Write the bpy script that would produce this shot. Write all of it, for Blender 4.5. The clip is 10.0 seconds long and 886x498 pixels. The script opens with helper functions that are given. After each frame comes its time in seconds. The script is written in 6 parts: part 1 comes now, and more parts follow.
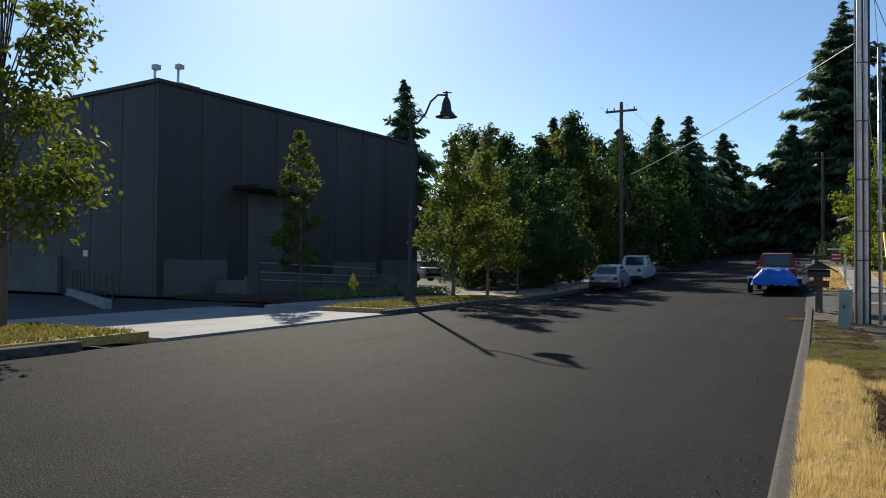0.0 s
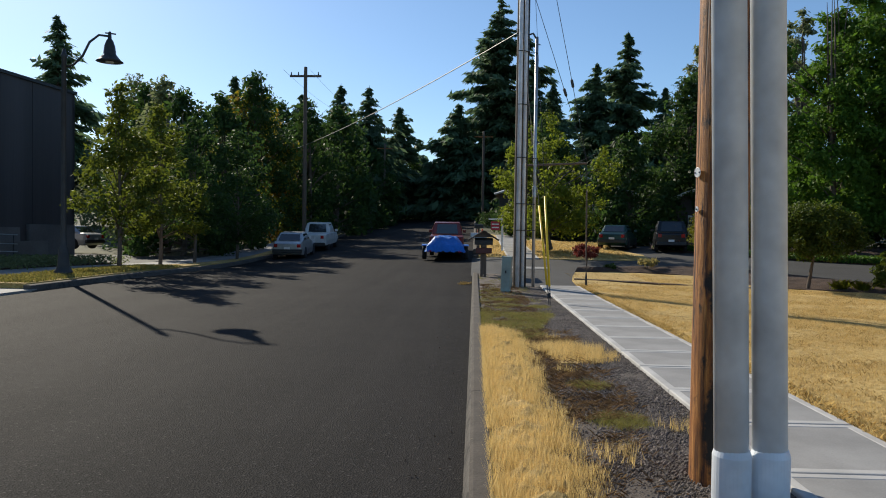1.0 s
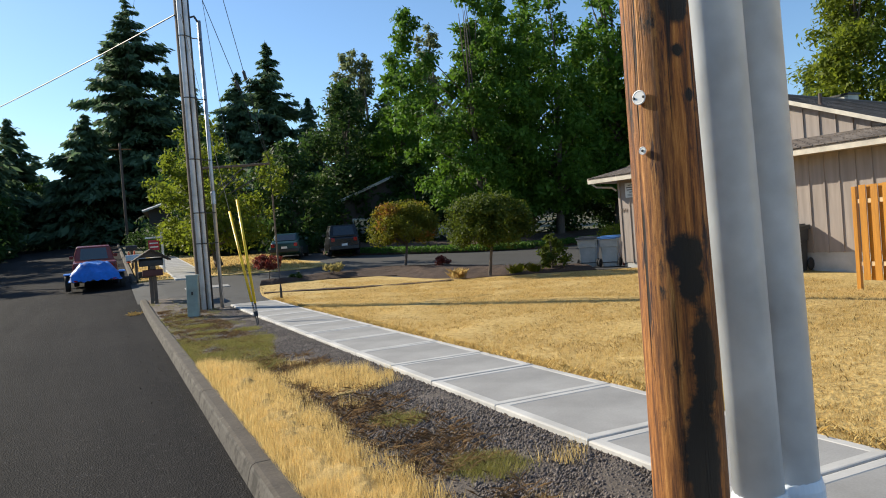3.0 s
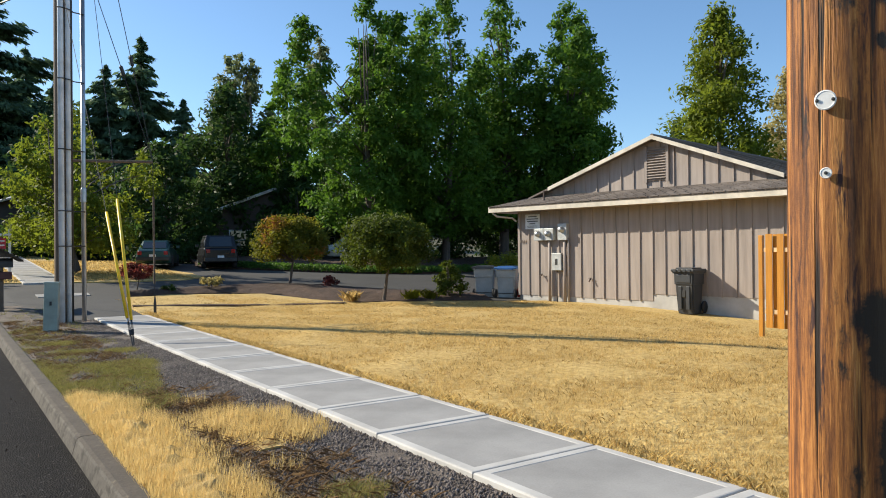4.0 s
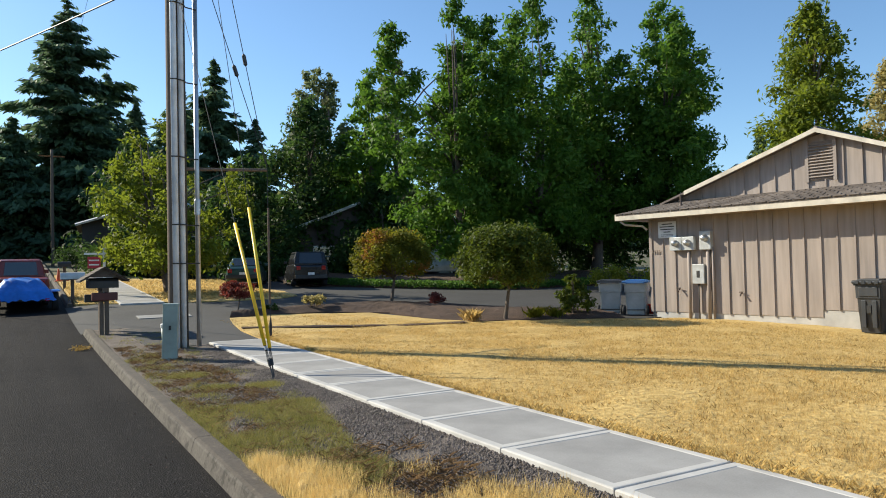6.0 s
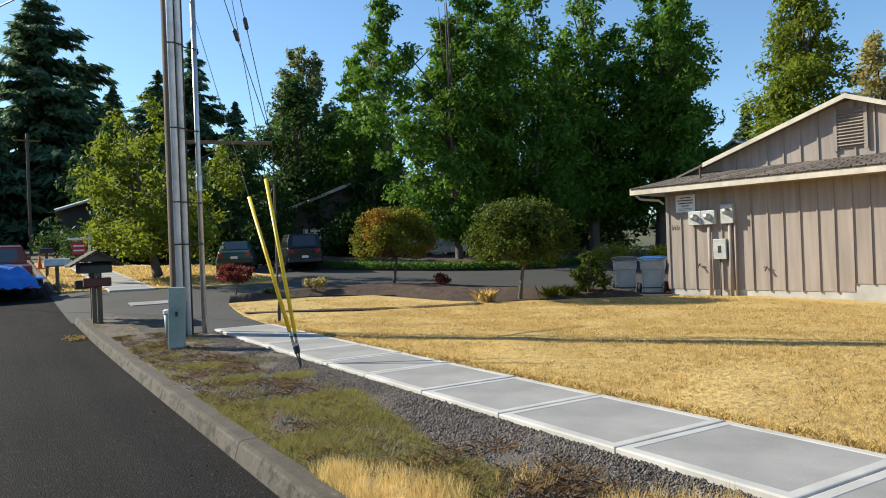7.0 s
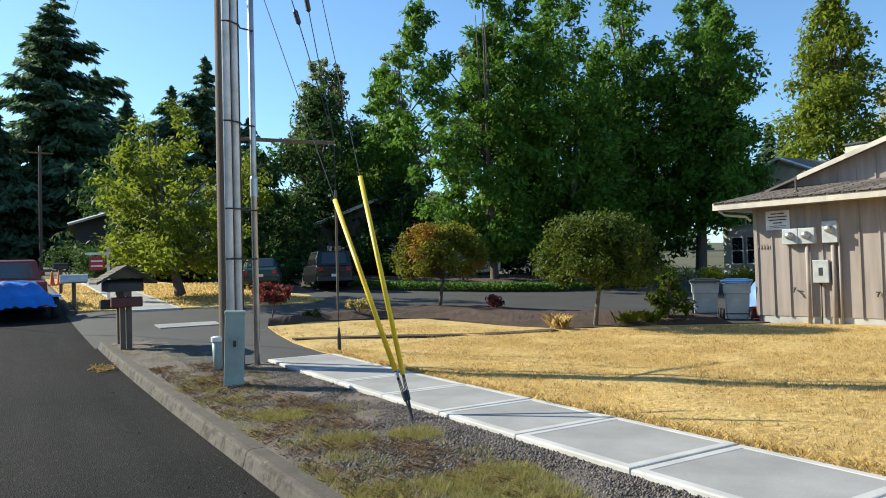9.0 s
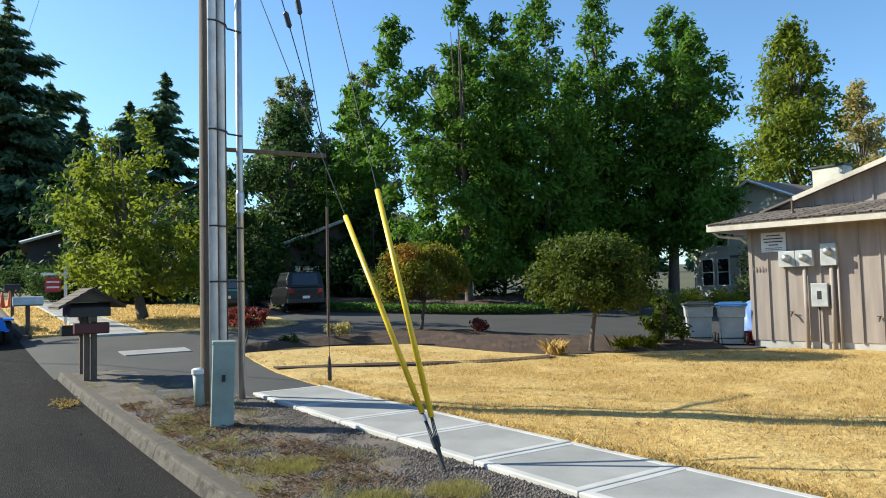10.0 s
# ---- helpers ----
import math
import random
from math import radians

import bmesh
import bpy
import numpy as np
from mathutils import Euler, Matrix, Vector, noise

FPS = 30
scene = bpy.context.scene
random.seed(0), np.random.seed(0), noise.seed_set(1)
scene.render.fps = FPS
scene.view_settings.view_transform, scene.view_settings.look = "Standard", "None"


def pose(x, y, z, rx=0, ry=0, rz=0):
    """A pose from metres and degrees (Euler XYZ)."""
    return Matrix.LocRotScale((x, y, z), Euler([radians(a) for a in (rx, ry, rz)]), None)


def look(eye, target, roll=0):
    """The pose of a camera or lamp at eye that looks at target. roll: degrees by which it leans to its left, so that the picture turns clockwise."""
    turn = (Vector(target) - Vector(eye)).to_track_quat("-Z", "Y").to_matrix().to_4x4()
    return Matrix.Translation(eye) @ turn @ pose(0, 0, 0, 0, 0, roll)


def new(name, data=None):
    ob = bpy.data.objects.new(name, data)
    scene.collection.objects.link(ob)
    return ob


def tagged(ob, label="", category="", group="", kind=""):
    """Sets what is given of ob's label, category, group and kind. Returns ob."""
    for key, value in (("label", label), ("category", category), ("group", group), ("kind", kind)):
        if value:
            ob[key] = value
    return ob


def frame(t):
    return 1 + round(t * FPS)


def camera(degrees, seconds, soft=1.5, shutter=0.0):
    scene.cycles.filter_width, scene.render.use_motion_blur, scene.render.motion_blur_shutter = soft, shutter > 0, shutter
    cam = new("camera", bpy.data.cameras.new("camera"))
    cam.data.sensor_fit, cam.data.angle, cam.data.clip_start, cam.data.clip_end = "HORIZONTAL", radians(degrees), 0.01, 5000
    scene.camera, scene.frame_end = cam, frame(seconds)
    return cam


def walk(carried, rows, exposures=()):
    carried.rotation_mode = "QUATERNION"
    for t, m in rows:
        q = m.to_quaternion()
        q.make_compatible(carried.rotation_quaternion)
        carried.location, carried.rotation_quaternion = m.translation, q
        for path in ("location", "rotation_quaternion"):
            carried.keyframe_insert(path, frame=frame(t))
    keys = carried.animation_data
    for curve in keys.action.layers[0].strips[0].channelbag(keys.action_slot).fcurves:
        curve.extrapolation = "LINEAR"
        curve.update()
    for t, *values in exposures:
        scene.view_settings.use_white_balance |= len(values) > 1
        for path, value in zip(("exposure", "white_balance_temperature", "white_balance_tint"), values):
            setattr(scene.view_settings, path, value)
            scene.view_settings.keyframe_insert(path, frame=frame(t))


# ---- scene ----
cam = camera(63.0, 10.0, soft=1.0)
PATH = [
    (0, (-1.79, -17.516, 1.552), (-2.708, -15.739, 1.593), 0.4),
    (0.5, (-1.938, -17.284, 1.545), (-2.482, -15.359, 1.51), 2.5),
    (0.9, (-2.05, -16.952, 1.596), (-2.222, -14.96, 1.566), 0.9),
    (1, (-2.062, -16.865, 1.602), (-2.148, -14.867, 1.558), 0.8),
    (1.5, (-2.275, -16.41, 1.55), (-2.069, -14.42, 1.578), -1.0),
    (2, (-2.518, -15.921, 1.474), (-1.981, -13.994, 1.467), -1.7),
    (2.2, (-2.615, -15.679, 1.476), (-2.012, -13.772, 1.471), -1.6),
    (3.3, (-2.904, -14.189, 1.467), (-1.989, -12.411, 1.421), -3.4),
    (3.5, (-2.946, -13.914, 1.487), (-1.978, -12.164, 1.452), -1.4),
    (4, (-3.023, -13.213, 1.534), (-1.879, -11.573, 1.540), -0.5),
    (4.5, (-3.16, -12.544, 1.551), (-2.036, -10.891, 1.627), -1.3),
    (5, (-3.253, -11.833, 1.455), (-2.063, -10.226, 1.495), -1.2),
    (5.5, (-3.32, -11.182, 1.549), (-2.159, -9.554, 1.582), -1.4),
    (6, (-3.44, -10.415, 1.526), (-2.436, -8.686, 1.576), -1.3),
    (6.2, (-3.554, -10.152, 1.509), (-2.526, -8.436, 1.514), -2.5),
    (7.3, (-3.638, -8.692, 1.421), (-2.566, -7.003, 1.422), -1.7),
    (7.5, (-3.638, -8.436, 1.463), (-2.542, -6.763, 1.45), -1.6),
    (8, (-3.645, -7.756, 1.384), (-2.537, -6.091, 1.402), -2.2),
    (8.5, (-3.751, -7.11, 1.368), (-2.606, -5.472, 1.437), -2.3),
    (9, (-3.794, -6.422, 1.452), (-2.757, -4.714, 1.51), -1.6),
    (9.5, (-3.824, -5.786, 1.458), (-2.687, -4.142, 1.512), -0.2),
    (10, (-3.87, -5.255, 1.523), (-2.741, -3.608, 1.635), -1.5),
]
walk(cam, [(t, look(eye, target, roll)) for t, eye, target, roll in PATH],
     exposures=((0.0, 0.12, 6200, 6), (0.9, 0.14, 6250, 6), (2.0, 0.34, 6300, 5), (3.5, 0.68, 6350, 5), (5.0, 0.7, 6350, 4), (7.5, 0.8, 6250, 2), (10.0, 0.94, 6000, 0)))

# ---- world, sun, exposure ----
SUN_AZ = (-0.61, 0.792)            # towards the sun
SUN_EL = radians(31)
world = bpy.data.worlds.new("sky")
scene.world = world
world.use_nodes = True
wn = world.node_tree
sky = wn.nodes.new("ShaderNodeTexSky")
sky.sky_type, sky.sun_disc = "NISHITA", False
sky.sun_elevation = SUN_EL
sky.sun_rotation = math.atan2(SUN_AZ[0], SUN_AZ[1])
sky.air_density, sky.dust_density, sky.ozone_density = 0.95, 0.32, 4.2
wn.links.new(sky.outputs[0], wn.nodes["Background"].inputs[0])
wn.nodes["Background"].inputs[1].default_value = 0.112
sun_data = bpy.data.lights.new("sun", "SUN")
sun_data.energy, sun_data.angle, sun_data.color = 5.0, radians(0.53), (1.0, 0.875, 0.71)
sun = new("sun", sun_data)
sun.matrix_world = look((SUN_AZ[0] * 40, SUN_AZ[1] * 40, math.tan(SUN_EL) * 40), (0, 0, 0))


# ---- materials ----
def shader(name, rough=0.7, metal=0.0):
    m = bpy.data.materials.new(name)
    m.use_nodes = True
    b = m.node_tree.nodes["Principled BSDF"]
    b.inputs["Roughness"].default_value = rough
    b.inputs["Metallic"].default_value = metal
    return m, m.node_tree, b


def node(nt, kind, **values):
    n = nt.nodes.new(kind)
    for k, v in values.items():
        n.inputs[k].default_value = v
    return n


def coords(nt, scale=(1, 1, 1), space="Object"):
    tc = nt.nodes.new("ShaderNodeTexCoord")
    mp = nt.nodes.new("ShaderNodeMapping")
    mp.inputs["Scale"].default_value = scale
    nt.links.new(tc.outputs[space], mp.inputs[0])
    return mp.outputs[0]


def noise_tex(nt, vec, scale, detail=4.0, rough=0.6):
    n = node(nt, "ShaderNodeTexNoise", Scale=scale, Detail=detail, Roughness=rough)
    nt.links.new(vec, n.inputs["Vector"])
    return n.outputs["Fac"]


def ramp(nt, fac, stops):
    r = nt.nodes.new("ShaderNodeValToRGB")
    while len(r.color_ramp.elements) < len(stops):
        r.color_ramp.elements.new(0.5)
    for e, (p, c) in zip(r.color_ramp.elements, stops):
        e.position, e.color = p, (*c, 1)
    nt.links.new(fac, r.inputs[0])
    return r.outputs[0]


def mixc(nt, fac, a, b, mode="MIX"):
    n = nt.nodes.new("ShaderNodeMix")
    n.data_type, n.blend_type = "RGBA", mode
    for sock, v in ((n.inputs[0], fac), (n.inputs[6], a), (n.inputs[7], b)):
        if isinstance(v, (int, float)):
            sock.default_value = v
        elif isinstance(v, tuple):
            sock.default_value = (*v, 1)
        else:
            nt.links.new(v, sock)
    return n.outputs[2]


def bump(nt, b, height, strength, dist):
    n = node(nt, "ShaderNodeBump", Strength=strength, Distance=dist)
    nt.links.new(height, n.inputs["Height"])
    nt.links.new(n.outputs[0], b.inputs["Normal"])


def two_scale(name, dark, light, fine, coarse, rough=0.8, metal=0.0, bumps=0.3, dist=0.004, stretch=(1, 1, 1), wear=None, space="Object"):
    """Colour that varies at a coarse and a fine scale, with relief from the fine one."""
    m, nt, b = shader(name, rough, metal)
    v = coords(nt, stretch, space)
    f, c = noise_tex(nt, v, fine, 5.0, 0.7), noise_tex(nt, v, coarse, 3.0)
    mid = tuple((x + y) / 2 for x, y in zip(dark, light))
    col = ramp(nt, f, [(0.3, dark), (0.5, mid), (0.72, light)])
    col = mixc(nt, 0.55, col, ramp(nt, c, [(0.32, tuple(0.62 * x for x in mid)), (0.68, tuple(min(1, 1.3 * x) for x in mid))]), "OVERLAY" if max(mid) > 2 else "MIX")
    if wear:
        w = noise_tex(nt, v, coarse * 2.3, 6.0, 0.75)
        col = mixc(nt, ramp(nt, w, [(wear[1], (0, 0, 0)), (wear[1] + 0.08, (1, 1, 1))]), col, wear[0])
    nt.links.new(col, b.inputs["Base Color"])
    if bumps:
        bump(nt, b, f, bumps, dist)
    return m


def asphalt_mat():
    """Worn asphalt: fine stones in a dark binder, with broad worn and patched areas."""
    m, nt, b = shader("asphalt", 0.78)
    b.inputs["Specular IOR Level"].default_value = 0.05
    v = coords(nt)
    vor = node(nt, "ShaderNodeTexVoronoi", Scale=70.0)
    nt.links.new(v, vor.inputs["Vector"])
    big, mid = noise_tex(nt, v, 0.35, 4.0), noise_tex(nt, v, 5.0, 6.0, 0.75)
    lane = noise_tex(nt, coords(nt, (1.3, 0.06, 1)), 1.0, 4.0)
    stone = ramp(nt, vor.outputs["Color"], [(0.0, (0.00862, 0.00823, 0.00823)), (0.6, (0.022, 0.0204, 0.0196)), (0.85, (0.047, 0.0431, 0.0408)), (1.0, (0.246, 0.224, 0.213))])
    col = mixc(nt, 0.32, stone, ramp(nt, mid, [(0.32, (0.011, 0.0106, 0.0106)), (0.68, (0.0345, 0.0314, 0.0298))]))
    col = mixc(nt, 0.3, col, ramp(nt, big, [(0.35, (0.0125, 0.0118, 0.0118)), (0.65, (0.0392, 0.0353, 0.0329))]))
    col = mixc(nt, 0.25, col, ramp(nt, lane, [(0.4, (0.0141, 0.0133, 0.0133)), (0.62, (0.0392, 0.0361, 0.0337))]))
    nt.links.new(col, b.inputs["Base Color"])
    bump(nt, b, vor.outputs["Distance"], 0.9, 0.008)
    return m


def lawn_mat():
    """Thatch of a parched lawn: straw tufts a hand apart, brown gaps, broad paler areas."""
    m, nt, b = shader("dry_lawn_ground", 0.95)
    v = coords(nt)
    fine, tuft, big = noise_tex(nt, v, 60.0, 5.0, 0.8), noise_tex(nt, v, 11.0, 4.0, 0.7), noise_tex(nt, v, 0.6, 4.0)
    col = ramp(nt, fine, [(0.34, (0.24, 0.136, 0.036)), (0.5, (0.496, 0.336, 0.104)), (0.66, (0.704, 0.512, 0.208))])
    col = mixc(nt, 0.6, col, ramp(nt, tuft, [(0.36, (0.216, 0.12, 0.032)), (0.48, (0.496, 0.328, 0.096)), (0.62, (0.688, 0.504, 0.2))]))
    col = mixc(nt, 0.3, col, ramp(nt, big, [(0.35, (0.336, 0.216, 0.06)), (0.65, (0.68, 0.496, 0.192))]))
    nt.links.new(col, b.inputs["Base Color"])
    bump(nt, b, tuft, 1.0, 0.05)
    return m


def shingle_mat():
    """Grit-faced shingles, each tab a shade of its own."""
    m, nt, b = shader("asphalt_shingle", 0.9)
    v = coords(nt)
    geo = nt.nodes.new("ShaderNodeNewGeometry")
    tab = ramp(nt, geo.outputs["Random Per Island"], [(0.0, (0.075, 0.06, 0.052)), (0.5, (0.15, 0.125, 0.108)), (1.0, (0.26, 0.22, 0.19))])
    grit = ramp(nt, noise_tex(nt, v, 70.0, 5.0, 0.8), [(0.3, (0.06, 0.05, 0.044)), (0.7, (0.25, 0.21, 0.185))])
    nt.links.new(mixc(nt, 0.45, tab, grit), b.inputs["Base Color"])
    bump(nt, b, noise_tex(nt, v, 45.0), 0.5, 0.006)
    return m


def leaf_mat(name, dark, light, trans=0.35, tint=None):
    m, nt, b = shader(name, 0.62)
    b.inputs["Specular IOR Level"].default_value = 0.22
    geo = nt.nodes.new("ShaderNodeNewGeometry")
    v = coords(nt)
    col = ramp(nt, geo.outputs["Random Per Island"], [(0.0, dark), (1.0, light)])
    patch = noise_tex(nt, v, 0.9, 3.0)
    col = mixc(nt, 0.45, col, ramp(nt, patch, [(0.35, dark), (0.65, light)]))
    if tint:
        col = mixc(nt, ramp(nt, noise_tex(nt, v, 0.75, 2.0), [(tint[1], (0, 0, 0)), (tint[1] + 0.12, (1, 1, 1))]), col, tint[0])
    nt.links.new(col, b.inputs["Base Color"])
    tr = nt.nodes.new("ShaderNodeBsdfTranslucent")
    nt.links.new(mixc(nt, 0.6, col, tuple(min(1.0, 1.8 * c) for c in light)), tr.inputs[0])
    mx = nt.nodes.new("ShaderNodeMixShader")
    mx.inputs[0].default_value = trans
    nt.links.new(b.outputs[0], mx.inputs[1])
    nt.links.new(tr.outputs[0], mx.inputs[2])
    nt.links.new(mx.outputs[0], nt.nodes["Material Output"].inputs[0])
    return m


def blade_mat(name, stops, trans=0.3):
    m, nt, b = shader(name, 0.8)
    geo = nt.nodes.new("ShaderNodeNewGeometry")
    v = coords(nt)
    tuft = ramp(nt, noise_tex(nt, v, 11.0, 4.0, 0.7), [(0.36, tuple(0.8 * c for c in stops[0][1])), (0.62, stops[-1][1])])
    col = mixc(nt, 0.5, ramp(nt, geo.outputs["Random Per Island"], stops), mixc(nt, 0.45, tuft, ramp(nt, noise_tex(nt, v, 1.3, 4.0), [(0.3, stops[0][1]), (0.7, stops[-1][1])])))
    nt.links.new(col, b.inputs["Base Color"])
    tr = nt.nodes.new("ShaderNodeBsdfTranslucent")
    nt.links.new(col, tr.inputs[0])
    mx = nt.nodes.new("ShaderNodeMixShader")
    mx.inputs[0].default_value = trans
    nt.links.new(b.outputs[0], mx.inputs[1])
    nt.links.new(tr.outputs[0], mx.inputs[2])
    nt.links.new(mx.outputs[0], nt.nodes["Material Output"].inputs[0])
    return m


def blot_edge(nt, d):
    """1 inside a ragged blot of radius 1, 0 outside it."""
    r = nt.nodes.new("ShaderNodeMapRange")
    for k, x in (("From Min", 1.25), ("From Max", 1.55), ("To Min", 1.0), ("To Max", 0.0)):
        r.inputs[k].default_value = x
    nt.links.new(d, r.inputs["Value"])
    return r.outputs[0]


def wood_pole_mat(name="pole_timber", blots=()):
    """Creosoted timber: bright vertical grain, narrow checks, dark red drips and black tar blots."""
    m, nt, b = shader(name, 0.7)
    g = noise_tex(nt, coords(nt, (11, 11, 0.55)), 2.6, 8.0, 0.8)
    check = noise_tex(nt, coords(nt, (26, 26, 0.6)), 1.0, 3.0, 0.55)
    drip = noise_tex(nt, coords(nt, (9, 9, 1.1)), 2.2, 5.0, 0.7)
    knot = noise_tex(nt, coords(nt, (1, 1, 0.45)), 5.5, 6.0, 0.7)
    col = ramp(nt, g, [(0.34, (0.03, 0.01, 0.004)), (0.46, (0.16, 0.055, 0.012)), (0.56, (0.37, 0.145, 0.03)), (0.7, (0.66, 0.34, 0.1))])
    col = mixc(nt, ramp(nt, drip, [(0.56, (0, 0, 0)), (0.63, (1, 1, 1))]), col, (0.045, 0.014, 0.01))
    col = mixc(nt, ramp(nt, check, [(0.345, (1, 1, 1)), (0.385, (0, 0, 0))]), col, (0.012, 0.005, 0.003))
    col = mixc(nt, ramp(nt, knot, [(0.6, (0, 0, 0)), (0.68, (1, 1, 1))]), col, (0.012, 0.01, 0.008))
    base = coords(nt)
    for x, y, z, r, tall in blots:
        mp = nt.nodes.new("ShaderNodeMapping")
        mp.inputs["Location"].default_value = (-x / r, -y / r, -z / (r * tall))
        mp.inputs["Scale"].default_value = (1 / r, 1 / r, 1 / (r * tall))
        nt.links.new(base, mp.inputs[0])
        ln = nt.nodes.new("ShaderNodeVectorMath")
        ln.operation = "LENGTH"
        nt.links.new(mp.outputs[0], ln.inputs[0])
        ad = nt.nodes.new("ShaderNodeMath")
        ad.operation = "ADD"
        nt.links.new(ln.outputs["Value"], ad.inputs[0])
        nt.links.new(noise_tex(nt, base, 16.0, 5.0, 0.7), ad.inputs[1])
        col = mixc(nt, blot_edge(nt, ad.outputs[0]), col, (0.008, 0.007, 0.006))
    nt.links.new(col, b.inputs["Base Color"])
    bump(nt, b, mixc(nt, 0.5, g, ramp(nt, check, [(0.33, (0, 0, 0)), (0.42, (1, 1, 1))])), 1.0, 0.014)
    return m


def paint(name, col, rough=0.5, metal=0.0, var=0.12, fine=60.0):
    d = tuple(c * (1 - var) for c in col)
    l = tuple(min(1, c * (1 + var)) for c in col)
    return two_scale(name, d, l, fine, 2.5, rough, metal, 0.08, 0.002)


MAT = {}
MAT["asphalt"] = asphalt_mat()
MAT["old_asphalt"] = two_scale("old_asphalt", (0.0219, 0.021, 0.0205), (0.0585, 0.0561, 0.0536), 90, 0.6, 0.85, 0, 0.5, 0.006)
MAT["concrete"] = two_scale("concrete", (0.2214, 0.2148, 0.205), (0.3362, 0.328, 0.3157), 70, 1.1, 0.85, 0, 0.25, 0.002, wear=((0.1886, 0.1804, 0.164), 0.62))
MAT["concrete_edge"] = two_scale("concrete_edge", (0.4032, 0.3906, 0.3696), (0.504, 0.4914, 0.4662), 40, 1.4, 0.8, 0, 0.1, 0.002)
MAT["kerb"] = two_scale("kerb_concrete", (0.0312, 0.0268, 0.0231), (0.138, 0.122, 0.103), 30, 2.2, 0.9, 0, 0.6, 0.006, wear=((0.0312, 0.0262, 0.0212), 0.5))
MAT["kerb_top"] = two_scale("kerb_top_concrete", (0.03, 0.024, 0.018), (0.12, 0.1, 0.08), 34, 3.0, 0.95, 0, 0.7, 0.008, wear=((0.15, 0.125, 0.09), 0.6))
MAT["soil"] = two_scale("dry_soil", (0.06, 0.048, 0.039), (0.22, 0.18, 0.145), 30, 1.3, 0.95, 0, 0.9, 0.03, wear=((0.24, 0.205, 0.17), 0.63))
MAT["lawn_soil"] = lawn_mat()
MAT["far_ground"] = two_scale("far_ground", (0.045, 0.05, 0.022), (0.12, 0.11, 0.05), 0.5, 0.03, 0.95, 0, 0.3, 0.1)
MAT["mulch"] = two_scale("bark_mulch", (0.03, 0.018, 0.012), (0.12, 0.07, 0.045), 40, 1.5, 0.95, 0, 1.0, 0.04)
MAT["gravel"] = blade_mat("gravel_stone", [(0.0, (0.028, 0.022, 0.019)), (0.6, (0.1, 0.081, 0.071)), (1.0, (0.27, 0.225, 0.195))], 0.0)
MAT["pole"] = wood_pole_mat()
MAT["near_pole"] = wood_pole_mat("near_pole_timber", ((-0.07, -0.17, 1.3, 0.1, 1.0), (-0.06, -0.17, 1.17, 0.075, 1.6), (-0.02, -0.19, 0.8, 0.085, 3.2), (-0.06, -0.17, 0.35, 0.1, 3.5), (-0.05, -0.18, 2.42, 0.09, 0.9), (-0.05, -0.18, 2.22, 0.04, 1.0), (0.0, -0.18, 2.02, 0.03, 1.2)))
MAT["pvc"] = paint("grey_pvc", (0.68, 0.72, 0.77), 0.38, 0, 0.04)
MAT["galv"] = paint("galvanised_steel", (0.5, 0.51, 0.52), 0.4, 0.75, 0.15)
MAT["steel_dark"] = paint("dark_steel", (0.05, 0.05, 0.05), 0.5, 0.5)
MAT["cable"] = paint("cable_rubber", (0.03, 0.03, 0.03), 0.6)
MAT["yellow"] = paint("yellow_plastic", (0.85, 0.55, 0.02), 0.4, 0, 0.08)
MAT["green_box"] = paint("pale_green_enamel", (0.27, 0.325, 0.29), 0.5, 0, 0.1)
MAT["siding"] = two_scale("tan_siding_paint", (0.295, 0.247, 0.217), (0.345, 0.29, 0.255), 18, 0.8, 0.75, 0, 0.35, 0.004, stretch=(6, 6, 0.5))
MAT["batten"] = two_scale("siding_batten_paint", (0.17, 0.13, 0.105), (0.23, 0.18, 0.145), 25, 0.9, 0.75, 0, 0.3, 0.004)
MAT["fascia"] = paint("cream_fascia_paint", (0.576, 0.522, 0.432), 0.6, 0, 0.12)
MAT["white"] = paint("white_paint", (0.78, 0.78, 0.76), 0.5, 0, 0.05)
MAT["roof_timber"] = two_scale("weathered_roof_boards", (0.035, 0.028, 0.022), (0.15, 0.12, 0.095), 40, 1.5, 0.9, 0, 0.5, 0.005)
MAT["shingle"] = shingle_mat()
MAT["fence"] = two_scale("orange_cedar_stain", (0.34, 0.125, 0.006), (0.64, 0.285, 0.02), 12, 1.2, 0.55, 0, 0.3, 0.003, stretch=(9, 9, 0.6))
MAT["fence_rail"] = two_scale("raw_cedar", (0.6, 0.4, 0.2), (0.75, 0.55, 0.32), 14, 1.2, 0.6, 0, 0.3, 0.003)
MAT["bin_dark"] = paint("dark_grey_bin_plastic", (0.045, 0.048, 0.052), 0.45, 0, 0.15)
MAT["bin_grey"] = paint("grey_bin_plastic", (0.4, 0.41, 0.4), 0.5, 0, 0.12)
MAT["lid_blue"] = paint("blue_lid_plastic", (0.06, 0.16, 0.38), 0.4)
MAT["tarp_blue"] = two_scale("blue_tarpaulin", (0.015, 0.1, 0.4), (0.03, 0.2, 0.65), 8, 1.0, 0.4, 0, 0.4, 0.03)
MAT["red"] = paint("red_plastic", (0.6, 0.03, 0.02), 0.4)
MAT["cone"] = paint("orange_cone_plastic", (0.85, 0.12, 0.02), 0.4)
MAT["meter"] = paint("grey_meter_enamel", (0.5, 0.51, 0.5), 0.45, 0.2)
MAT["brown_metal"] = paint("brown_duct_paint", (0.085, 0.058, 0.046), 0.6)
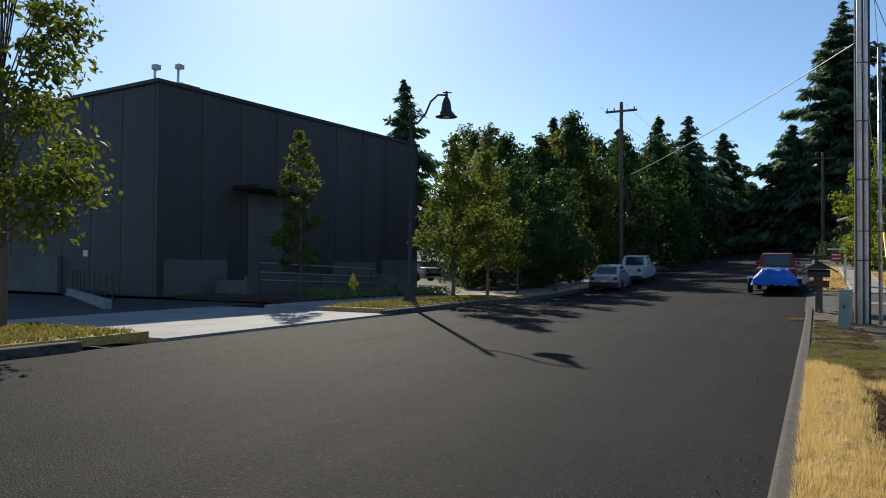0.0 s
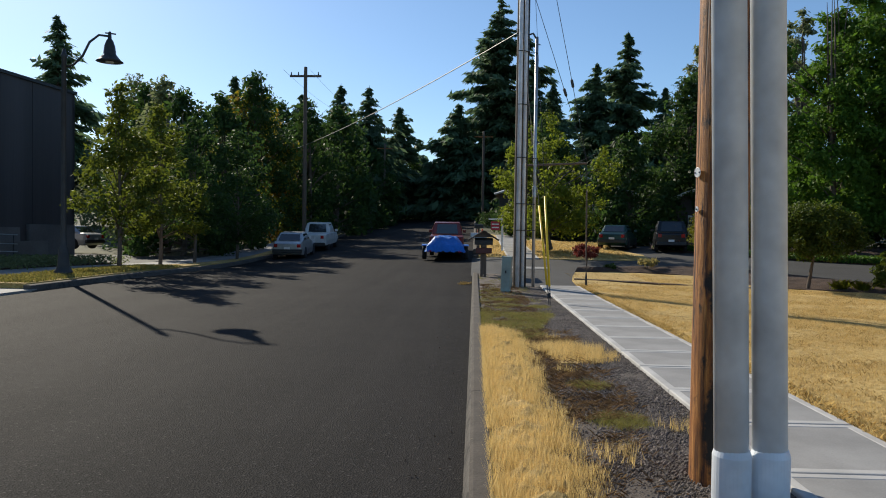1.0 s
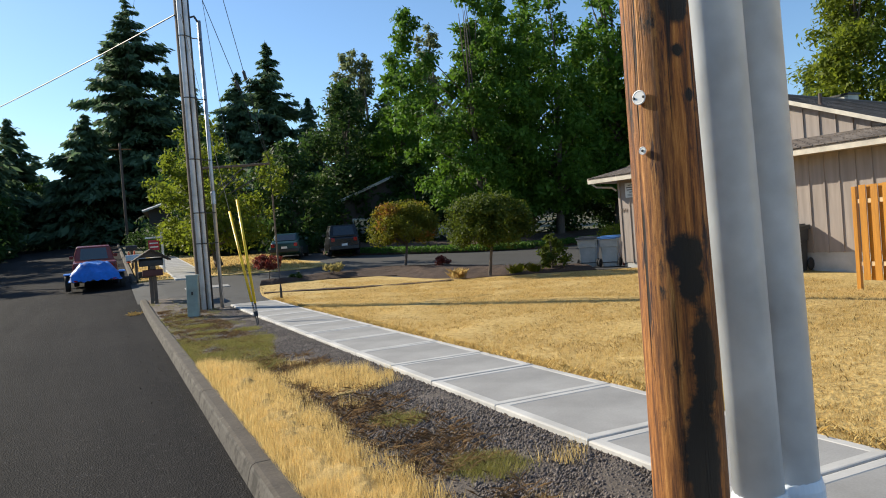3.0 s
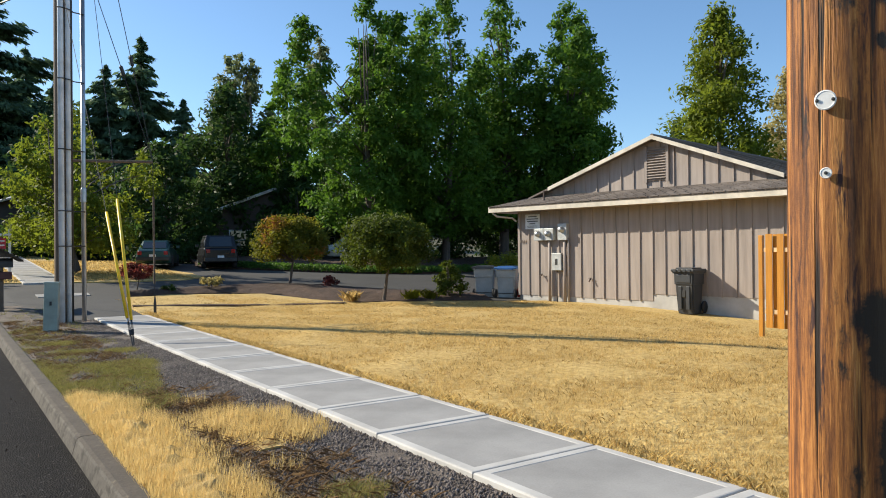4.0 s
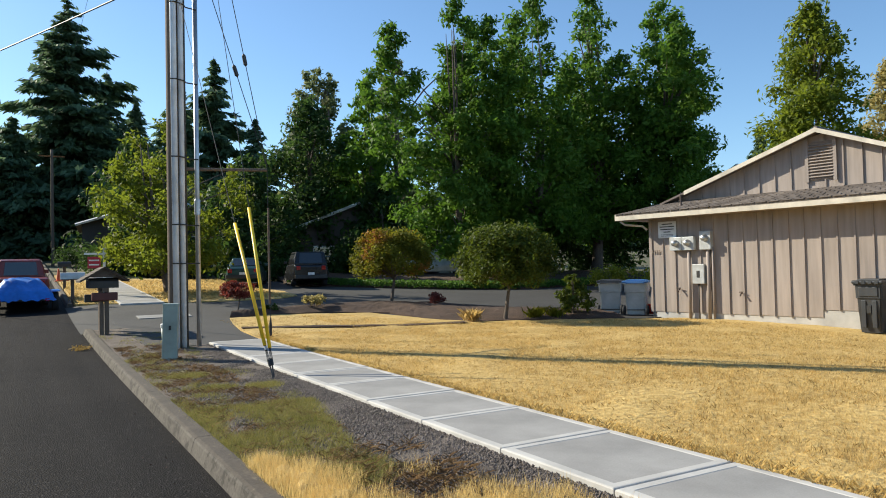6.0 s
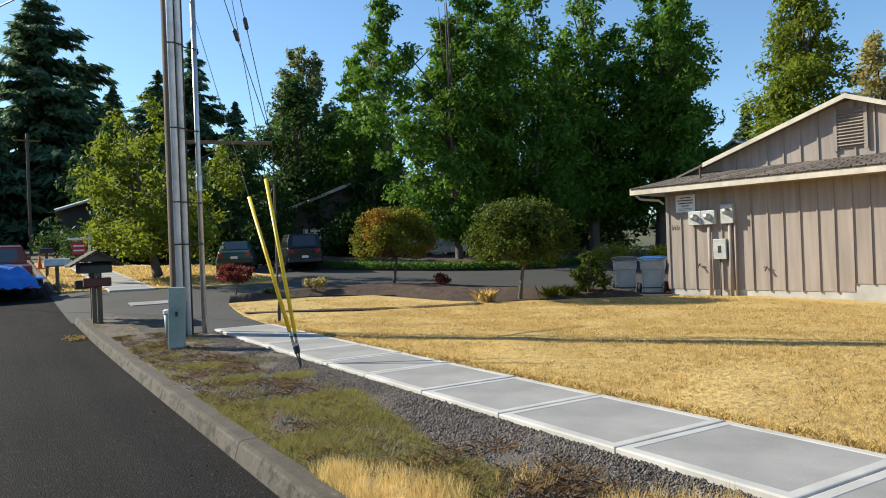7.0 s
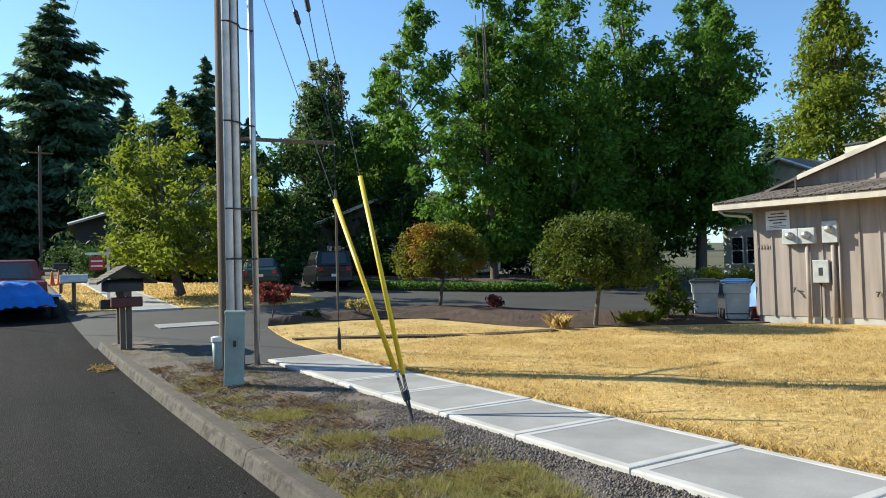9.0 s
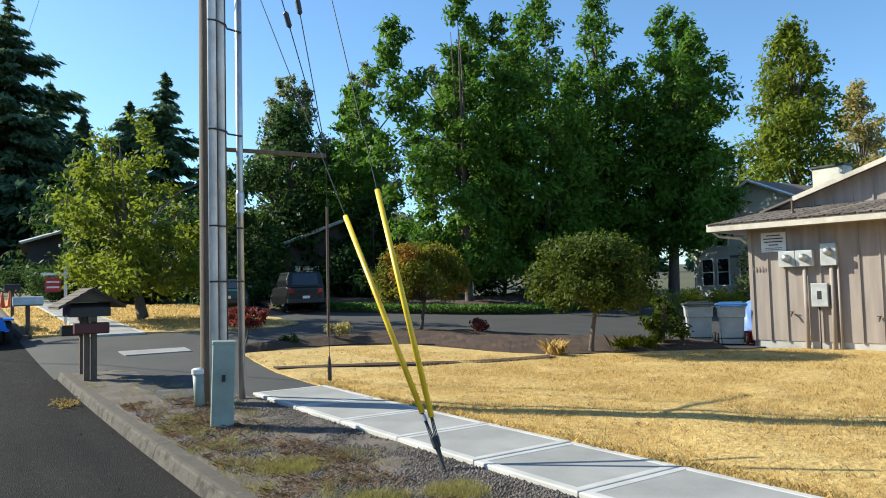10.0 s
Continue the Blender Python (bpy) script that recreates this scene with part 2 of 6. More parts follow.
MAT["rubber"] = paint("tyre_rubber", (0.02, 0.02, 0.021), 0.8)
MAT["hydrant"] = paint("yellow_hydrant_paint", (0.75, 0.5, 0.03), 0.45)
MAT["dark_wall"] = two_scale("dark_metal_siding", (0.05, 0.043, 0.044), (0.075, 0.066, 0.067), 2.0, 0.1, 0.6, 0, 0.2, 0.01, stretch=(6, 6, 0.2))
MAT["block"] = two_scale("concrete_block", (0.1, 0.095, 0.09), (0.17, 0.16, 0.155), 14, 0.5, 0.9, 0, 0.4, 0.01)
MAT["old_timber"] = two_scale("weathered_timber", (0.06, 0.042, 0.03), (0.2, 0.15, 0.11), 16, 1.5, 0.85, 0, 0.7, 0.006, stretch=(8, 8, 0.8))
MAT["bark"] = two_scale("bark", (0.06, 0.045, 0.035), (0.2, 0.16, 0.13), 12, 1.5, 0.95, 0, 1.0, 0.03, stretch=(3, 3, 0.6))
MAT["pale_siding"] = two_scale("pale_grey_siding", (0.5, 0.49, 0.42), (0.6, 0.59, 0.52), 10, 0.5, 0.7, 0, 0.2, 0.004)
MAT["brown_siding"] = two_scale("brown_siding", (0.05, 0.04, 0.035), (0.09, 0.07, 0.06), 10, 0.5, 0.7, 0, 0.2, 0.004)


def glass_mat():
    m, nt, b = shader("window_glass", 0.05)
    b.inputs["Base Color"].default_value = (0.02, 0.025, 0.03, 1)
    b.inputs["Specular IOR Level"].default_value = 0.9
    return m


MAT["glass"] = glass_mat()
MAT["car_silver"] = paint("silver_car_paint", (0.42, 0.43, 0.44), 0.28, 0.5, 0.04)
MAT["car_white"] = paint("white_car_paint", (0.62, 0.63, 0.62), 0.3, 0.0, 0.04)
MAT["car_red"] = paint("dark_red_car_paint", (0.16, 0.02, 0.02), 0.3, 0.1, 0.04)
MAT["car_black"] = paint("black_car_paint", (0.012, 0.013, 0.016), 0.25, 0.1, 0.04)
MAT["car_green"] = paint("dark_green_car_paint", (0.02, 0.06, 0.055), 0.28, 0.2, 0.04)
MAT["lamp_red"] = paint("red_lens", (0.4, 0.01, 0.01), 0.2)
MAT["chrome"] = paint("chrome", (0.7, 0.7, 0.7), 0.15, 1.0, 0.04)

MAT["leaf_maple"] = leaf_mat("maple_leaf", (0.0324, 0.0765, 0.009), (0.113, 0.211, 0.0225), 0.34)
MAT["leaf_dark"] = leaf_mat("dark_leaf", (0.017, 0.0382, 0.0102), (0.0553, 0.102, 0.0213), 0.35)
MAT["leaf_olive"] = leaf_mat("olive_leaf", (0.0644, 0.0828, 0.0322), (0.184, 0.212, 0.092), 0.4)
MAT["leaf_yellow"] = leaf_mat("yellow_green_leaf", (0.049, 0.072, 0.00792), (0.173, 0.209, 0.0194), 0.48)
MAT["leaf_street"] = leaf_mat("street_tree_leaf", (0.0382, 0.0553, 0.0085), (0.128, 0.153, 0.017), 0.42)
MAT["leaf_gold"] = leaf_mat("golden_leaf", (0.13, 0.125, 0.05), (0.4, 0.33, 0.12), 0.45)
MAT["leaf_autumn"] = leaf_mat("turning_leaf", (0.05, 0.065, 0.008), (0.2, 0.2, 0.018), 0.4, tint=((0.3, 0.07, 0.014), 0.51))
MAT["leaf_red"] = leaf_mat("red_leaf", (0.07, 0.015, 0.015), (0.22, 0.05, 0.035), 0.35)
MAT["leaf_round"] = leaf_mat("clipped_leaf", (0.0196, 0.0391, 0.0046), (0.0978, 0.127, 0.0126), 0.33)
MAT["needle"] = leaf_mat("conifer_needle", (0.042, 0.077, 0.0448), (0.14, 0.21, 0.105), 0.3)
MAT["ivy"] = leaf_mat("ivy_leaf", (0.02, 0.05, 0.008), (0.1, 0.19, 0.025), 0.3)
MAT["hedge_yellow"] = leaf_mat("yellow_hedge_leaf", (0.1, 0.12, 0.01), (0.32, 0.33, 0.03), 0.35)
MAT["dry_blade"] = blade_mat("dry_grass", [(0.0, (0.368, 0.224, 0.056)), (0.5, (0.72, 0.496, 0.16)), (1.0, (0.784, 0.632, 0.304))], 0.5)
MAT["dry_tall"] = blade_mat("tall_dry_grass", [(0.0, (0.558, 0.387, 0.126)), (0.5, (0.72, 0.522, 0.198)), (1.0, (0.81, 0.63, 0.297))], 0.6)
MAT["thatch"] = two_scale("straw_thatch", (0.344, 0.221, 0.0656), (0.656, 0.476, 0.189), 55, 5.0, 0.95, 0, 0.8, 0.02, stretch=(1, 1, 0.4))
MAT["dead_red"] = blade_mat("reddish_dead_grass", [(0.0, (0.15, 0.085, 0.045)), (0.5, (0.32, 0.21, 0.11)), (1.0, (0.48, 0.35, 0.2))], 0.3)
MAT["fleck"] = blade_mat("withered_weed", [(0.0, (0.192, 0.128, 0.04)), (0.5, (0.32, 0.216, 0.068)), (1.0, (0.464, 0.32, 0.112))], 0.3)
MAT["green_blade"] = blade_mat("green_grass", [(0.0, (0.1, 0.115, 0.02)), (0.5, (0.26, 0.26, 0.045)), (1.0, (0.5, 0.41, 0.14))], 0.35)


# ---- mesh helpers ----
def mesh_from(name, verts, faces, mat, smooth=False):
    me = bpy.data.meshes.new(name)
    me.from_pydata(verts, [], faces)
    me.materials.append(mat)
    if smooth:
        me.polygons.foreach_set("use_smooth", [True] * len(me.polygons))
    me.update()
    return me


def part(name, bm, material, parent=None, label="", smooth=False):
    """Links a bmesh as one mesh object, under a thing or a part."""
    me = bpy.data.meshes.new(name)
    bm.to_mesh(me)
    bm.free()
    me.materials.append(material)
    if smooth:
        me.polygons.foreach_set("use_smooth", [True] * len(me.polygons))
    ob = new(name, me)
    ob.parent = parent
    return tagged(ob, label)


def raw(name, verts, faces, material, parent=None, label="", smooth=False):
    ob = new(name, mesh_from(name, verts, faces, material, smooth))
    ob.parent = parent
    return tagged(ob, label)


def thing(name, m, label, category, group="", kind=""):
    ob = new(name)
    ob.empty_display_size = 0.1
    ob.matrix_world = m
    return tagged(ob, label, category, group, kind)


def box(bm, x0, x1, y0, y1, z0, z1, bevel=0.0):
    r = bmesh.ops.create_cube(bm, size=1, matrix=Matrix.LocRotScale(((x0 + x1) / 2, (y0 + y1) / 2, (z0 + z1) / 2), None, (abs(x1 - x0), abs(y1 - y0), abs(z1 - z0))))
    if bevel:
        es = list({e for v in r["verts"] for e in v.link_edges})
        bmesh.ops.bevel(bm, geom=es, offset=bevel, segments=2, affect="EDGES", profile=0.5)
    return r["verts"]


def boxed(*a, **k):
    bm = bmesh.new()
    box(bm, *a, **k)
    return bm


def tube(bm, pts, radii, seg=10, caps=True):
    """A tube along a line of points, with a radius at each."""
    pts = [Vector(p) for p in pts]
    if isinstance(radii, (int, float)):
        radii = [radii] * len(pts)
    rings, up = [], Vector((0.31, 0.2, 0.93)).normalized()
    for i, (p, r) in enumerate(zip(pts, radii)):
        d = (pts[min(i + 1, len(pts) - 1)] - pts[max(i - 1, 0)]).normalized()
        a = d.cross(up)
        if a.length < 0.05:
            a = d.cross(Vector((1, 0, 0)))
        a.normalize()
        b = d.cross(a)
        rings.append([bm.verts.new(p + (a * math.cos(2 * math.pi * k / seg) + b * math.sin(2 * math.pi * k / seg)) * r) for k in range(seg)])
    for r0, r1 in zip(rings, rings[1:]):
        for k in range(seg):
            bm.faces.new((r0[k], r0[(k + 1) % seg], r1[(k + 1) % seg], r1[k]))
    if caps:
        bm.faces.new(rings[0][::-1])
        bm.faces.new(rings[-1])
    return bm


def tubed(pts, radii, seg=10):
    return tube(bmesh.new(), pts, radii, seg)


def lathe(bm, profile, seg=16, centre=(0, 0)):
    """A turned shape from (radius, height) pairs."""
    rings = [[bm.verts.new((centre[0] + max(r, 0.001) * math.cos(2 * math.pi * k / seg), centre[1] + max(r, 0.001) * math.sin(2 * math.pi * k / seg), z)) for k in range(seg)] for r, z in profile]
    for r0, r1 in zip(rings, rings[1:]):
        for k in range(seg):
            bm.faces.new((r0[k], r0[(k + 1) % seg], r1[(k + 1) % seg], r1[k]))
    bm.faces.new(rings[0][::-1])
    bm.faces.new(rings[-1])
    return bm


def prism(outline, z0, z1):
    """An upright prism over an outline of (x, y) points."""
    bm = bmesh.new()
    lo = [bm.verts.new((x, y, z0)) for x, y in outline]
    hi = [bm.verts.new((x, y, z1)) for x, y in outline]
    n = len(lo)
    for k in range(n):
        bm.faces.new((lo[k], lo[(k + 1) % n], hi[(k + 1) % n], hi[k]))
    bm.faces.new(lo[::-1])
    bm.faces.new(hi)
    bmesh.ops.recalc_face_normals(bm, faces=bm.faces)
    return bm


# ---- lie of the land ----
KERB_R, KERB_L = -2.03, -12.1
WALK_W = 1.22


def rise(y):
    u = max(0.0, y - 2.0)
    return 0.0018 * u * u if u < 14 else 0.3528 + 0.05 * (u - 14)


def ease(u):
    u = min(1.0, max(0.0, u))
    return u * u * (3 - 2 * u)


def left_x(y):
    """Where the far edge of the street runs."""
    return -12.0 - 1.5 * ease((y - 4) / 18)


def cross(x, y):
    left = 0.3 - 0.8 * ease((y - 3) / 21)
    edge = left_x(y)
    if x < edge:
        return left
    if x < -2.08:
        return -0.15 + left * (-2.15 - x) / (-2.15 - edge)
    if x < 1.22:
        return 0.0
    return -0.012 * min(x - 1.22, 14) - 0.3 * ease((x - 7) / 6) * ease((2.5 - y) / 8)


def gz(x, y):
    return rise(y) + cross(x, y)


def sheet(name, xs, ys, lift, material, label, category, rough=0.0, keep=None, skirt=0.12, span=None):
    """A patch of ground that follows the land, with a skirt round its rim."""
    verts, faces, idx = [], [], {}

    def vert(i, j):
        if (i, j) not in idx:
            x, y = xs[i], ys[j]
            if span:
                a, b = span(y)
                x = a + (b - a) * x
            idx[i, j] = len(verts)
            verts.append((x, y, gz(x, y) + lift + (rough * noise.noise((x * 2.1, y * 2.1, 3.0)) if rough else 0)))
        return idx[i, j]
    for i in range(len(xs) - 1):
        for j in range(len(ys) - 1):
            if keep is None or keep((xs[i] + xs[i + 1]) / 2, (ys[j] + ys[j + 1]) / 2):
                faces.append((vert(i, j), vert(i + 1, j), vert(i + 1, j + 1), vert(i, j + 1)))
    count = {}
    for f in faces:
        for a, b in zip(f, f[1:] + f[:1]):
            count[a, b] = 1
    low = {}
    for a, b in list(count):
        if (b, a) not in count:
            for v in (a, b):
                if v not in low:
                    low[v] = len(verts)
                    verts.append((verts[v][0], verts[v][1], verts[v][2] - skirt))
            faces.append((b, a, low[a], low[b]))
    ob = raw(name, verts, faces, material)
    return tagged(ob, label, category, "", "structure")


def steps(a, b, d):
    return [float(v) for v in np.linspace(a, b, max(2, int(round((b - a) / d)) + 1))]


# ---- ground, road, kerbs, pavement ----
far_x = [-900, -500, -250, -120, -70, -45, -30, -20, -12.3, -12, -8, -2.3, -1.9, 1.2, 6, 16, 30, 50, 90, 200, 450, 900]
far_y = [-700, -300, -120, -60, -30, -15, 0, 2, 5, 8, 11, 14, 18, 26, 40, 60, 90, 140, 220, 300, 420, 900]
gv = [(x, y, min(gz(x, y), 16.0) - 0.3) for y in far_y for x in far_x]
W = len(far_x)
gf = [(j * W + i, j * W + i + 1, (j + 1) * W + i + 1, (j + 1) * W + i) for j in range(len(far_y) - 1) for i in range(W - 1)]
tagged(raw("ground", gv, gf, MAT["far_ground"]), "dark grassy ground that reaches to the horizon", "ground", "", "structure")
road_y = steps(-70, 0, 5) + steps(2, 20, 1) + steps(25, 300, 12)
road = sheet("road", [0.0, 0.25, 0.5, 0.75, 1.0], road_y, 0.0, MAT["asphalt"], "dark worn asphalt street with a coarse grain", "road", span=lambda v: (left_x(v), -2.1))


def kerb_piece(name, x, side, y0, y1, parent):
    """One cast length of kerb, with a sloped, rounded face to the road."""
    prof = [(-0.085, -0.25), (-0.085, 0.005), (-0.078, 0.03), (-0.055, 0.115), (-0.042, 0.135), (-0.015, 0.147), (0.105, 0.148), (0.115, 0.14), (0.115, -0.25)]
    verts, faces = [], []
    for y in (y0 + 0.006, y1 - 0.006):
        xe = x if side > 0 else left_x(y) - 0.1
        base = gz(-2.16 if side > 0 else xe + 0.105, y)
        for px, pz in prof:
            verts.append((xe + side * px, y, base + pz))
    n = len(prof)
    for k in range(n):
        q = (k, (k + 1) % n, n + (k + 1) % n, n + k)
        faces.append(q if side < 0 else q[::-1])
    faces += [tuple(range(n)), tuple(range(2 * n - 1, n - 1, -1))]
    bm = bmesh.new()
    bv = [bm.verts.new(v) for v in verts]
    for f in faces:
        bm.faces.new([bv[k] for k in f])
    bmesh.ops.recalc_face_normals(bm, faces=bm.faces)
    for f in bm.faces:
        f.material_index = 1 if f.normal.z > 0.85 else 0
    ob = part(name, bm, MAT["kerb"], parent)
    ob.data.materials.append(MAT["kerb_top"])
    return ob


kerb_right = tagged(new("kerb_right"), "weathered grey concrete kerb along the verge", "kerb", "", "structure")
kerb_left = tagged(new("kerb_left"), "grey concrete kerb along the far side of the street", "kerb", "", "structure")
y = -40.0
while y < 10.5:
    kerb_piece("kerb_stone", KERB_R, 1, y, min(y + 3.05, 10.6), kerb_right)
    y += 3.05
y = 19.0
while y < 120:
    kerb_piece("kerb_stone", KERB_R, 1, y, y + 4.0, kerb_right)
    y += 4.0
y = -40.0
while y < 110:
    if not -8.6 < y + 1.5 < -0.6:
        kerb_piece("kerb_stone", KERB_L, -1, y, y + 3.0, kerb_left)
    y += 3.0


def ruled(name, a, b, n, m, lift, material, label, category, rough=0.0, mound=0.0, freq=2.1, skirt=0.15):
    """A patch between two matched lines of control points, laid on the land."""
    k = len(a) - 1
    verts, faces = [], []
    for i in range(n + 1):
        s = i / n * k
        c, f = min(int(s), k - 1), s - min(int(s), k - 1)
        p = Vector(a[c]).lerp(Vector(a[c + 1]), f)
        q = Vector(b[c]).lerp(Vector(b[c + 1]), f)
        for j in range(m + 1):
            v = p.lerp(q, j / m)
            e = 0.0 if j in (0, m) else 1.0
            h = rough * noise.noise((v.x * freq, v.y * freq, 1.7)) * (0.4 + 0.6 * e) + mound * math.sin(math.pi * j / m)
            verts.append((v.x, v.y, gz(v.x, v.y) + lift + h))
    r = m + 1
    for i in range(n):
        for j in range(m):
            faces.append((i * r + j, i * r + j + 1, (i + 1) * r + j + 1, (i + 1) * r + j))
    rim = [i * r for i in range(n + 1)] + [n * r + j for j in range(1, m + 1)] + [i * r + m for i in range(n - 1, -1, -1)] + [j for j in range(m - 1, 0, -1)]
    low = len(verts)
    for v in rim:
        verts.append((verts[v][0], verts[v][1], verts[v][2] - skirt))
    for t in range(len(rim)):
        u = (t + 1) % len(rim)
        faces.append((rim[t], rim[u], low + u, low + t))
    me = mesh_from(name, verts, faces, material)
    bm = bmesh.new()
    bm.from_mesh(me)
    bmesh.ops.recalc_face_normals(bm, faces=bm.faces)
    bm.to_mesh(me)
    bm.free()
    return tagged(new(name, me), label, category, "", "structure")


sheet("car_park", steps(-1.2, 46, 2), steps(5.55, 30, 0.95), -0.035, MAT["old_asphalt"], "grey asphalt car park with its entry from the street", "driveway")
av, af = [], []
for k, yy in enumerate(steps(10.55, 19.05, 0.5)):
    for x, z in ((-2.17, -0.144), (-1.75, -0.09), (-1.15, -0.033), (-1.15, -0.2)):
        av.append((x, yy, rise(yy) + z))
    if k:
        for j in range(3):
            af.append((4 * k - 4 + j, 4 * k - 3 + j, 4 * k + 1 + j, 4 * k + j))
tagged(raw("driveway_apron", av, af, MAT["old_asphalt"]), "sloping asphalt apron of the driveway", "driveway", "", "structure")
ruled("verge", [(-1.92, -40), (-1.92, -16), (-1.92, 5.6), (-1.92, 8.0), (-1.92, 10.6)], [(0.02, -40), (0.02, -16), (0.0, 5.6), (-0.45, 8.0), (-0.9, 10.5)], 260, 14, -0.045, MAT["soil"], "verge of dry soil between kerb and footpath", "verge", 0.03, 0.0, 3.0)
LAWN_A = [(1.2, -40), (1.2, -12), (1.2, -2), (1.2, 2), (1.2, 4.5), (1.2, 6.2), (1.3, 8), (1.6, 10), (1.9, 11.6)]
LAWN_B = [(40, -40), (40, -10), (15, 4.0), (11.4, 5.9), (9.6, 6.5), (7.6, 7.1), (7.0, 9.0), (6.4, 11.4), (3.4, 12.2)]
ruled("lawn", LAWN_A, LAWN_B, 200, 60, -0.01, MAT["lawn_soil"], "sunburnt yellow lawn, dry and patchy", "lawn", 0.035, 0.0, 1.1)
ruled("mulch_bed", [(1.9, 11.6), (3.4, 12.2), (5.3, 12.2), (6.9, 11.0), (7.0, 8.5), (7.6, 7.1), (9.6, 6.5), (11.4, 5.9), (12.2, 5.7)],
      [(2.2, 12.4), (3.8, 13.2), (6, 14.4), (8.6, 15.6), (10.6, 14.2), (11.2, 12.5), (12.0, 10.5), (12.3, 9.0), (12.5, 7.9)], 90, 14, 0.0, MAT["mulch"], "dark bark mulch bed along the car park", "flower bed", 0.06, 0.16, 2.5)
ruled("mulch_strip", [(1.4, 8.2), (3.2, 7.6), (5.2, 6.7), (7.2, 6.6)], [(1.45, 8.55), (3.3, 8.0), (5.3, 7.1), (7.3, 7.0)], 40, 3, 0.02, MAT["mulch"], "narrow strip of dark bark mulch across the lawn", "flower bed", 0.03)
ruled("far_lawn", [(-1.83, 19.0), (-0.1, 18.3), (2.7, 17.9), (5.6, 18.4), (6.7, 19.6)], [(-1.83, 40), (-0.7, 40), (1.7, 38), (6, 27), (6.9, 22)], 40, 30, 0.0, MAT["lawn_soil"], "sunburnt yellow lawn beyond the driveway", "lawn", 0.03)
ruled("planted_bank", [(8.5, 26.5), (12.0, 23.2), (15.6, 20.6), (18.2, 19.2), (24, 19.6), (30, 21)], [(11, 40), (16, 36), (20, 34), (25, 33), (30, 32), (36, 32)], 40, 16, 0.05, MAT["mulch"], "shaded planted bank behind the car park", "flower bed", 0.1, 0.25)
ruled("concrete_strip", [(-0.47, 12.8), (1.05, 12.85)], [(-0.45, 13.75), (1.1, 13.7)], 4, 4, -0.01, MAT["concrete"], "pale concrete strip let into the driveway", "pavement")

# ---- footpath slabs ----
JOINTS = [5.65, 3.99, 2.66, 1.33, 0.0, -1.296, -2.652, -3.983, -5.373, -6.72, -7.88, -9.215, -10.525] + [-10.525 - 1.33 * k for k in range(1, 16)]
footpath = tagged(new("pavement"), "pale concrete footpath of cast slabs with smooth borders", "pavement", "", "structure")


def slab_mesh(length, w=WALK_W):
    """A cast slab: brushed middle, smooth border a touch lower, rounded rim."""
    bm = bmesh.new()
    hx, hy = w / 2, length / 2 - 0.008
    levels = [(0.0, -0.14), (0.0, -0.012), (0.006, -0.003), (0.016, 0.0), (0.085, 0.0), (0.092, -0.004)]
    rings = [[bm.verts.new((sx * (hx - o), sy * (hy - o), z)) for sx, sy in ((-1, -1), (1, -1), (1, 1), (-1, 1))] for o, z in levels]
    for i, (r0, r1) in enumerate(zip(rings, rings[1:])):
        for k in range(4):
            bm.faces.new((r0[k], r0[(k + 1) % 4], r1[(k + 1) % 4], r1[k])).material_index = 1
    bm.faces.new(rings[-1])
    me = bpy.data.meshes.new("slab")
    bm.to_mesh(me)
    bm.free()
    me.materials.append(MAT["concrete"])
    me.materials.append(MAT["concrete_edge"])
    return me


made = {}
for a, b in zip(JOINTS, JOINTS[1:]):
    key = round(a - b, 3)
    if key not in made:
        made[key] = slab_mesh(a - b)
    s = new("slab", made[key])
    s.parent = footpath
    s.matrix_world = pose(WALK_W / 2, (a + b) / 2, (gz(0.5, a) + gz(0.5, b)) / 2 + random.uniform(-0.003, 0.003), math.degrees(math.atan2(gz(0.5, a) - gz(0.5, b), a - b)), random.uniform(-0.15, 0.15), 0)
far_path = tagged(new("pavement_far"), "pale concrete footpath beyond the driveway", "pavement", "", "structure")
far_slab = slab_mesh(1.5, 1.5)
for k in range(14):
    yy = 18.6 + 1.5 * k
    s = new("slab", far_slab)
    s.parent = far_path
    s.matrix_world = pose(0.3, yy, gz(0.3, yy) + 0.03, math.degrees(math.atan(0.05)))


# ---- poles and guys at the verge ----
def bolt_disc(parent, x, y, z, r, yaw):
    """A flat tag of stamped aluminium with its two nails."""
    bm = bmesh.new()
    lathe(bm, [(r, 0), (r, 0.003), (r * 0.88, 0.005), (r * 0.82, 0.0035), (0.001, 0.0035)], 20)
    turn = pose(x, y, z, 90, 0, yaw)
    bmesh.ops.transform(bm, matrix=turn, verts=bm.verts)
    d = part("nail_disc", bm, MAT["white"], parent, "whitish stamped metal tag")
    for s in ((-0.8, 0.8) if r > 0.025 else (0.0,)):
        bm = bmesh.new()
        lathe(bm, [(0.006, 0), (0.006, 0.008), (0.001, 0.009)], 8, (s * r * 0.9, 0))
        bmesh.ops.transform(bm, matrix=turn, verts=bm.verts)
        part("nail", bm, MAT["steel_dark"], d)
    return d


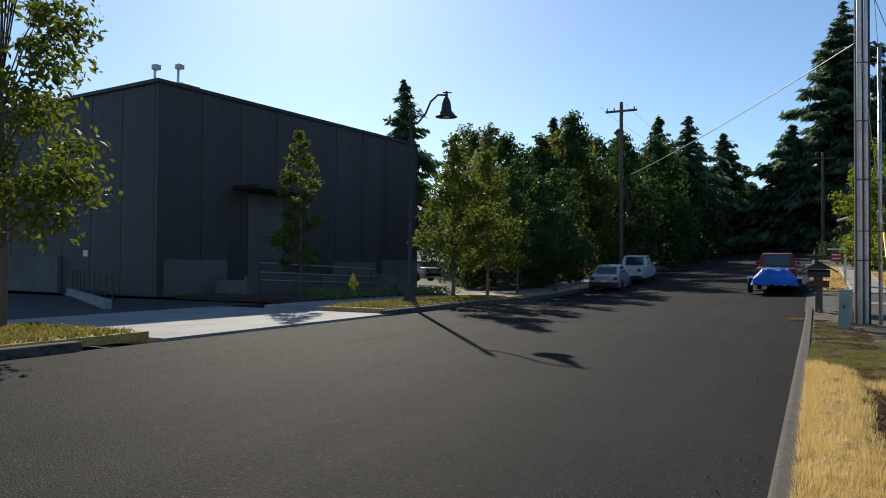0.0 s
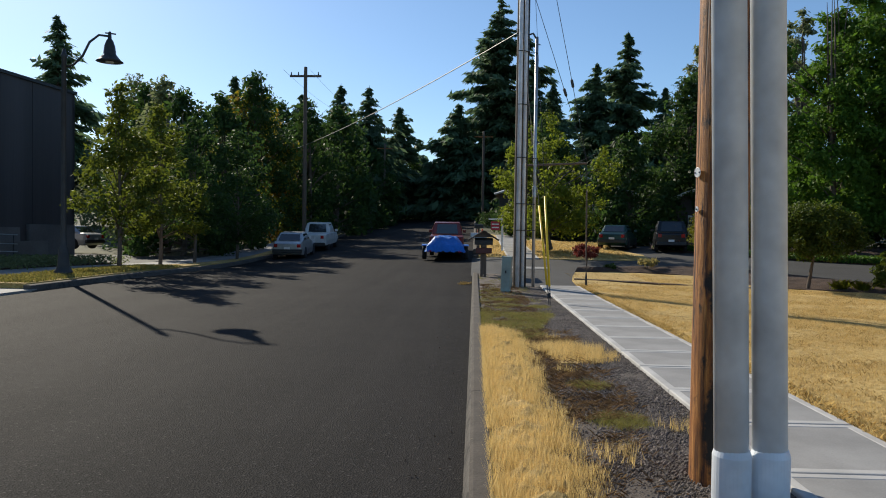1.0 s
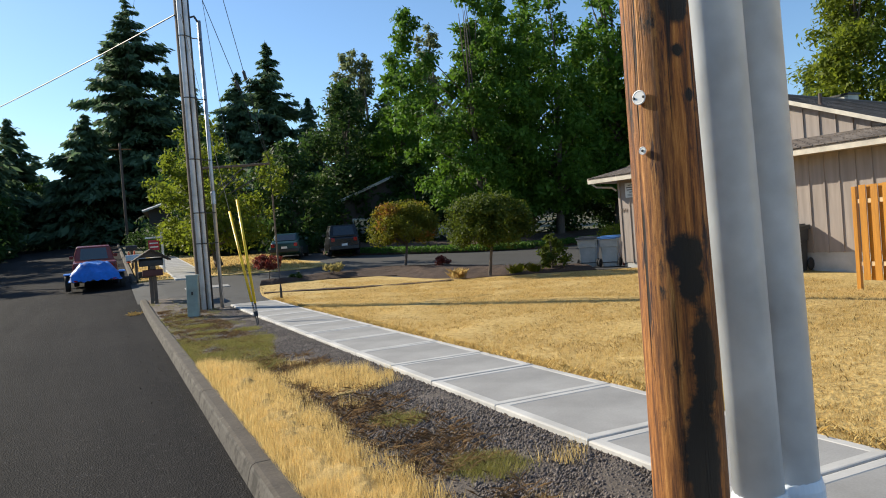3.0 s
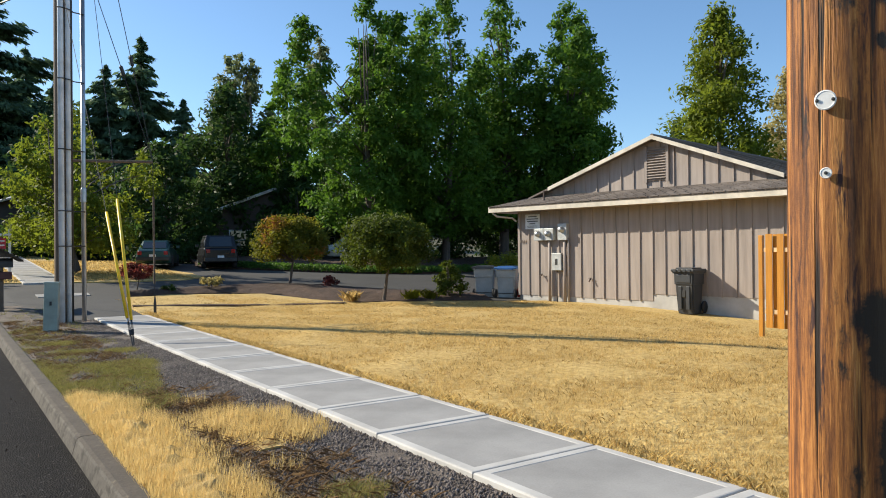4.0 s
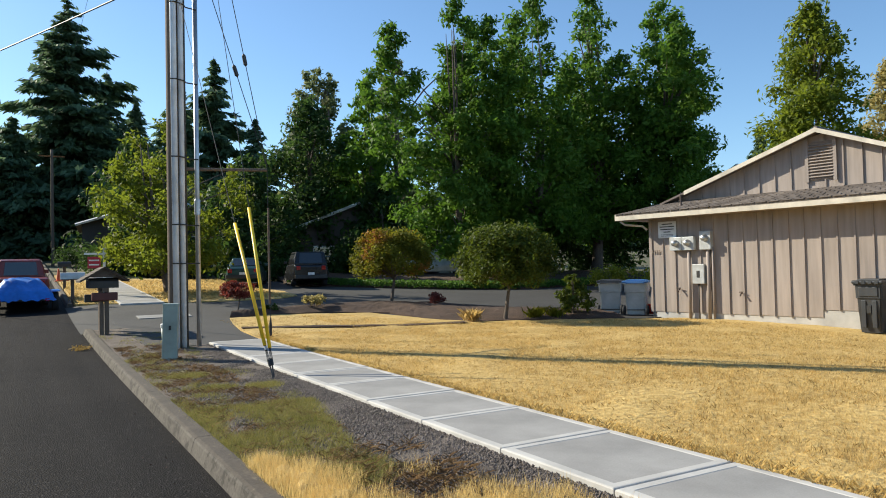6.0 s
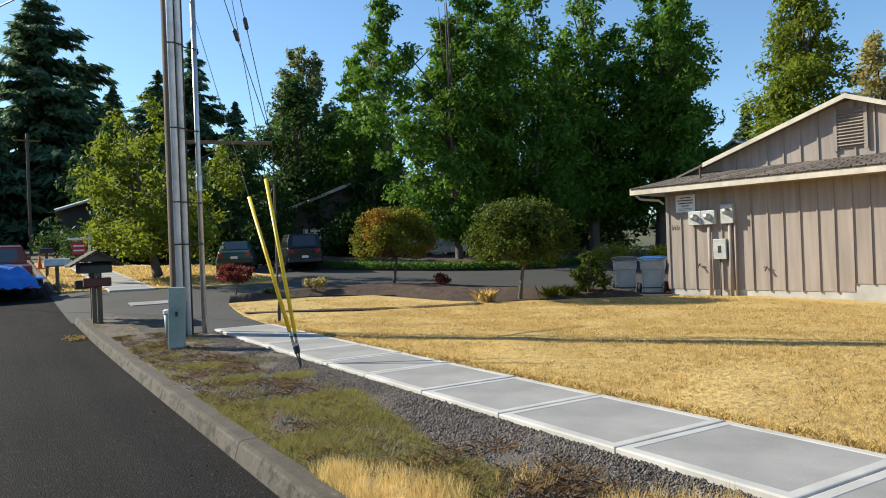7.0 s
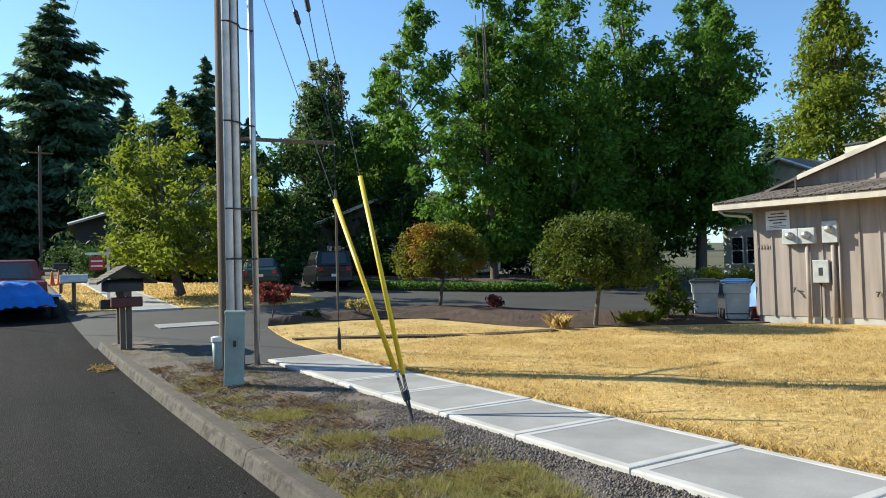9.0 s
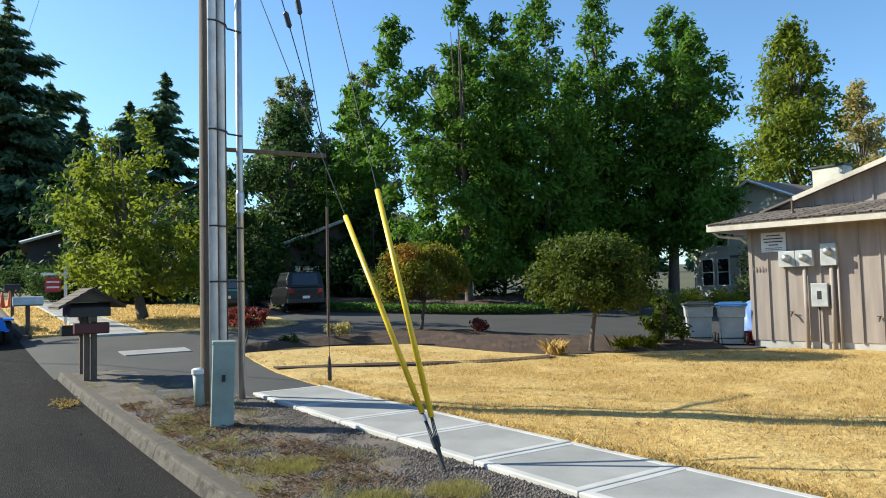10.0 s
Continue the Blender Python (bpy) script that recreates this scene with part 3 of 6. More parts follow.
def timber_pole(label, x, y, h, r0, r1, lean=(0.0, 0.0), mat="pole"):
    p = thing("utility_pole", pose(x, y, gz(x, y)), label, "utility pole")
    bm = bmesh.new()
    n = 24
    rings = []
    zs = [-0.3, 0.0, 0.3] + [0.6 + 0.45 * k for k in range(int(h / 0.45))]
    for z in zs:
        f = max(0, z) / h
        ring = []
        for k in range(n):
            a = 2 * math.pi * k / n
            r = (r0 + (r1 - r0) * f) * (1 + 0.02 * noise.noise((math.cos(a) * 4, math.sin(a) * 4, z * 0.4)) + (0.02 if k % 5 == 0 else 0) * noise.noise((k * 3.1, 0.3, z * 0.6)))
            ring.append(bm.verts.new((lean[0] * z + r * math.cos(a), lean[1] * z + r * math.sin(a), z)))
        rings.append(ring)
    for a, b in zip(rings, rings[1:]):
        for k in range(n):
            bm.faces.new((a[k], a[(k + 1) % n], b[(k + 1) % n], b[k]))
    bm.faces.new(rings[-1])
    part("shaft", bm, MAT[mat], p, "", True)
    return p


def conduit(p, x, y, h, r, z0=-0.2, lean=(0, 0), name="conduit", mat="pvc", couplings=(0.55,), label=""):
    bm = bmesh.new()
    tube(bm, [(x + lean[0] * z, y + lean[1] * z, z) for z in (z0, h)], r, 20)
    c = part(name, bm, MAT[mat], p, label, True)
    for z in couplings:
        bm = bmesh.new()
        X, Y = x + lean[0] * z, y + lean[1] * z
        lathe(bm, [(r + 0.001, z - 0.17), (r + 0.013, z - 0.165), (r + 0.013, z + 0.13), (r + 0.001, z + 0.17)], 32, (X, Y))
        part("coupling", bm, MAT[mat], c)
    return c


near_pole = timber_pole("tall brown timber utility pole with two fat grey conduits", -0.40, -11.92, 14.5, 0.178, 0.13, mat="near_pole")
conduit(near_pole, -0.065, -0.48, 13, 0.102, lean=(-0.027, 0.0), couplings=(0.14, 6.0))
conduit(near_pole, 0.175, -0.46, 13, 0.102, lean=(-0.027, 0.0), couplings=(0.14, 6.4))
bolt_disc(near_pole, -0.178, -0.04, 2.03, 0.034, -72)
bolt_disc(near_pole, -0.178, -0.04, 1.785, 0.019, -72)
for z in (4.6, 7.3, 10.0):
    part("bracket", tubed([(0.05, -0.1, z), (0.02, -0.44, z)], 0.03, 6), MAT["galv"], near_pole, "galvanised standoff bracket")

pole2 = timber_pole("tall timber utility pole with a bundle of steel conduits", -0.72, 5.35, 15.0, 0.15, 0.11, mat="old_timber")
P2Z = gz(-0.72, 5.35)
conduit(pole2, -0.02, -0.22, 14.5, 0.062, mat="pvc", couplings=())
conduit(pole2, 0.14, -0.12, 14.5, 0.055, mat="pvc", couplings=())
conduit(pole2, 0.21, 0.0, 14.2, 0.045, mat="steel_dark", couplings=(), label="black cable cover")
conduit(pole2, 0.48, 0.08, 7.6, 0.05, mat="galv", couplings=(2.9,), label="galvanised steel riser pipe")
part("riser_hood", tubed([(0.48, 0.08, 7.3), (0.48, 0.08, 7.52), (0.36, 0.04, 7.7), (0.18, -0.04, 7.62), (0.13, -0.08, 7.4)], 0.03, 8), MAT["steel_dark"], pole2, "", True)
for z in (1.7, 2.5, 3.9, 5.5, 7.1):
    part("strap", tubed([(-0.09, -0.26, z), (0.02, -0.29, z), (0.2, -0.18, z), (0.27, -0.03, z), (0.5, 0.025, z)], 0.014, 6), MAT["steel_dark"], pole2)
part("strut", tubed([(0.0, 0.08, 3.68), (2.12, 0.55, 3.82)], 0.035, 8), MAT["old_timber"], pole2, "dull grey-brown sidewalk strut")


def guy(name, label, a, b, cover, r=0.006):
    """A steel guy from its anchor a up to b, with a guard over the lowest stretch."""
    a, b = Vector(a), Vector(b)
    g = thing(name, Matrix.Translation(a), label, "guy wire", "guy wires of the pole")
    d = b - a
    u = d.normalized()
    part("wire", tubed([(0, 0, 0), d], r, 5), MAT["cable"], g)
    if cover:
        part("guard", tubed([u * cover[0], u * cover[1]], 0.027, 10), MAT["yellow"], g, "bright yellow plastic guard tube", True)
    part("anchor_eye", tubed([u * -0.28, u * 0.03, u * 0.04, u * 0.13, u * 0.14], [0.012, 0.012, 0.024, 0.024, 0.008], 8), MAT["steel_dark"], g, "dark steel anchor rod with an eye")
    part("wire_clamp", tubed([u * 0.3, u * 0.36], 0.02, 8), MAT["galv"], g, "galvanised wire clamp")
    for o in (-0.018, 0.018):
        part("clamp_strand", tubed([u * 0.1 + Vector((o, 0, 0)), u * 0.38 + Vector((o * 0.5, 0, 0))], 0.005, 5), MAT["steel_dark"], g)
    return g


guy("guy_wire", "steel guy wire with a yellow guard, anchored beside the footpath", (-0.31, 0.1, 0.1), (-0.74, 5.3, 8.0), (0.38, 2.66))
guy("guy_wire", "steel guy wire with a yellow guard, anchored beside the footpath", (-0.27, 0.13, 0.1), (-0.66, 5.32, 14.1), (0.3, 2.6))
pg = thing("guy_wire", pose(1.47, 6.02, gz(1.47, 6.02)), "guy strand over a steel strut, anchored in the lawn", "guy wire", "guy wires of the pole")
part("wire", tubed([(0, 0, 0), (-0.06, -0.12, 3.88)], 0.007, 6), MAT["cable"], pg)
for top, at in (((-2.1, -0.66, 9.7), 0.36), ((-2.1, -0.66, 13.4), 0.25)):
    a, b = Vector((-0.06, -0.12, 3.88)), Vector(top)
    u, q = (b - a).normalized(), a.lerp(b, at)
    part("wire", tubed([a, b], 0.009, 6), MAT["cable"], pg)
    part("insulator", tubed([q - u * 0.14, q - u * 0.1, q + u * 0.1, q + u * 0.14], [0.012, 0.045, 0.045, 0.012], 8), MAT["steel_dark"], pg)
part("guard", tubed([(-0.01, 0, 0.75), (-0.04, -0.09, 2.95)], 0.024, 8), MAT["old_timber"], pg, "weathered tan guard tube")
part("anchor_eye", tubed([(0, 0, -0.1), (0, 0, 0.25), (0, 0, 0.42)], [0.035, 0.035, 0.015], 8), MAT["steel_dark"], pg)


def wire_span(label, a, b, sag, r=0.012):
    pts = []
    a, b = Vector(a), Vector(b)
    for k in range(25):
        f = k / 24
        p = a.lerp(b, f)
        p.z -= sag * 4 * f * (1 - f)
        pts.append(p)
    return tagged(part("overhead_cable", tubed(pts, r, 5), MAT["cable"]), label, "cable", "overhead cables")


wire_span("black overhead service cable across the street", (-0.85, 5.3, 7.7), (-14.6, 33.5, 7.4), 0.25, 0.02)


# ---- trees ----
def leaf_cloud(rng, centres, radii, counts, size, flat=0.75, squash=0.75):
    """Leaves as small bent quads, scattered over clumps."""
    P, R = [], []
    for c, r, n in zip(centres, radii, counts):
        d = rng.normal(size=(n, 3))
        d /= np.linalg.norm(d, axis=1)[:, None] + 1e-9
        rad = r * (0.3 + 0.5 * np.minimum(np.abs(rng.normal(size=n)), 1.5))
        P.append(np.asarray(c) + d * rad[:, None] * np.array([1, 1, squash]))
        R.append(d)
    P, R = np.concatenate(P), np.concatenate(R)
    n = len(P)
    nrm = R * 0.6 + rng.normal(size=(n, 3)) * 0.6 + np.array([0, 0, 0.35])
    nrm /= np.linalg.norm(nrm, axis=1)[:, None]
    t = np.cross(nrm, rng.normal(size=(n, 3)))
    t /= np.linalg.norm(t, axis=1)[:, None] + 1e-9
    b = np.cross(nrm, t)
    s = size * (0.6 + 0.8 * rng.random(n))[:, None]
    v = np.stack([P - t * s, P + b * s * flat * 0.6, P + t * s - nrm * s * 0.25, P - b * s * flat * 0.6], 1).reshape(-1, 3)
    return v, n


def quads(name, v, n, mat, parent, label=""):
    me = bpy.data.meshes.new(name)
    me.vertices.add(len(v))
    me.vertices.foreach_set("co", v.astype(np.float32).ravel())
    me.loops.add(4 * n)
    me.loops.foreach_set("vertex_index", np.arange(4 * n, dtype=np.int32))
    me.polygons.add(n)
    me.polygons.foreach_set("loop_start", np.arange(0, 4 * n, 4, dtype=np.int32))
    me.materials.append(mat)
    me.update(calc_edges=True)
    ob = new(name, me)
    ob.parent = parent
    return tagged(ob, label)


def broadleaf(label, x, y, h, r, low, leaves, size, mat, seed, clumps=60, taper=0.5, group="", trunk=None, z=None, category="tree", stems=1, name="tree", lean=0.0, leaders=1, dome=False):
    """A tree: trunk, limbs and a crown of leaf clumps within an uneven egg."""
    rng = np.random.default_rng(seed)
    z0 = gz(x, y) if z is None else z
    t = thing(name, pose(x, y, z0, 0, 0, 0), label, category, group)
    tr = trunk or max(0.05, 0.018 * h)
    cs, rs = [], []
    tops = [(0.0, 0.0, 1.0)] + [(rng.normal() * 0.42 * r, rng.normal() * 0.42 * r, 0.72 + 0.26 * rng.random()) for _ in range(leaders - 1)]
    for k in range(clumps):
        f = (k + rng.random()) / clumps
        ox, oy, tf = tops[k % leaders]
        rl = r if leaders == 1 else r * 0.66
        zz = low + (h * tf - low) * f
        if dome:
            wide = r * math.sqrt(max(0.05, 1 - (0.12 + 0.8 * f) ** 2)) * (0.8 if f < 0.12 else 1.0)
            a, rad = rng.random() * 2 * math.pi, wide * (0.2 + 0.72 * rng.random() ** 0.4)
            rc = r * (0.15 + 0.07 * rng.random())
        else:
            wide = rl * max(0.1, (math.sin(math.pi * min(0.98, 0.16 + 0.84 * f) ** (0.55 + taper * 0.5))) ** 0.8)
            a, rad = rng.random() * 2 * math.pi, wide * (0.2 + 0.9 * rng.random() ** 0.6)
            rc = rl * (0.2 + 0.2 * rng.random()) * (0.6 + 0.5 * wide / rl)
            ox, oy = ox * min(1.0, 0.3 + f), oy * min(1.0, 0.3 + f)
        cs.append((math.cos(a) * rad * 0.85 + ox + lean * zz, math.sin(a) * rad * 0.85 + oy, zz - rc * 0.3))
        rs.append(rc)
    w = np.array(rs) ** 2
    counts = np.maximum(8, (leaves * w / w.sum()).astype(int))
    v, n = leaf_cloud(rng, cs, rs, counts, size)
    quads("crown", v, n, mat, t)
    bm = bmesh.new()
    for s in range(stems):
        off = (rng.random(2) - 0.5) * (0.5 * r if stems > 1 else 0.02)
        top = h * 0.86
        pts = [(off[0] * 0.2, off[1] * 0.2, -0.2)] + [(off[0] * min(1, q * 2) + lean * top * q + 0.05 * r * math.sin(3 * q + s), off[1] * min(1, q * 2) + 0.05 * r * math.cos(4 * q), top * q) for q in (0.02, 0.2, 0.4, 0.6, 0.8, 1.0)]
        tube(bm, pts, [tr * 1.35, tr * 1.1, tr * 0.9, tr * 0.7, tr * 0.5, tr * 0.3, tr * 0.1], 9)
    order = rng.permutation(clumps)[: min(26, clumps)]
    for k in order:
        c = cs[k]
        zb = max(low * 0.75, c[2] * 0.72 - 0.1 * r)
        q = zb / (h * 0.86)
        tube(bm, [(lean * zb, 0, zb), (c[0] * 0.5 + lean * zb * 0.3, c[1] * 0.5, zb + (c[2] - zb) * 0.6), c], [tr * max(0.15, 0.5 * (1 - q)), tr * 0.22, tr * 0.06], 5)
    part("trunk", bm, MAT["bark"], t, "", True)
    return t


def conifer(label, x, y, h, r, seed, dens=1.0, low=0.1, mat="needle", droop=0.35, group="", z=None, size=1.0):
    """A fir: straight trunk, whorls of drooping boughs, each a fan of needled twigs."""
    rng = np.random.default_rng(seed)
    z0 = (gz(x, y) if z is None else z)
    t = thing("conifer", pose(x, y, z0), label, "conifer", group)
    P, T, S = [], [], []
    zz = h * low
    bm = bmesh.new()
    tube(bm, [(0, 0, -0.3), (0, 0, h * 0.5), (0, 0, h)], [h * 0.017, h * 0.01, 0.02], 8)
    while zz < h * 0.985:
        f = zz / h
        full = r * min(1.0, 1.5 * (1 - f)) ** 0.9 * (1.0 if f > 0.12 else 0.8)
        for k in range(int(5 + 4 * rng.random())):
            a = rng.random() * 2 * math.pi
            lump = 0.8 + 0.7 * noise.noise((math.cos(a) * 1.3 + seed, math.sin(a) * 1.3, f * 7))
            ln = max(0.3, full * lump * (0.5 + 0.55 * rng.random()))
            d = np.array([math.cos(a), math.sin(a), 0.0])
            zb = zz + h * 0.025 * (rng.random() - 0.5)
            lift = 0.35 * (f - 0.45) + 0.25 * (rng.random() - 0.5)
            m = max(4, int(dens * 7 * ln))
            s = np.linspace(0.12, 1, m)
            rise_ = lift * s - droop * 0.55 * (s ** 1.5) + 0.16 * np.maximum(0.0, s - 0.7)
            base = d * (s * ln)[:, None] + np.array([0, 0, zb]) + np.array([0, 0, 1.0]) * (rise_ * ln)[:, None]
            if ln > 1.0:
                tube(bm, [(0, 0, zb), tuple(base[m // 2]), tuple(base[-1])], [0.012 * ln, 0.008 * ln, 0.003], 4, False)
            side = np.array([-d[1], d[0], 0.0])
            for q in (-1, -0.4, 0.4, 1):
                spread = (0.12 + 0.34 * (1 - s)) * ln * 0.45
                pos = base + side * (q * spread * (0.5 + 0.7 * rng.random(m)))[:, None] + rng.normal(size=(m, 3)) * np.array([0.12, 0.12, 0.07]) * ln ** 0.5
                P.append(pos)
                T.append(d * 0.7 + side * q * 0.7 + np.array([0, 0, -0.45]) + rng.normal(size=(m, 3)) * 0.25)
                S.append(np.full(m, size * (0.2 + 0.045 * ln)))
        zz += h * (0.016 + 0.018 * rng.random()) * (1.1 - 0.3 * f)
    P, T, S = np.concatenate(P), np.concatenate(T), np.concatenate(S)
    n = len(P)
    T /= np.linalg.norm(T, axis=1)[:, None]
    up = rng.normal(size=(n, 3)) * 0.5 + np.array([0, 0, 1.0])
    B = np.cross(T, up)
    B /= np.linalg.norm(B, axis=1)[:, None] + 1e-9
    S = (S * (0.7 + 0.6 * rng.random(n)))[:, None]
    v = np.stack([P - T * S, P + B * S * 0.34, P + T * S, P - B * S * 0.34], 1).reshape(-1, 3)
    quads("crown", v, n, MAT[mat], t)
    part("trunk", bm, MAT["bark"], t)
    return t


G1 = "tall trees behind the car park"
broadleaf("grey-green tree with airy foliage behind the car park", 18.0, 47.0, 17.0, 4.3, 1.2, 17000, 0.2, MAT["leaf_olive"], 11, 120, 0.4, G1, stems=2, leaders=4)
broadleaf("dense green tree behind the car park", 17.4, 35.5, 13.6, 4.3, 1.2, 18000, 0.19, MAT["leaf_maple"], 12, 120, 0.3, G1, 0.18, leaders=4)
broadleaf("grey-green tree standing behind greener ones", 31.0, 58.6, 22.8, 5.0, 3.0, 13000, 0.26, MAT["leaf_olive"], 13, 90, 0.4, G1, leaders=3)
broadleaf("tall bright green maple with several leaders", 18.2, 24.6, 16.4, 3.7, 1.8, 30000, 0.15, MAT["leaf_maple"], 14, 170, 0.5, G1, 0.15, stems=3, leaders=4)
broadleaf("tall green maple with a dense crown", 24.3, 25.6, 17.9, 5.0, 2.2, 34000, 0.165, MAT["leaf_maple"], 15, 190, 0.3, G1, 0.2, stems=2, leaders=4)
broadleaf("tall dark green maple with a dense crown", 29.2, 25.4, 19.2, 5.4, 3.0, 36000, 0.175, MAT["leaf_maple"], 16, 190, 0.3, G1, leaders=4)
broadleaf("tall dark green maple beside the low house", 33.4, 23.6, 18.6, 5.0, 3.6, 34000, 0.175, MAT["leaf_maple"], 17, 180, 0.2, G1, leaders=4)
broadleaf("shaded undergrowth tree behind the car park", 16.5, 32.0, 6.0, 3.4, 0.3, 8000, 0.17, MAT["leaf_dark"], 51, 50, 0.2, G1)
broadleaf("shaded undergrowth tree behind the car park", 25.0, 30.0, 7.0, 3.8, 0.3, 8000, 0.17, MAT["leaf_dark"], 52, 50, 0.2, G1)
broadleaf("shaded undergrowth tree behind the parked cars", 8.5, 34.0, 7.5, 3.8, 0.3, 9000, 0.17, MAT["leaf_dark"], 53, 50, 0.2, G1)
broadleaf("shaded undergrowth tree behind the parked cars", 3.8, 40.0, 8.0, 3.8, 0.3, 9000, 0.18, MAT["leaf_dark"], 54, 50, 0.2, G1)
broadleaf("shaded green tree behind the far lawn", 13.5, 37.0, 12.0, 4.0, 0.8, 12000, 0.18, MAT["leaf_dark"], 55, 60, 0.4, G1)
broadleaf("shaded green tree beyond the tall maples", 33.0, 30.0, 11.0, 4.5, 0.8, 10000, 0.2, MAT["leaf_dark"], 56, 60, 0.4, G1)
broadleaf("yellow-green poplar beyond the low house", 69.0, 35.6, 27.6, 6.3, 2.0, 24000, 0.28, MAT["leaf_yellow"], 18, 160, 0.5)
broadleaf("sparse golden tree beyond the low house", 92.0, 40.0, 25.5, 4.6, 5.0, 8000, 0.3, MAT["leaf_gold"], 19, 110, 0.6)
broadleaf("sparse grey-green tree beyond the low house", 81.0, 26.8, 22.0, 4.4, 4.0, 6500, 0.33, MAT["leaf_olive"], 20, 90, 0.8)
broadleaf("sparse grey-green tree beyond the low house", 91.6, 24.0, 22.0, 4.4, 4.0, 6500, 0.33, MAT["leaf_olive"], 21, 90, 0.8)
broadleaf("small spreading tree with yellow-green leaves on the far lawn", 2.0, 22.8, 7.6, 3.5, 1.5, 12000, 0.115, MAT["leaf_yellow"], 22, 110, -0.2, leaders=6, stems=2)
broadleaf("clipped round tree in the mulch bed", 8.8, 7.0, 2.75, 2.0, 1.3, 20000, 0.055, MAT["leaf_round"], 23, 110, -0.2, "round trees in the bed", 0.06, dome=True)
broadleaf("round tree turning orange at its top in the mulch bed", 8.6, 14.2, 2.8, 2.0, 1.3, 18000, 0.06, MAT["leaf_autumn"], 24, 110, -0.2, "round trees in the bed", 0.06, dome=True)
broadleaf("little red-leaved maple in the mulch bed", 2.6, 13.4, 0.98, 0.85, 0.55, 3000, 0.042, MAT["leaf_red"], 25, 40, -0.4, "", 0.025, dome=True)
broadleaf("dark leafy shrub beside the wheelie bins", 11.2, 6.9, 1.3, 0.62, 0.25, 2200, 0.065, MAT["leaf_round"], 26, 26, 0.1, "", 0.025, category="shrub", name="shrub", stems=3)

conifer("great dark fir beside the street", 1.2, 86.0, 31.5, 11.5, 31, 1.2, 0.03, size=1.35)
conifer("dark fir beside the street", 6.5, 96.0, 25.0, 8.6, 32, 0.7, 0.04, size=1.7)
conifer("dark fir leaning over the far street", -4.4, 82.5, 15.8, 7.5, 42, 0.7, 0.04, size=1.7)
conifer("dark fir among far trees", 26.0, 120.0, 34.5, 10.5, 33, 0.5, size=2.2)
conifer("dark fir among far trees", 20.0, 118.0, 28.0, 9.0, 43, 0.5, size=2.2)
conifer("dark fir among far trees", 8.5, 84.0, 19.0, 6.0, 34, 0.6, size=1.6)
conifer("dark fir among far trees", 31.0, 112.0, 22.5, 7.6, 35, 0.5, size=2.0)
conifer("dark fir among far trees", 33.0, 78.0, 17.5, 5.4, 37, 0.6, size=1.6)
conifer("small dark fir beyond the low house", 88.0, 56.0, 18.5, 4.6, 44, 0.5, 0.1, size=1.8)
conifer("small dark fir beyond the low house", 101.0, 62.6, 19.5, 4.6, 45, 0.5, 0.1, size=1.8)
FAR = "far firs along the street"
conifer("tall fir behind the dark hall", -47.4, 60.0, 22.5, 7.4, 36, 0.6, group=FAR, size=1.5)
for x, y, h, r, seed in ((-19.5, 76.0, 17.8, 6.0, 38), (-16.4, 80.0, 18.2, 6.6, 39), (-13.2, 88.0, 16.4, 7.0, 40), (-23.0, 70.0, 15.5, 6.0, 41), (-30.0, 66.0, 17.0, 6.0, 46)):
    conifer("dark fir beside the far street", x, y, h, r, seed, 0.6, group=FAR, size=1.6)

# left side of the street
YT = "young street trees"
broadleaf("young street tree with yellow-green leaves by the kerb", -14.9, -9.6, 7.6, 1.75, 2.0, 6500, 0.085, MAT["leaf_street"], 61, 50, 0.5, YT, 0.07)
broadleaf("slender young tree with yellow-green leaves before the dark hall", -18.3, 3.2, 6.1, 1.05, 1.3, 3000, 0.08, MAT["leaf_street"], 62, 36, 0.1, YT, 0.05)
broadleaf("young street tree with green leaves", -13.9, 6.7, 6.2, 1.6, 1.4, 5000, 0.09, MAT["leaf_street"], 63, 45, 0.4, YT, 0.07)
broadleaf("young street tree with yellow-green leaves", -14.4, 11.0, 6.3, 1.7, 1.4, 5000, 0.09, MAT["leaf_street"], 64, 45, 0.4, YT, 0.07)
broadleaf("young street tree with green leaves", -14.6, 15.0, 6.5, 1.8, 1.4, 5000, 0.1, MAT["leaf_dark"], 65, 45, 0.4, YT, 0.07)
broadleaf("young street tree with green leaves", -14.0, 19.0, 6.5, 1.9, 1.2, 5000, 0.1, MAT["leaf_dark"], 66, 45, 0.4, YT, 0.07)
DK = "dark trees along the far side of the street"
k = 0
for x, y, h, r, m in ((-18, 22, 9, 3.2, "leaf_dark"), (-21, 27, 10.5, 3.6, "leaf_olive"), (-17.5, 27, 9.5, 3.0, "leaf_dark"), (-18.5, 36.5, 12.5, 3.6, "leaf_dark"), (-25, 33, 11, 4, "leaf_dark"),
                      (-19, 37, 12, 4, "leaf_autumn"), (-15.5, 41, 11, 3.8, "leaf_dark"), (-14.8, 49, 11.5, 4.0, "leaf_dark"), (-15.5, 58, 12, 4.4, "leaf_dark"), (-30, 42, 13, 5, "leaf_olive"),
                      (-22, 50, 13, 5, "leaf_dark"), (-35, 55, 14, 5, "leaf_dark"), (-14.5, 68, 9, 4, "leaf_dark"), (-11.5, 92, 9, 5, "leaf_dark"), (-24, 64, 14, 5, "leaf_dark"), (6, 66, 12, 5, "leaf_dark"), (4.0, 100, 12, 6, "leaf_dark"), (-9.5, 118, 9, 5, "leaf_olive")):
    k += 1
    broadleaf("dark shaded tree beside the far street", x, y, h, r, 0.4, 8000 if y < 45 else 5000, 0.17 if y < 45 else 0.26, MAT[m], 70 + k, 50, 0.3, DK)


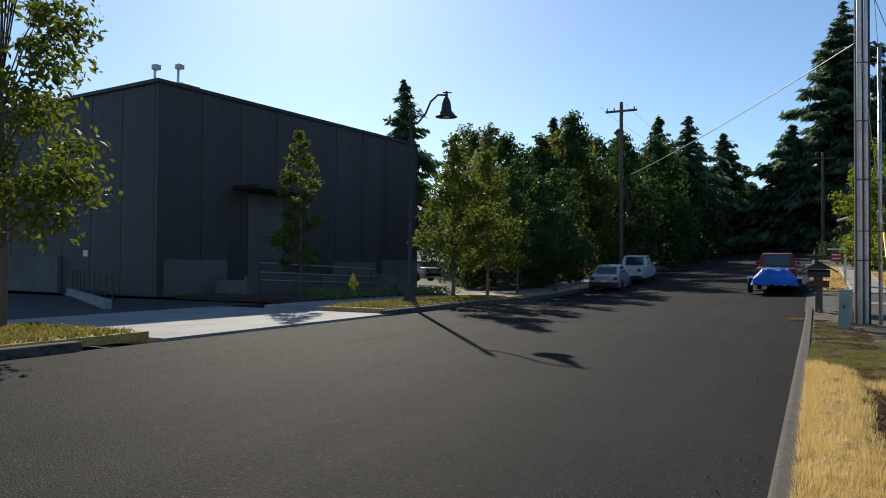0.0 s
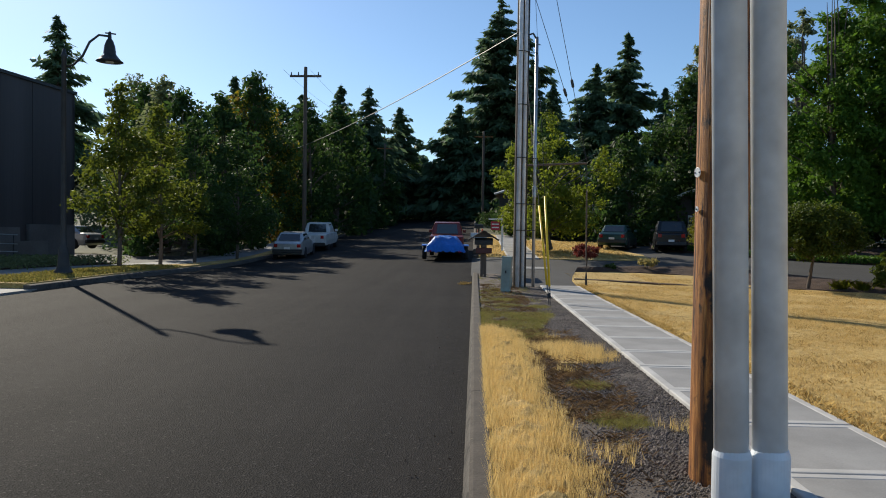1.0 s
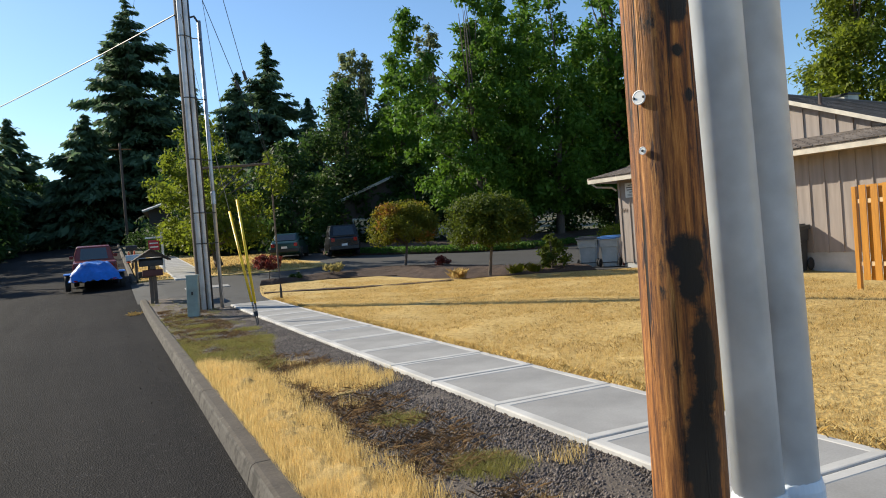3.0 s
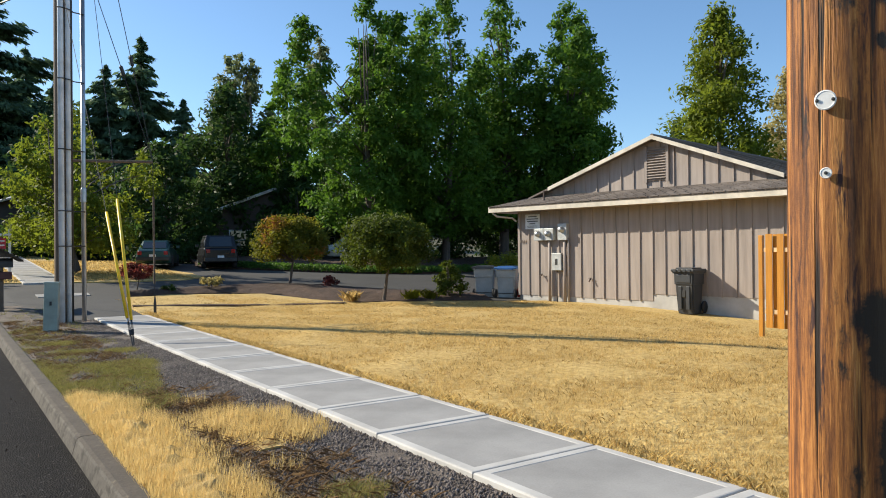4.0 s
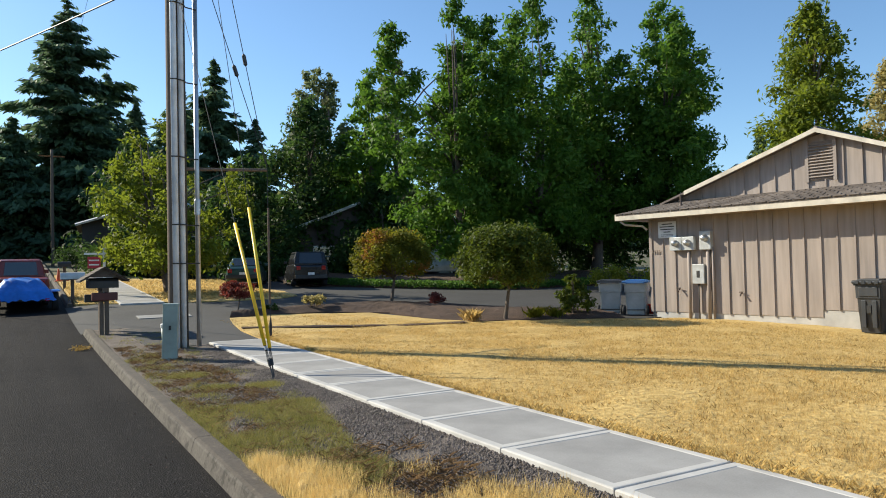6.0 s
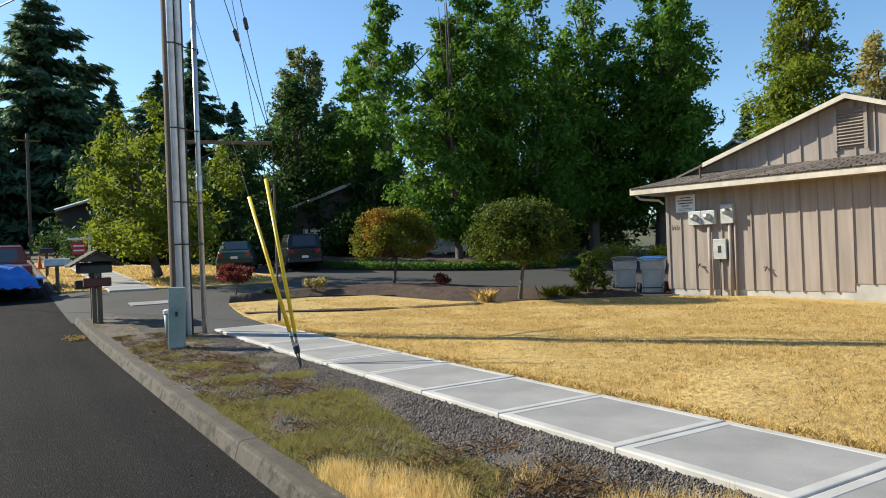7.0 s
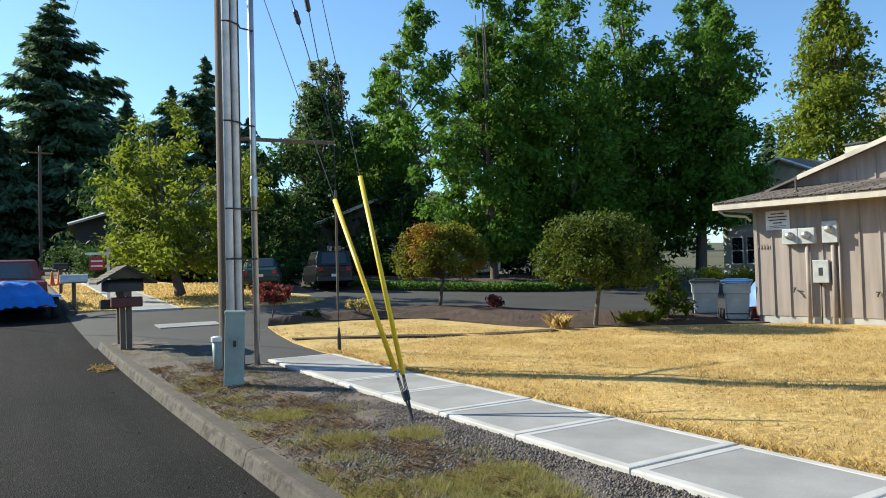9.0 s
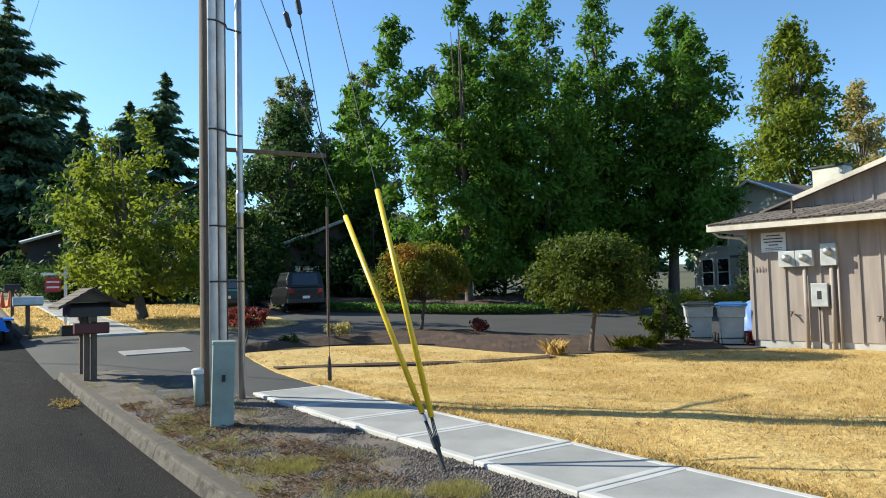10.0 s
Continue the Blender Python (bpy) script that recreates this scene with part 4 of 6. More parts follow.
def far_woods(label, seed, spots):
    rng = np.random.default_rng(seed)
    V, N = [], 0
    for x, y, h, r in spots:
        cs = [(x + rng.normal() * r * 0.35, y + rng.normal() * r * 0.35, min(gz(x, y), 14.5) + h * (q + 0.5) / 9) for q in range(9)]
        rs = [max(0.5, r * (1 - 0.09 * q) * (0.6 + 0.3 * rng.random())) for q in range(9)]
        v, n = leaf_cloud(rng, cs, rs, [70] * 9, 0.9)
        V.append(v)
        N += n
    ob = quads("far_woods", np.concatenate(V), N, MAT["needle"], None)
    return tagged(ob, label, "woods", "", "stuff")


rw = random.Random(5)
far_woods("dark wooded hillside behind the left of the street", 91, [(rw.uniform(-130, -14), rw.uniform(100, 260), rw.uniform(9, 17), rw.uniform(3, 6)) for _ in range(90)])
far_woods("dark woods behind the houses", 92, [(rw.uniform(12, 150), rw.uniform(95, 200), rw.uniform(6, 12), rw.uniform(3, 6)) for _ in range(70)])
far_woods("dark wooded hill at the end of the street", 93, [(rw.uniform(-14, 16), rw.uniform(225, 300), rw.uniform(6, 12), rw.uniform(4, 6)) for _ in range(26)])


# ---- the low house ----
def slab_poly(bm, pts, t):
    """A flat slab of thickness t under a polygon."""
    up = [bm.verts.new(p) for p in pts]
    lo = [bm.verts.new((p[0], p[1], p[2] - t)) for p in pts]
    n = len(pts)
    bm.faces.new(up)
    bm.faces.new(lo[::-1])
    for k in range(n):
        bm.faces.new((up[k], lo[k], lo[(k + 1) % n], up[(k + 1) % n]))
    bmesh.ops.recalc_face_normals(bm, faces=bm.faces)
    return bm


def courses(parent, a0, a1, b0, b1, n, rng, tabs=0.9):
    """Shingle courses between an eave line a0-a1 and an upper line b0-b1: each course a tilted strip."""
    a0, a1, b0, b1 = Vector(a0), Vector(a1), Vector(b0), Vector(b1)
    nor = (a1 - a0).cross(b0 - a0).normalized()
    if nor.z < 0:
        nor = -nor
    for i in range(n):
        p, q = a0.lerp(b0, i / n), a1.lerp(b1, i / n)
        r, s = a0.lerp(b0, (i + 1.12) / n if i < n - 1 else 1), a1.lerp(b1, (i + 1.12) / n if i < n - 1 else 1)
        bm = bmesh.new()
        m = max(1, int((q - p).length / tabs))
        for j in range(m):
            f0, f1 = j / m, (j + 1) / m - 0.004
            lift = 0.016 + rng.uniform(0, 0.008)
            c = [p.lerp(q, f0) + nor * lift, p.lerp(q, f1) + nor * lift, r.lerp(s, f1) + nor * 0.004, r.lerp(s, f0) + nor * 0.004]
            d = [c[0] - nor * lift, c[1] - nor * lift]
            v = [bm.verts.new(x) for x in c + d]
            bm.faces.new(v[:4])
            bm.faces.new((v[0], v[4], v[5], v[1]))
        part("shingle_course", bm, MAT["shingle"], parent)


HZ, YE = -0.16, -9.97
house = thing("house", pose(13.5, 5.82, HZ, 0, 0, 9.0), "low tan board-and-batten house with a brown shingle roof", "house")
LEN, DEP, TOP = 9.22, 13.0, 3.02
bm = bmesh.new()
for x0, x1, y0, y1 in ((0, 0.15, -LEN, 0), (0, DEP, -0.15, 0), (0, 7.0, -LEN, -LEN + 0.15), (DEP - 0.15, DEP, -LEN, 0)):
    box(bm, x0 + 0.003, x1 - 0.003, y0 + 0.003, y1 - 0.003, -0.6, 0.38)
part("foundation", bm, MAT["concrete_edge"], house, "pale concrete foundation with a stepped top")
wall = new("wall")
wall.parent = house
rngh = random.Random(3)
ys = [0.0]
for k in range(22):
    ys.append(ys[-1] - 0.423 + rngh.uniform(-0.025, 0.025))
ys[-1] = -LEN
for a, b in zip(ys, ys[1:]):
    low = 0.17 if a > -4.9 else 0.37
    part("board", boxed(-0.015, 0.14, b + 0.002, a - 0.002, low, TOP), MAT["siding"], wall)
for a in ys:
    low = 0.15 if a > -4.9 else 0.36
    part("batten", boxed(-0.046, -0.013, a - 0.019, a + 0.019, low, TOP), MAT["siding"], wall)
wall2 = new("wall")
wall2.parent = house
for k in range(16):
    part("board", boxed(0.14 + 0.8 * k, 0.935 + 0.8 * k, -0.14, 0.015, 0.17, TOP), MAT["siding"], wall2)
    part("batten", boxed(0.12 + 0.8 * k, 0.16 + 0.8 * k, 0.012, 0.04, 0.16, TOP), MAT["siding"], wall2)
wall3 = new("wall")
wall3.parent = house
for k in range(9):
    part("board", boxed(0.14 + 0.75 * k, 0.885 + 0.75 * k, -LEN - 0.015, -LEN + 0.14, 0.3, TOP), MAT["siding"], wall3)
part("corner_board", boxed(-0.045, 0.05, -0.05, 0.045, 0.16, TOP), MAT["siding"], house)
part("soffit", boxed(-0.6, DEP, YE + 0.05, 0.78, TOP, TOP + 0.04), MAT["siding"], house)
fz0, fz1 = 3.015, 3.2
for a in ((-0.66, -0.615, YE - 0.05, 0.86, fz0, fz1), (-0.61, DEP, 0.8, 0.845, fz0, fz1), (-0.61, DEP, YE - 0.03, YE + 0.015, fz0, fz1)):
    part("fascia", boxed(*a), MAT["fascia"], house, "cream painted fascia board")
PK, EZ, SL = -4.93, 3.2, 0.287
roof = new("roof")
roof.parent = house
RZ = 5.1


def roof_z(y):
    """Height of the main roof over the gable at y."""
    return RZ - (RZ - EZ) * abs(y - PK) / (0.82 - PK if y > PK else PK - YE)


gx, gy0, gy1 = 0.62, 0.82 - 1.28, YE + 1.28
gzz = EZ + SL * 1.28
bm = bmesh.new()
slab_poly(bm, [(-0.66, 0.82, EZ), (-0.66, YE, EZ), (gx, gy1, gzz), (gx, gy0, gzz)], 0.05)
part("skirt_deck", bm, MAT["shingle"], roof)
courses(roof, (-0.68, 0.84, EZ), (-0.68, YE, EZ), (gx, gy0, gzz), (gx, gy1, gzz), 9, rngh, 0.32)
GX = 0.3
for s in (1, -1):
    ye = 0.82 if s > 0 else YE
    bm = bmesh.new()
    slab_poly(bm, [(-0.66, ye, EZ), (GX, ye - s * 0.96, roof_z(ye - s * 0.96)), (GX, PK, RZ), (DEP + 0.6, PK, RZ), (DEP + 0.6, ye, EZ)], 0.06)
    part("roof_deck", bm, MAT["shingle"], roof)
    courses(roof, (0.35, ye - s * 0.02, EZ), (DEP + 0.6, ye - s * 0.02, EZ), (0.35, PK, RZ + 0.01), (DEP + 0.6, PK, RZ + 0.01), 30, rngh, 0.45)
part("ridge_cap", tubed([(GX, PK, RZ + 0.02), (DEP + 0.6, PK, RZ + 0.02)], 0.06, 8), MAT["shingle"], roof)
gable = new("gable_wall")
gable.parent = house
gl, gr = gy0 - 0.05, gy1 + 0.05
n = 18
for k in range(n):
    y0, y1 = gl + (gr - gl) * k / n, gl + (gr - gl) * (k + 1) / n
    h = [max(gzz, roof_z(y) - 0.07) for y in (y0, y1)]
    bm = bmesh.new()
    pts = [(gx, y0, gzz - 0.1), (gx, y1, gzz - 0.1), (gx, y1, h[1] + 0.02), (gx, y0, h[0] + 0.02)]
    f = [bm.verts.new(p) for p in pts]
    r = [bm.verts.new((p[0] + 0.1, p[1], p[2])) for p in pts]
    bm.faces.new(f)
    bm.faces.new(r[::-1])
    for q in range(4):
        bm.faces.new((f[q], r[q], r[(q + 1) % 4], f[(q + 1) % 4]))
    part("board", bm, MAT["siding"], gable)
    hb = max(h[0], gzz + 0.05)
    part("batten", boxed(gx - 0.034, gx - 0.001, y0 - 0.018, y0 + 0.018, gzz - 0.08, hb), MAT["siding"], gable)
for s in (1, -1):
    ye = -1.02 if s > 0 else -8.78
    bm = bmesh.new()
    a, b = Vector((GX - 0.03, ye, roof_z(ye) + 0.02)), Vector((GX - 0.03, PK, RZ + 0.03))
    v = [bm.verts.new(p) for p in (a, b, b - Vector((0, 0, 0.12)), a - Vector((0, 0, 0.12)))]
    r = [bm.verts.new(q.co + Vector((0.05, 0, 0))) for q in v]
    bm.faces.new(v)
    bm.faces.new(r[::-1])
    for q in range(4):
        bm.faces.new((v[q], r[q], r[(q + 1) % 4], v[(q + 1) % 4]))
    bmesh.ops.recalc_face_normals(bm, faces=bm.faces)
    part("rake_board", bm, MAT["fascia"], house, "cream white rake board")
vent = part("gable_vent", boxed(gx - 0.045, gx - 0.002, PK - 0.36, PK + 0.36, gzz + 0.22, gzz + 1.22), MAT["batten"], house, "brown louvred gable vent")
for k in range(11):
    bm = bmesh.new()
    box(bm, -0.035, 0.035, -0.31, 0.31, -0.006, 0.006)
    bmesh.ops.transform(bm, matrix=pose(gx - 0.06, PK, gzz + 0.3 + 0.082 * k, 0, -35, 0), verts=bm.verts)
    part("louvre", bm, MAT["siding"], vent)
for y in (PK - 0.36, PK + 0.36):
    part("vent_frame", boxed(gx - 0.075, gx - 0.046, y - 0.045, y + 0.045, gzz + 0.16, gzz + 1.28), MAT["siding"], vent)
for x, y, r in ((-0.1, -1.15, 0.03), (1.2, -6.6, 0.05), (3.5, -8.6, 0.05)):
    zb = EZ + SL * (x + 0.66) if x < 0.5 else roof_z(y)
    bm = bmesh.new()
    lathe(bm, [(r * 3, zb - 0.03), (r * 1.3, zb + 0.05), (r, zb + 0.06), (r, zb + 0.33)], 10, (x, y))
    part("vent_pipe", bm, MAT["brown_metal"], house, "small metal roof vent pipe")
part("downpipe", tubed([(-0.58, 0.72, 3.0), (-0.5, 0.6, 2.88), (-0.15, 0.2, 2.82), (-0.05, 0.1, 2.7)], 0.035, 8), MAT["fascia"], house)


def on_wall(y, z, x=-0.045):
    """A place on the street wall of the house: metres along it and above its base."""
    return house.matrix_world @ Matrix.Translation((x, -y, z))


def face_box(name, ob_m, w, h, d, mat, label, category, bevel=0.01, group=""):
    t = thing(name, ob_m, label, category, group)
    part("case", boxed(-d, 0, -w / 2, w / 2, 0, h, bevel=bevel), MAT[mat], t)
    return t


m3 = "electricity meters on the house wall"
for y in (0.98, 1.39, 1.95):
    t = face_box("electricity_meter", on_wall(y, 2.02, -0.047), 0.36 if y > 1.5 else 0.4, 0.54 if y > 1.5 else 0.4, 0.15, "meter", "grey electricity meter with a round glass face", "meter", 0.012, m3)
    bm = bmesh.new()
    lathe(bm, [(0.1, 0), (0.1, 0.03), (0.085, 0.04), (0.085, 0.11), (0.06, 0.135), (0.001, 0.14)], 18)
    bmesh.ops.transform(bm, matrix=pose(-0.15, 0, 0.34 if y > 1.5 else 0.22, 0, -90, 0), verts=bm.verts)
    part("dial", bm, MAT["galv"], t, "round glass meter dial", True)
t = face_box("switch_box", on_wall(1.7, 1.03), 0.38, 0.57, 0.14, "meter", "grey metal switch box on the house wall", "switch box", 0.012)
part("cover_plate", boxed(-0.145, -0.131, -0.05, 0.05, 0.18, 0.38), MAT["steel_dark"], t)
for k in range(4):
    part("label_mark", boxed(-0.136, -0.131, -0.12 + 0.06 * k, -0.09 + 0.06 * k, 0.45, 0.47), MAT["steel_dark"], t)
for y, z1, r in ((1.36, 2.02, 0.05), (1.98, 2.02, 0.055), (1.66, 1.05, 0.015), (2.13, 2.1, 0.03)):
    t = thing("wall_conduit", on_wall(y, 0.0, -0.09), "painted conduit running down the house wall", "conduit", "wall conduits")
    part("pipe", tubed([(0, 0, -0.02), (0, 0, z1)], r, 10), MAT["siding"] if r > 0.02 else MAT["cable"], t, "", True)
t = thing("notice_sign", on_wall(0.62, 2.42, -0.05), "white notice board with dark lettering on the house wall", "sign")
part("panel", boxed(-0.012, 0, -0.31, 0.31, 0, 0.5), MAT["white"], t)
for k, (w, dy) in enumerate(((0.36, 0.42), (0.5, 0.34), (0.46, 0.26), (0.24, 0.18), (0.44, 0.1), (0.42, 0.06))):
    part("text_line", boxed(-0.016, -0.0125, -w / 2, w / 2, dy - (0.014 if k < 4 else 0.006), dy + (0.014 if k < 4 else 0.006)), MAT["steel_dark"], t)
t = thing("house_number", on_wall(0.2, 1.96, -0.05), "small metal marks on the wall corner", "sign")
for k in range(4):
    part("plain_bar", boxed(-0.012, 0, -0.14 + 0.08 * k, -0.11 + 0.08 * k, 0.0, 0.1), MAT["batten"], t)
for y, z in ((1.0, 0.85), (2.95, 0.75)):
    t = thing("wall_tap", on_wall(y, z, -0.06), "dark metal outlet on the house wall", "tap")
    part("spout", tubed([(0.02, 0, 0.02), (-0.05, 0, 0.0), (-0.08, 0, -0.06)], 0.022, 8), MAT["brown_metal"], t)
    part("wheel", tubed([(-0.03, -0.05, 0.05), (-0.03, 0.05, 0.05)], 0.015, 8), MAT["brown_metal"], t)


# ---- bins, fence ----
def wheelie(label, m, body, lid, group=""):
    t = thing("wheelie_bin", m, label, "wheelie bin", group)
    bm = bmesh.new()
    lv = [(0.0, 0.26, 0.27), (0.06, 0.27, 0.285), (0.7, 0.3, 0.32), (0.705, 0.325, 0.345), (0.96, 0.335, 0.355), (0.965, 0.355, 0.38), (1.0, 0.355, 0.38)]
    rings = [[bm.verts.new((sx * a + (0.05 if sx < 0 and z < 0.1 else 0), sy * b, z)) for sx, sy in ((-1, -1), (1, -1), (1, 1), (-1, 1))] for z, a, b in lv]
    for r0, r1 in zip(rings, rings[1:]):
        for k in range(4):
            bm.faces.new((r0[k], r0[(k + 1) % 4], r1[(k + 1) % 4], r1[k]))
    bm.faces.new(rings[0][::-1])
    bm.faces.new(rings[-1])
    bmesh.ops.bevel(bm, geom=[e for e in bm.edges if abs(e.verts[0].co.z - e.verts[1].co.z) > 0.05], offset=0.04, segments=2, affect="EDGES")
    part("body", bm, MAT[body], t)
    part("panel", boxed(-0.35, -0.28, -0.25, 0.25, 0.74, 0.94, bevel=0.015), MAT[body], t)
    for w in (-0.2, 0.08):
        part("front_rib", boxed(-0.31, -0.27, w, w + 0.12, 0.1, 0.66, bevel=0.012), MAT[body], t)
    bm = bmesh.new()
    box(bm, -0.41, 0.37, -0.41, 0.41, 1.0, 1.07, bevel=0.025)
    box(bm, -0.3, 0.26, -0.3, 0.3, 1.065, 1.1, bevel=0.015)
    part("lid", bm, MAT[lid], t)
    for k in range(4):
        part("lid_rib", boxed(-0.425, -0.405, -0.3 + 0.17 * k, -0.21 + 0.17 * k, 1.0, 1.06), MAT[lid], t)
    part("handle", tubed([(0.36, -0.27, 0.98), (0.42, -0.27, 1.0), (0.42, 0.27, 1.0), (0.36, 0.27, 0.98)], 0.018, 8), MAT[lid], t)
    part("axle", tubed([(0.3, -0.36, 0.15), (0.3, 0.36, 0.15)], 0.015, 8), MAT["steel_dark"], t)
    for s in (-1, 1):
        bm = bmesh.new()
        lathe(bm, [(0.06, -0.03), (0.12, -0.035), (0.135, -0.02), (0.135, 0.02), (0.12, 0.035), (0.06, 0.03)], 16)
        bmesh.ops.transform(bm, matrix=pose(0.3, s * 0.36, 0.15, 90, 0, 0) @ Matrix.Scale(1.1, 4), verts=bm.verts)
        part("wheel", bm, MAT["rubber"], t, "", True)
    part("grip_mark", boxed(-0.318, -0.27, -0.06, 0.06, 0.4, 0.56), MAT["steel_dark"], t)
    return t


wheelie("dark grey wheelie bin standing against the tan house wall", pose(14.1, -0.62, gz(14.1, -0.62), 0, 0, 8) @ Matrix.Diagonal((0.95, 0.84, 1.16, 1.0)), "bin_dark", "bin_dark")
wb = "wheelie bins at the house corner"
wheelie("grey wheelie bin with a dark lid beside the house", pose(13.0, 7.15, gz(13.0, 7.15), 0, 0, 222), "bin_grey", "bin_dark", wb)
wheelie("grey wheelie bin with a blue lid beside the house", pose(13.5, 6.48, gz(13.5, 6.48), 0, 0, 215), "bin_grey", "lid_blue", wb)
t = thing("red_crate", pose(14.05, 6.22, gz(14.05, 6.22)), "small red plastic crate beside the wheelie bins", "crate")
part("tub", boxed(-0.2, 0.2, -0.18, 0.18, 0, 0.32, bevel=0.03), MAT["red"], t)
t = thing("covered_load", pose(17.4, 7.9, gz(17.4, 7.9)), "heap under a crumpled pale blue tarpaulin beside the house", "tarpaulin")
bm = bmesh.new()
bmesh.ops.create_icosphere(bm, subdivisions=4, radius=1.0)
for v in bm.verts:
    v.co = Vector((v.co.x * 0.9, v.co.y * 0.9, max(0.0, v.co.z * 1.05 + 0.05 + 0.2 * noise.noise(v.co * 2.6))))
part("cover", bm, paint("pale_blue_tarpaulin", (0.13, 0.24, 0.58), 0.5), t, "", True)

fence = thing("fence", pose(11.5, -4.32, gz(11.5, -4.4) - 0.02, 0, 0, 4), "orange-stained cedar board fence with staggered boards", "fence")
for k in range(4):
    part("post", boxed(-0.045, 0.045, -0.09 - 2.4 * k, -2.4 * k, -0.2, 2.2, bevel=0.006), MAT["fence"], fence)
for z in (0.52, 1.84):
    part("rail", boxed(-0.02, 0.02, -7.4, -0.09, z, z + 0.09), MAT["fence_rail"], fence, "unstained pale cedar rail")
for k in range(30):
    part("fence_board", boxed(-0.042, -0.022, -0.30 - 0.245 * k, -0.16 - 0.245 * k, 0.22 + rngh.uniform(-0.01, 0.01), 2.22 + rngh.uniform(-0.01, 0.01)), MAT["fence"], fence)
    part("fence_board", boxed(0.022, 0.042, -0.425 - 0.245 * k, -0.285 - 0.245 * k, 0.22, 2.22 + rngh.uniform(-0.01, 0.01)), MAT["fence"], fence)


# ---- verge furniture ----
t = thing("utility_pedestal", pose(-1.16, 3.45, gz(-1.1, 3.4), 0, 2, -15), "pale green metal utility pedestal on the verge", "utility box")
part("cover", boxed(-0.13, 0.13, -0.11, 0.11, -0.1, 0.95, bevel=0.015), MAT["green_box"], t)
part("cap", boxed(-0.137, 0.137, -0.117, 0.117, 0.93, 0.975, bevel=0.012), MAT["green_box"], t)
part("hasp", boxed(-0.02, 0.02, -0.125, -0.108, 0.5, 0.58), MAT["steel_dark"], t)
t = thing("cable_stub", pose(-0.98, 5.1, gz(-0.9, 5.1)), "short grey cable riser with a pale cap beside the pole", "utility box")
part("tube", tubed([(0.03, 0, -0.1), (0.0, 0, 0.42)], 0.07, 12), MAT["green_box"], t, "", True)
part("cap", tubed([(0, 0, 0.42), (0, 0, 0.48), (0, 0, 0.5)], [0.085, 0.085, 0.05], 12), MAT["white"], t)


def mailbox(parent, x, y, z, mat, w=0.17, ln=0.46, name="letter_box", yaw=0):
    bm = bmesh.new()
    seg = [(-w / 2, 0), (w / 2, 0)] + [(w / 2 * math.cos(math.pi * k / 8), 0.12 + w / 2 * math.sin(math.pi * k / 8)) for k in range(9)]
    for yy in (-ln / 2, ln / 2):
        for a, b in seg:
            bm.verts.new((a, yy, b))
    bm.verts.ensure_lookup_table()
    n = len(seg)
    bm.faces.new([bm.verts[k] for k in range(n)])
    bm.faces.new([bm.verts[n + k] for k in range(n)][::-1])
    for k in range(n):
        bm.faces.new((bm.verts[k], bm.verts[n + k], bm.verts[n + (k + 1) % n], bm.verts[(k + 1) % n]))
    bmesh.ops.recalc_face_normals(bm, faces=bm.faces)
    bmesh.ops.transform(bm, matrix=pose(x, y, z, 0, 0, yaw), verts=bm.verts)
    return part(name, bm, MAT[mat], parent)


t = thing("mailbox_shelter", pose(-1.72, 9.75, gz(-1.72, 9.75)), "weathered timber mailbox stand with a small shingled roof", "mailbox")
for x, y in ((0.06, -0.4), (-0.06, -0.4), (0.0, 0.55)):
    part("post", boxed(x - 0.05, x + 0.05, y - 0.05, y + 0.05, -0.2, 1.1, bevel=0.006), MAT["old_timber"], t)
part("beam", boxed(-0.06, 0.06, -0.6, 0.75, 1.0, 1.09), MAT["old_timber"], t)
for y in (-0.66, 0.76):
    bm = bmesh.new()
    prism_pts = [(-0.4, 1.36), (0.4, 1.36), (0.0, 1.565)]
    va = [bm.verts.new((a, y - 0.01, b)) for a, b in prism_pts]
    vb = [bm.verts.new((a, y + 0.01, b)) for a, b in prism_pts]
    bm.faces.new(va)
    bm.faces.new(vb[::-1])
    for q in range(3):
        bm.faces.new((va[q], vb[q], vb[(q + 1) % 3], va[(q + 1) % 3]))
    bmesh.ops.recalc_face_normals(bm, faces=bm.faces)
    part("gable_board", bm, MAT["roof_timber"], t)
for y in (-0.38, -0.1, 0.2, 0.5):
    mailbox(t, 0.0, y, 1.09, "steel_dark", 0.26, 0.66, "letter_box", 90)
part("newspaper_tube", boxed(-0.28, 0.3, -0.58, -0.36, 0.78, 0.98, bevel=0.02), paint("maroon_enamel", (0.09, 0.02, 0.018), 0.5), t, "maroon newspaper holder")
part("newspaper_tube", boxed(-0.38, 0.1, 0.35, 0.6, 0.72, 0.92, bevel=0.02), MAT["steel_dark"], t)
for s in (1, -1):
    bm = bmesh.new()
    slab_poly(bm, [(s * 0.55, -0.75, 1.265), (s * 0.55, 0.85, 1.265), (0, 0.85, 1.6), (0, -0.75, 1.6)], 0.03)
    rf = part("roof_panel", bm, MAT["roof_timber"], t)
    for q in range(5):
        a, b = 0.56 - 0.112 * q, 0.448 - 0.112 * q - 0.01
        za, zb = 1.6 - 0.61 * a, 1.6 - 0.61 * b
        bm = bmesh.new()
        slab_poly(bm, [(s * a, -0.78, za + 0.03), (s * a, 0.88, za + 0.03), (s * b, 0.88, zb + 0.012), (s * b, -0.78, zb + 0.012)], 0.014)
        part("shingle_course", bm, MAT["roof_timber"], rf)
t = thing("mailbox", pose(-1.84, 20.4, gz(-1.84, 20.4)), "grey metal mailbox on a brown post by the kerb", "mailbox", "mailboxes along the kerb")
part("post", boxed(-0.06, 0.06, -0.06, 0.06, -0.2, 0.8), MAT["old_timber"], t)
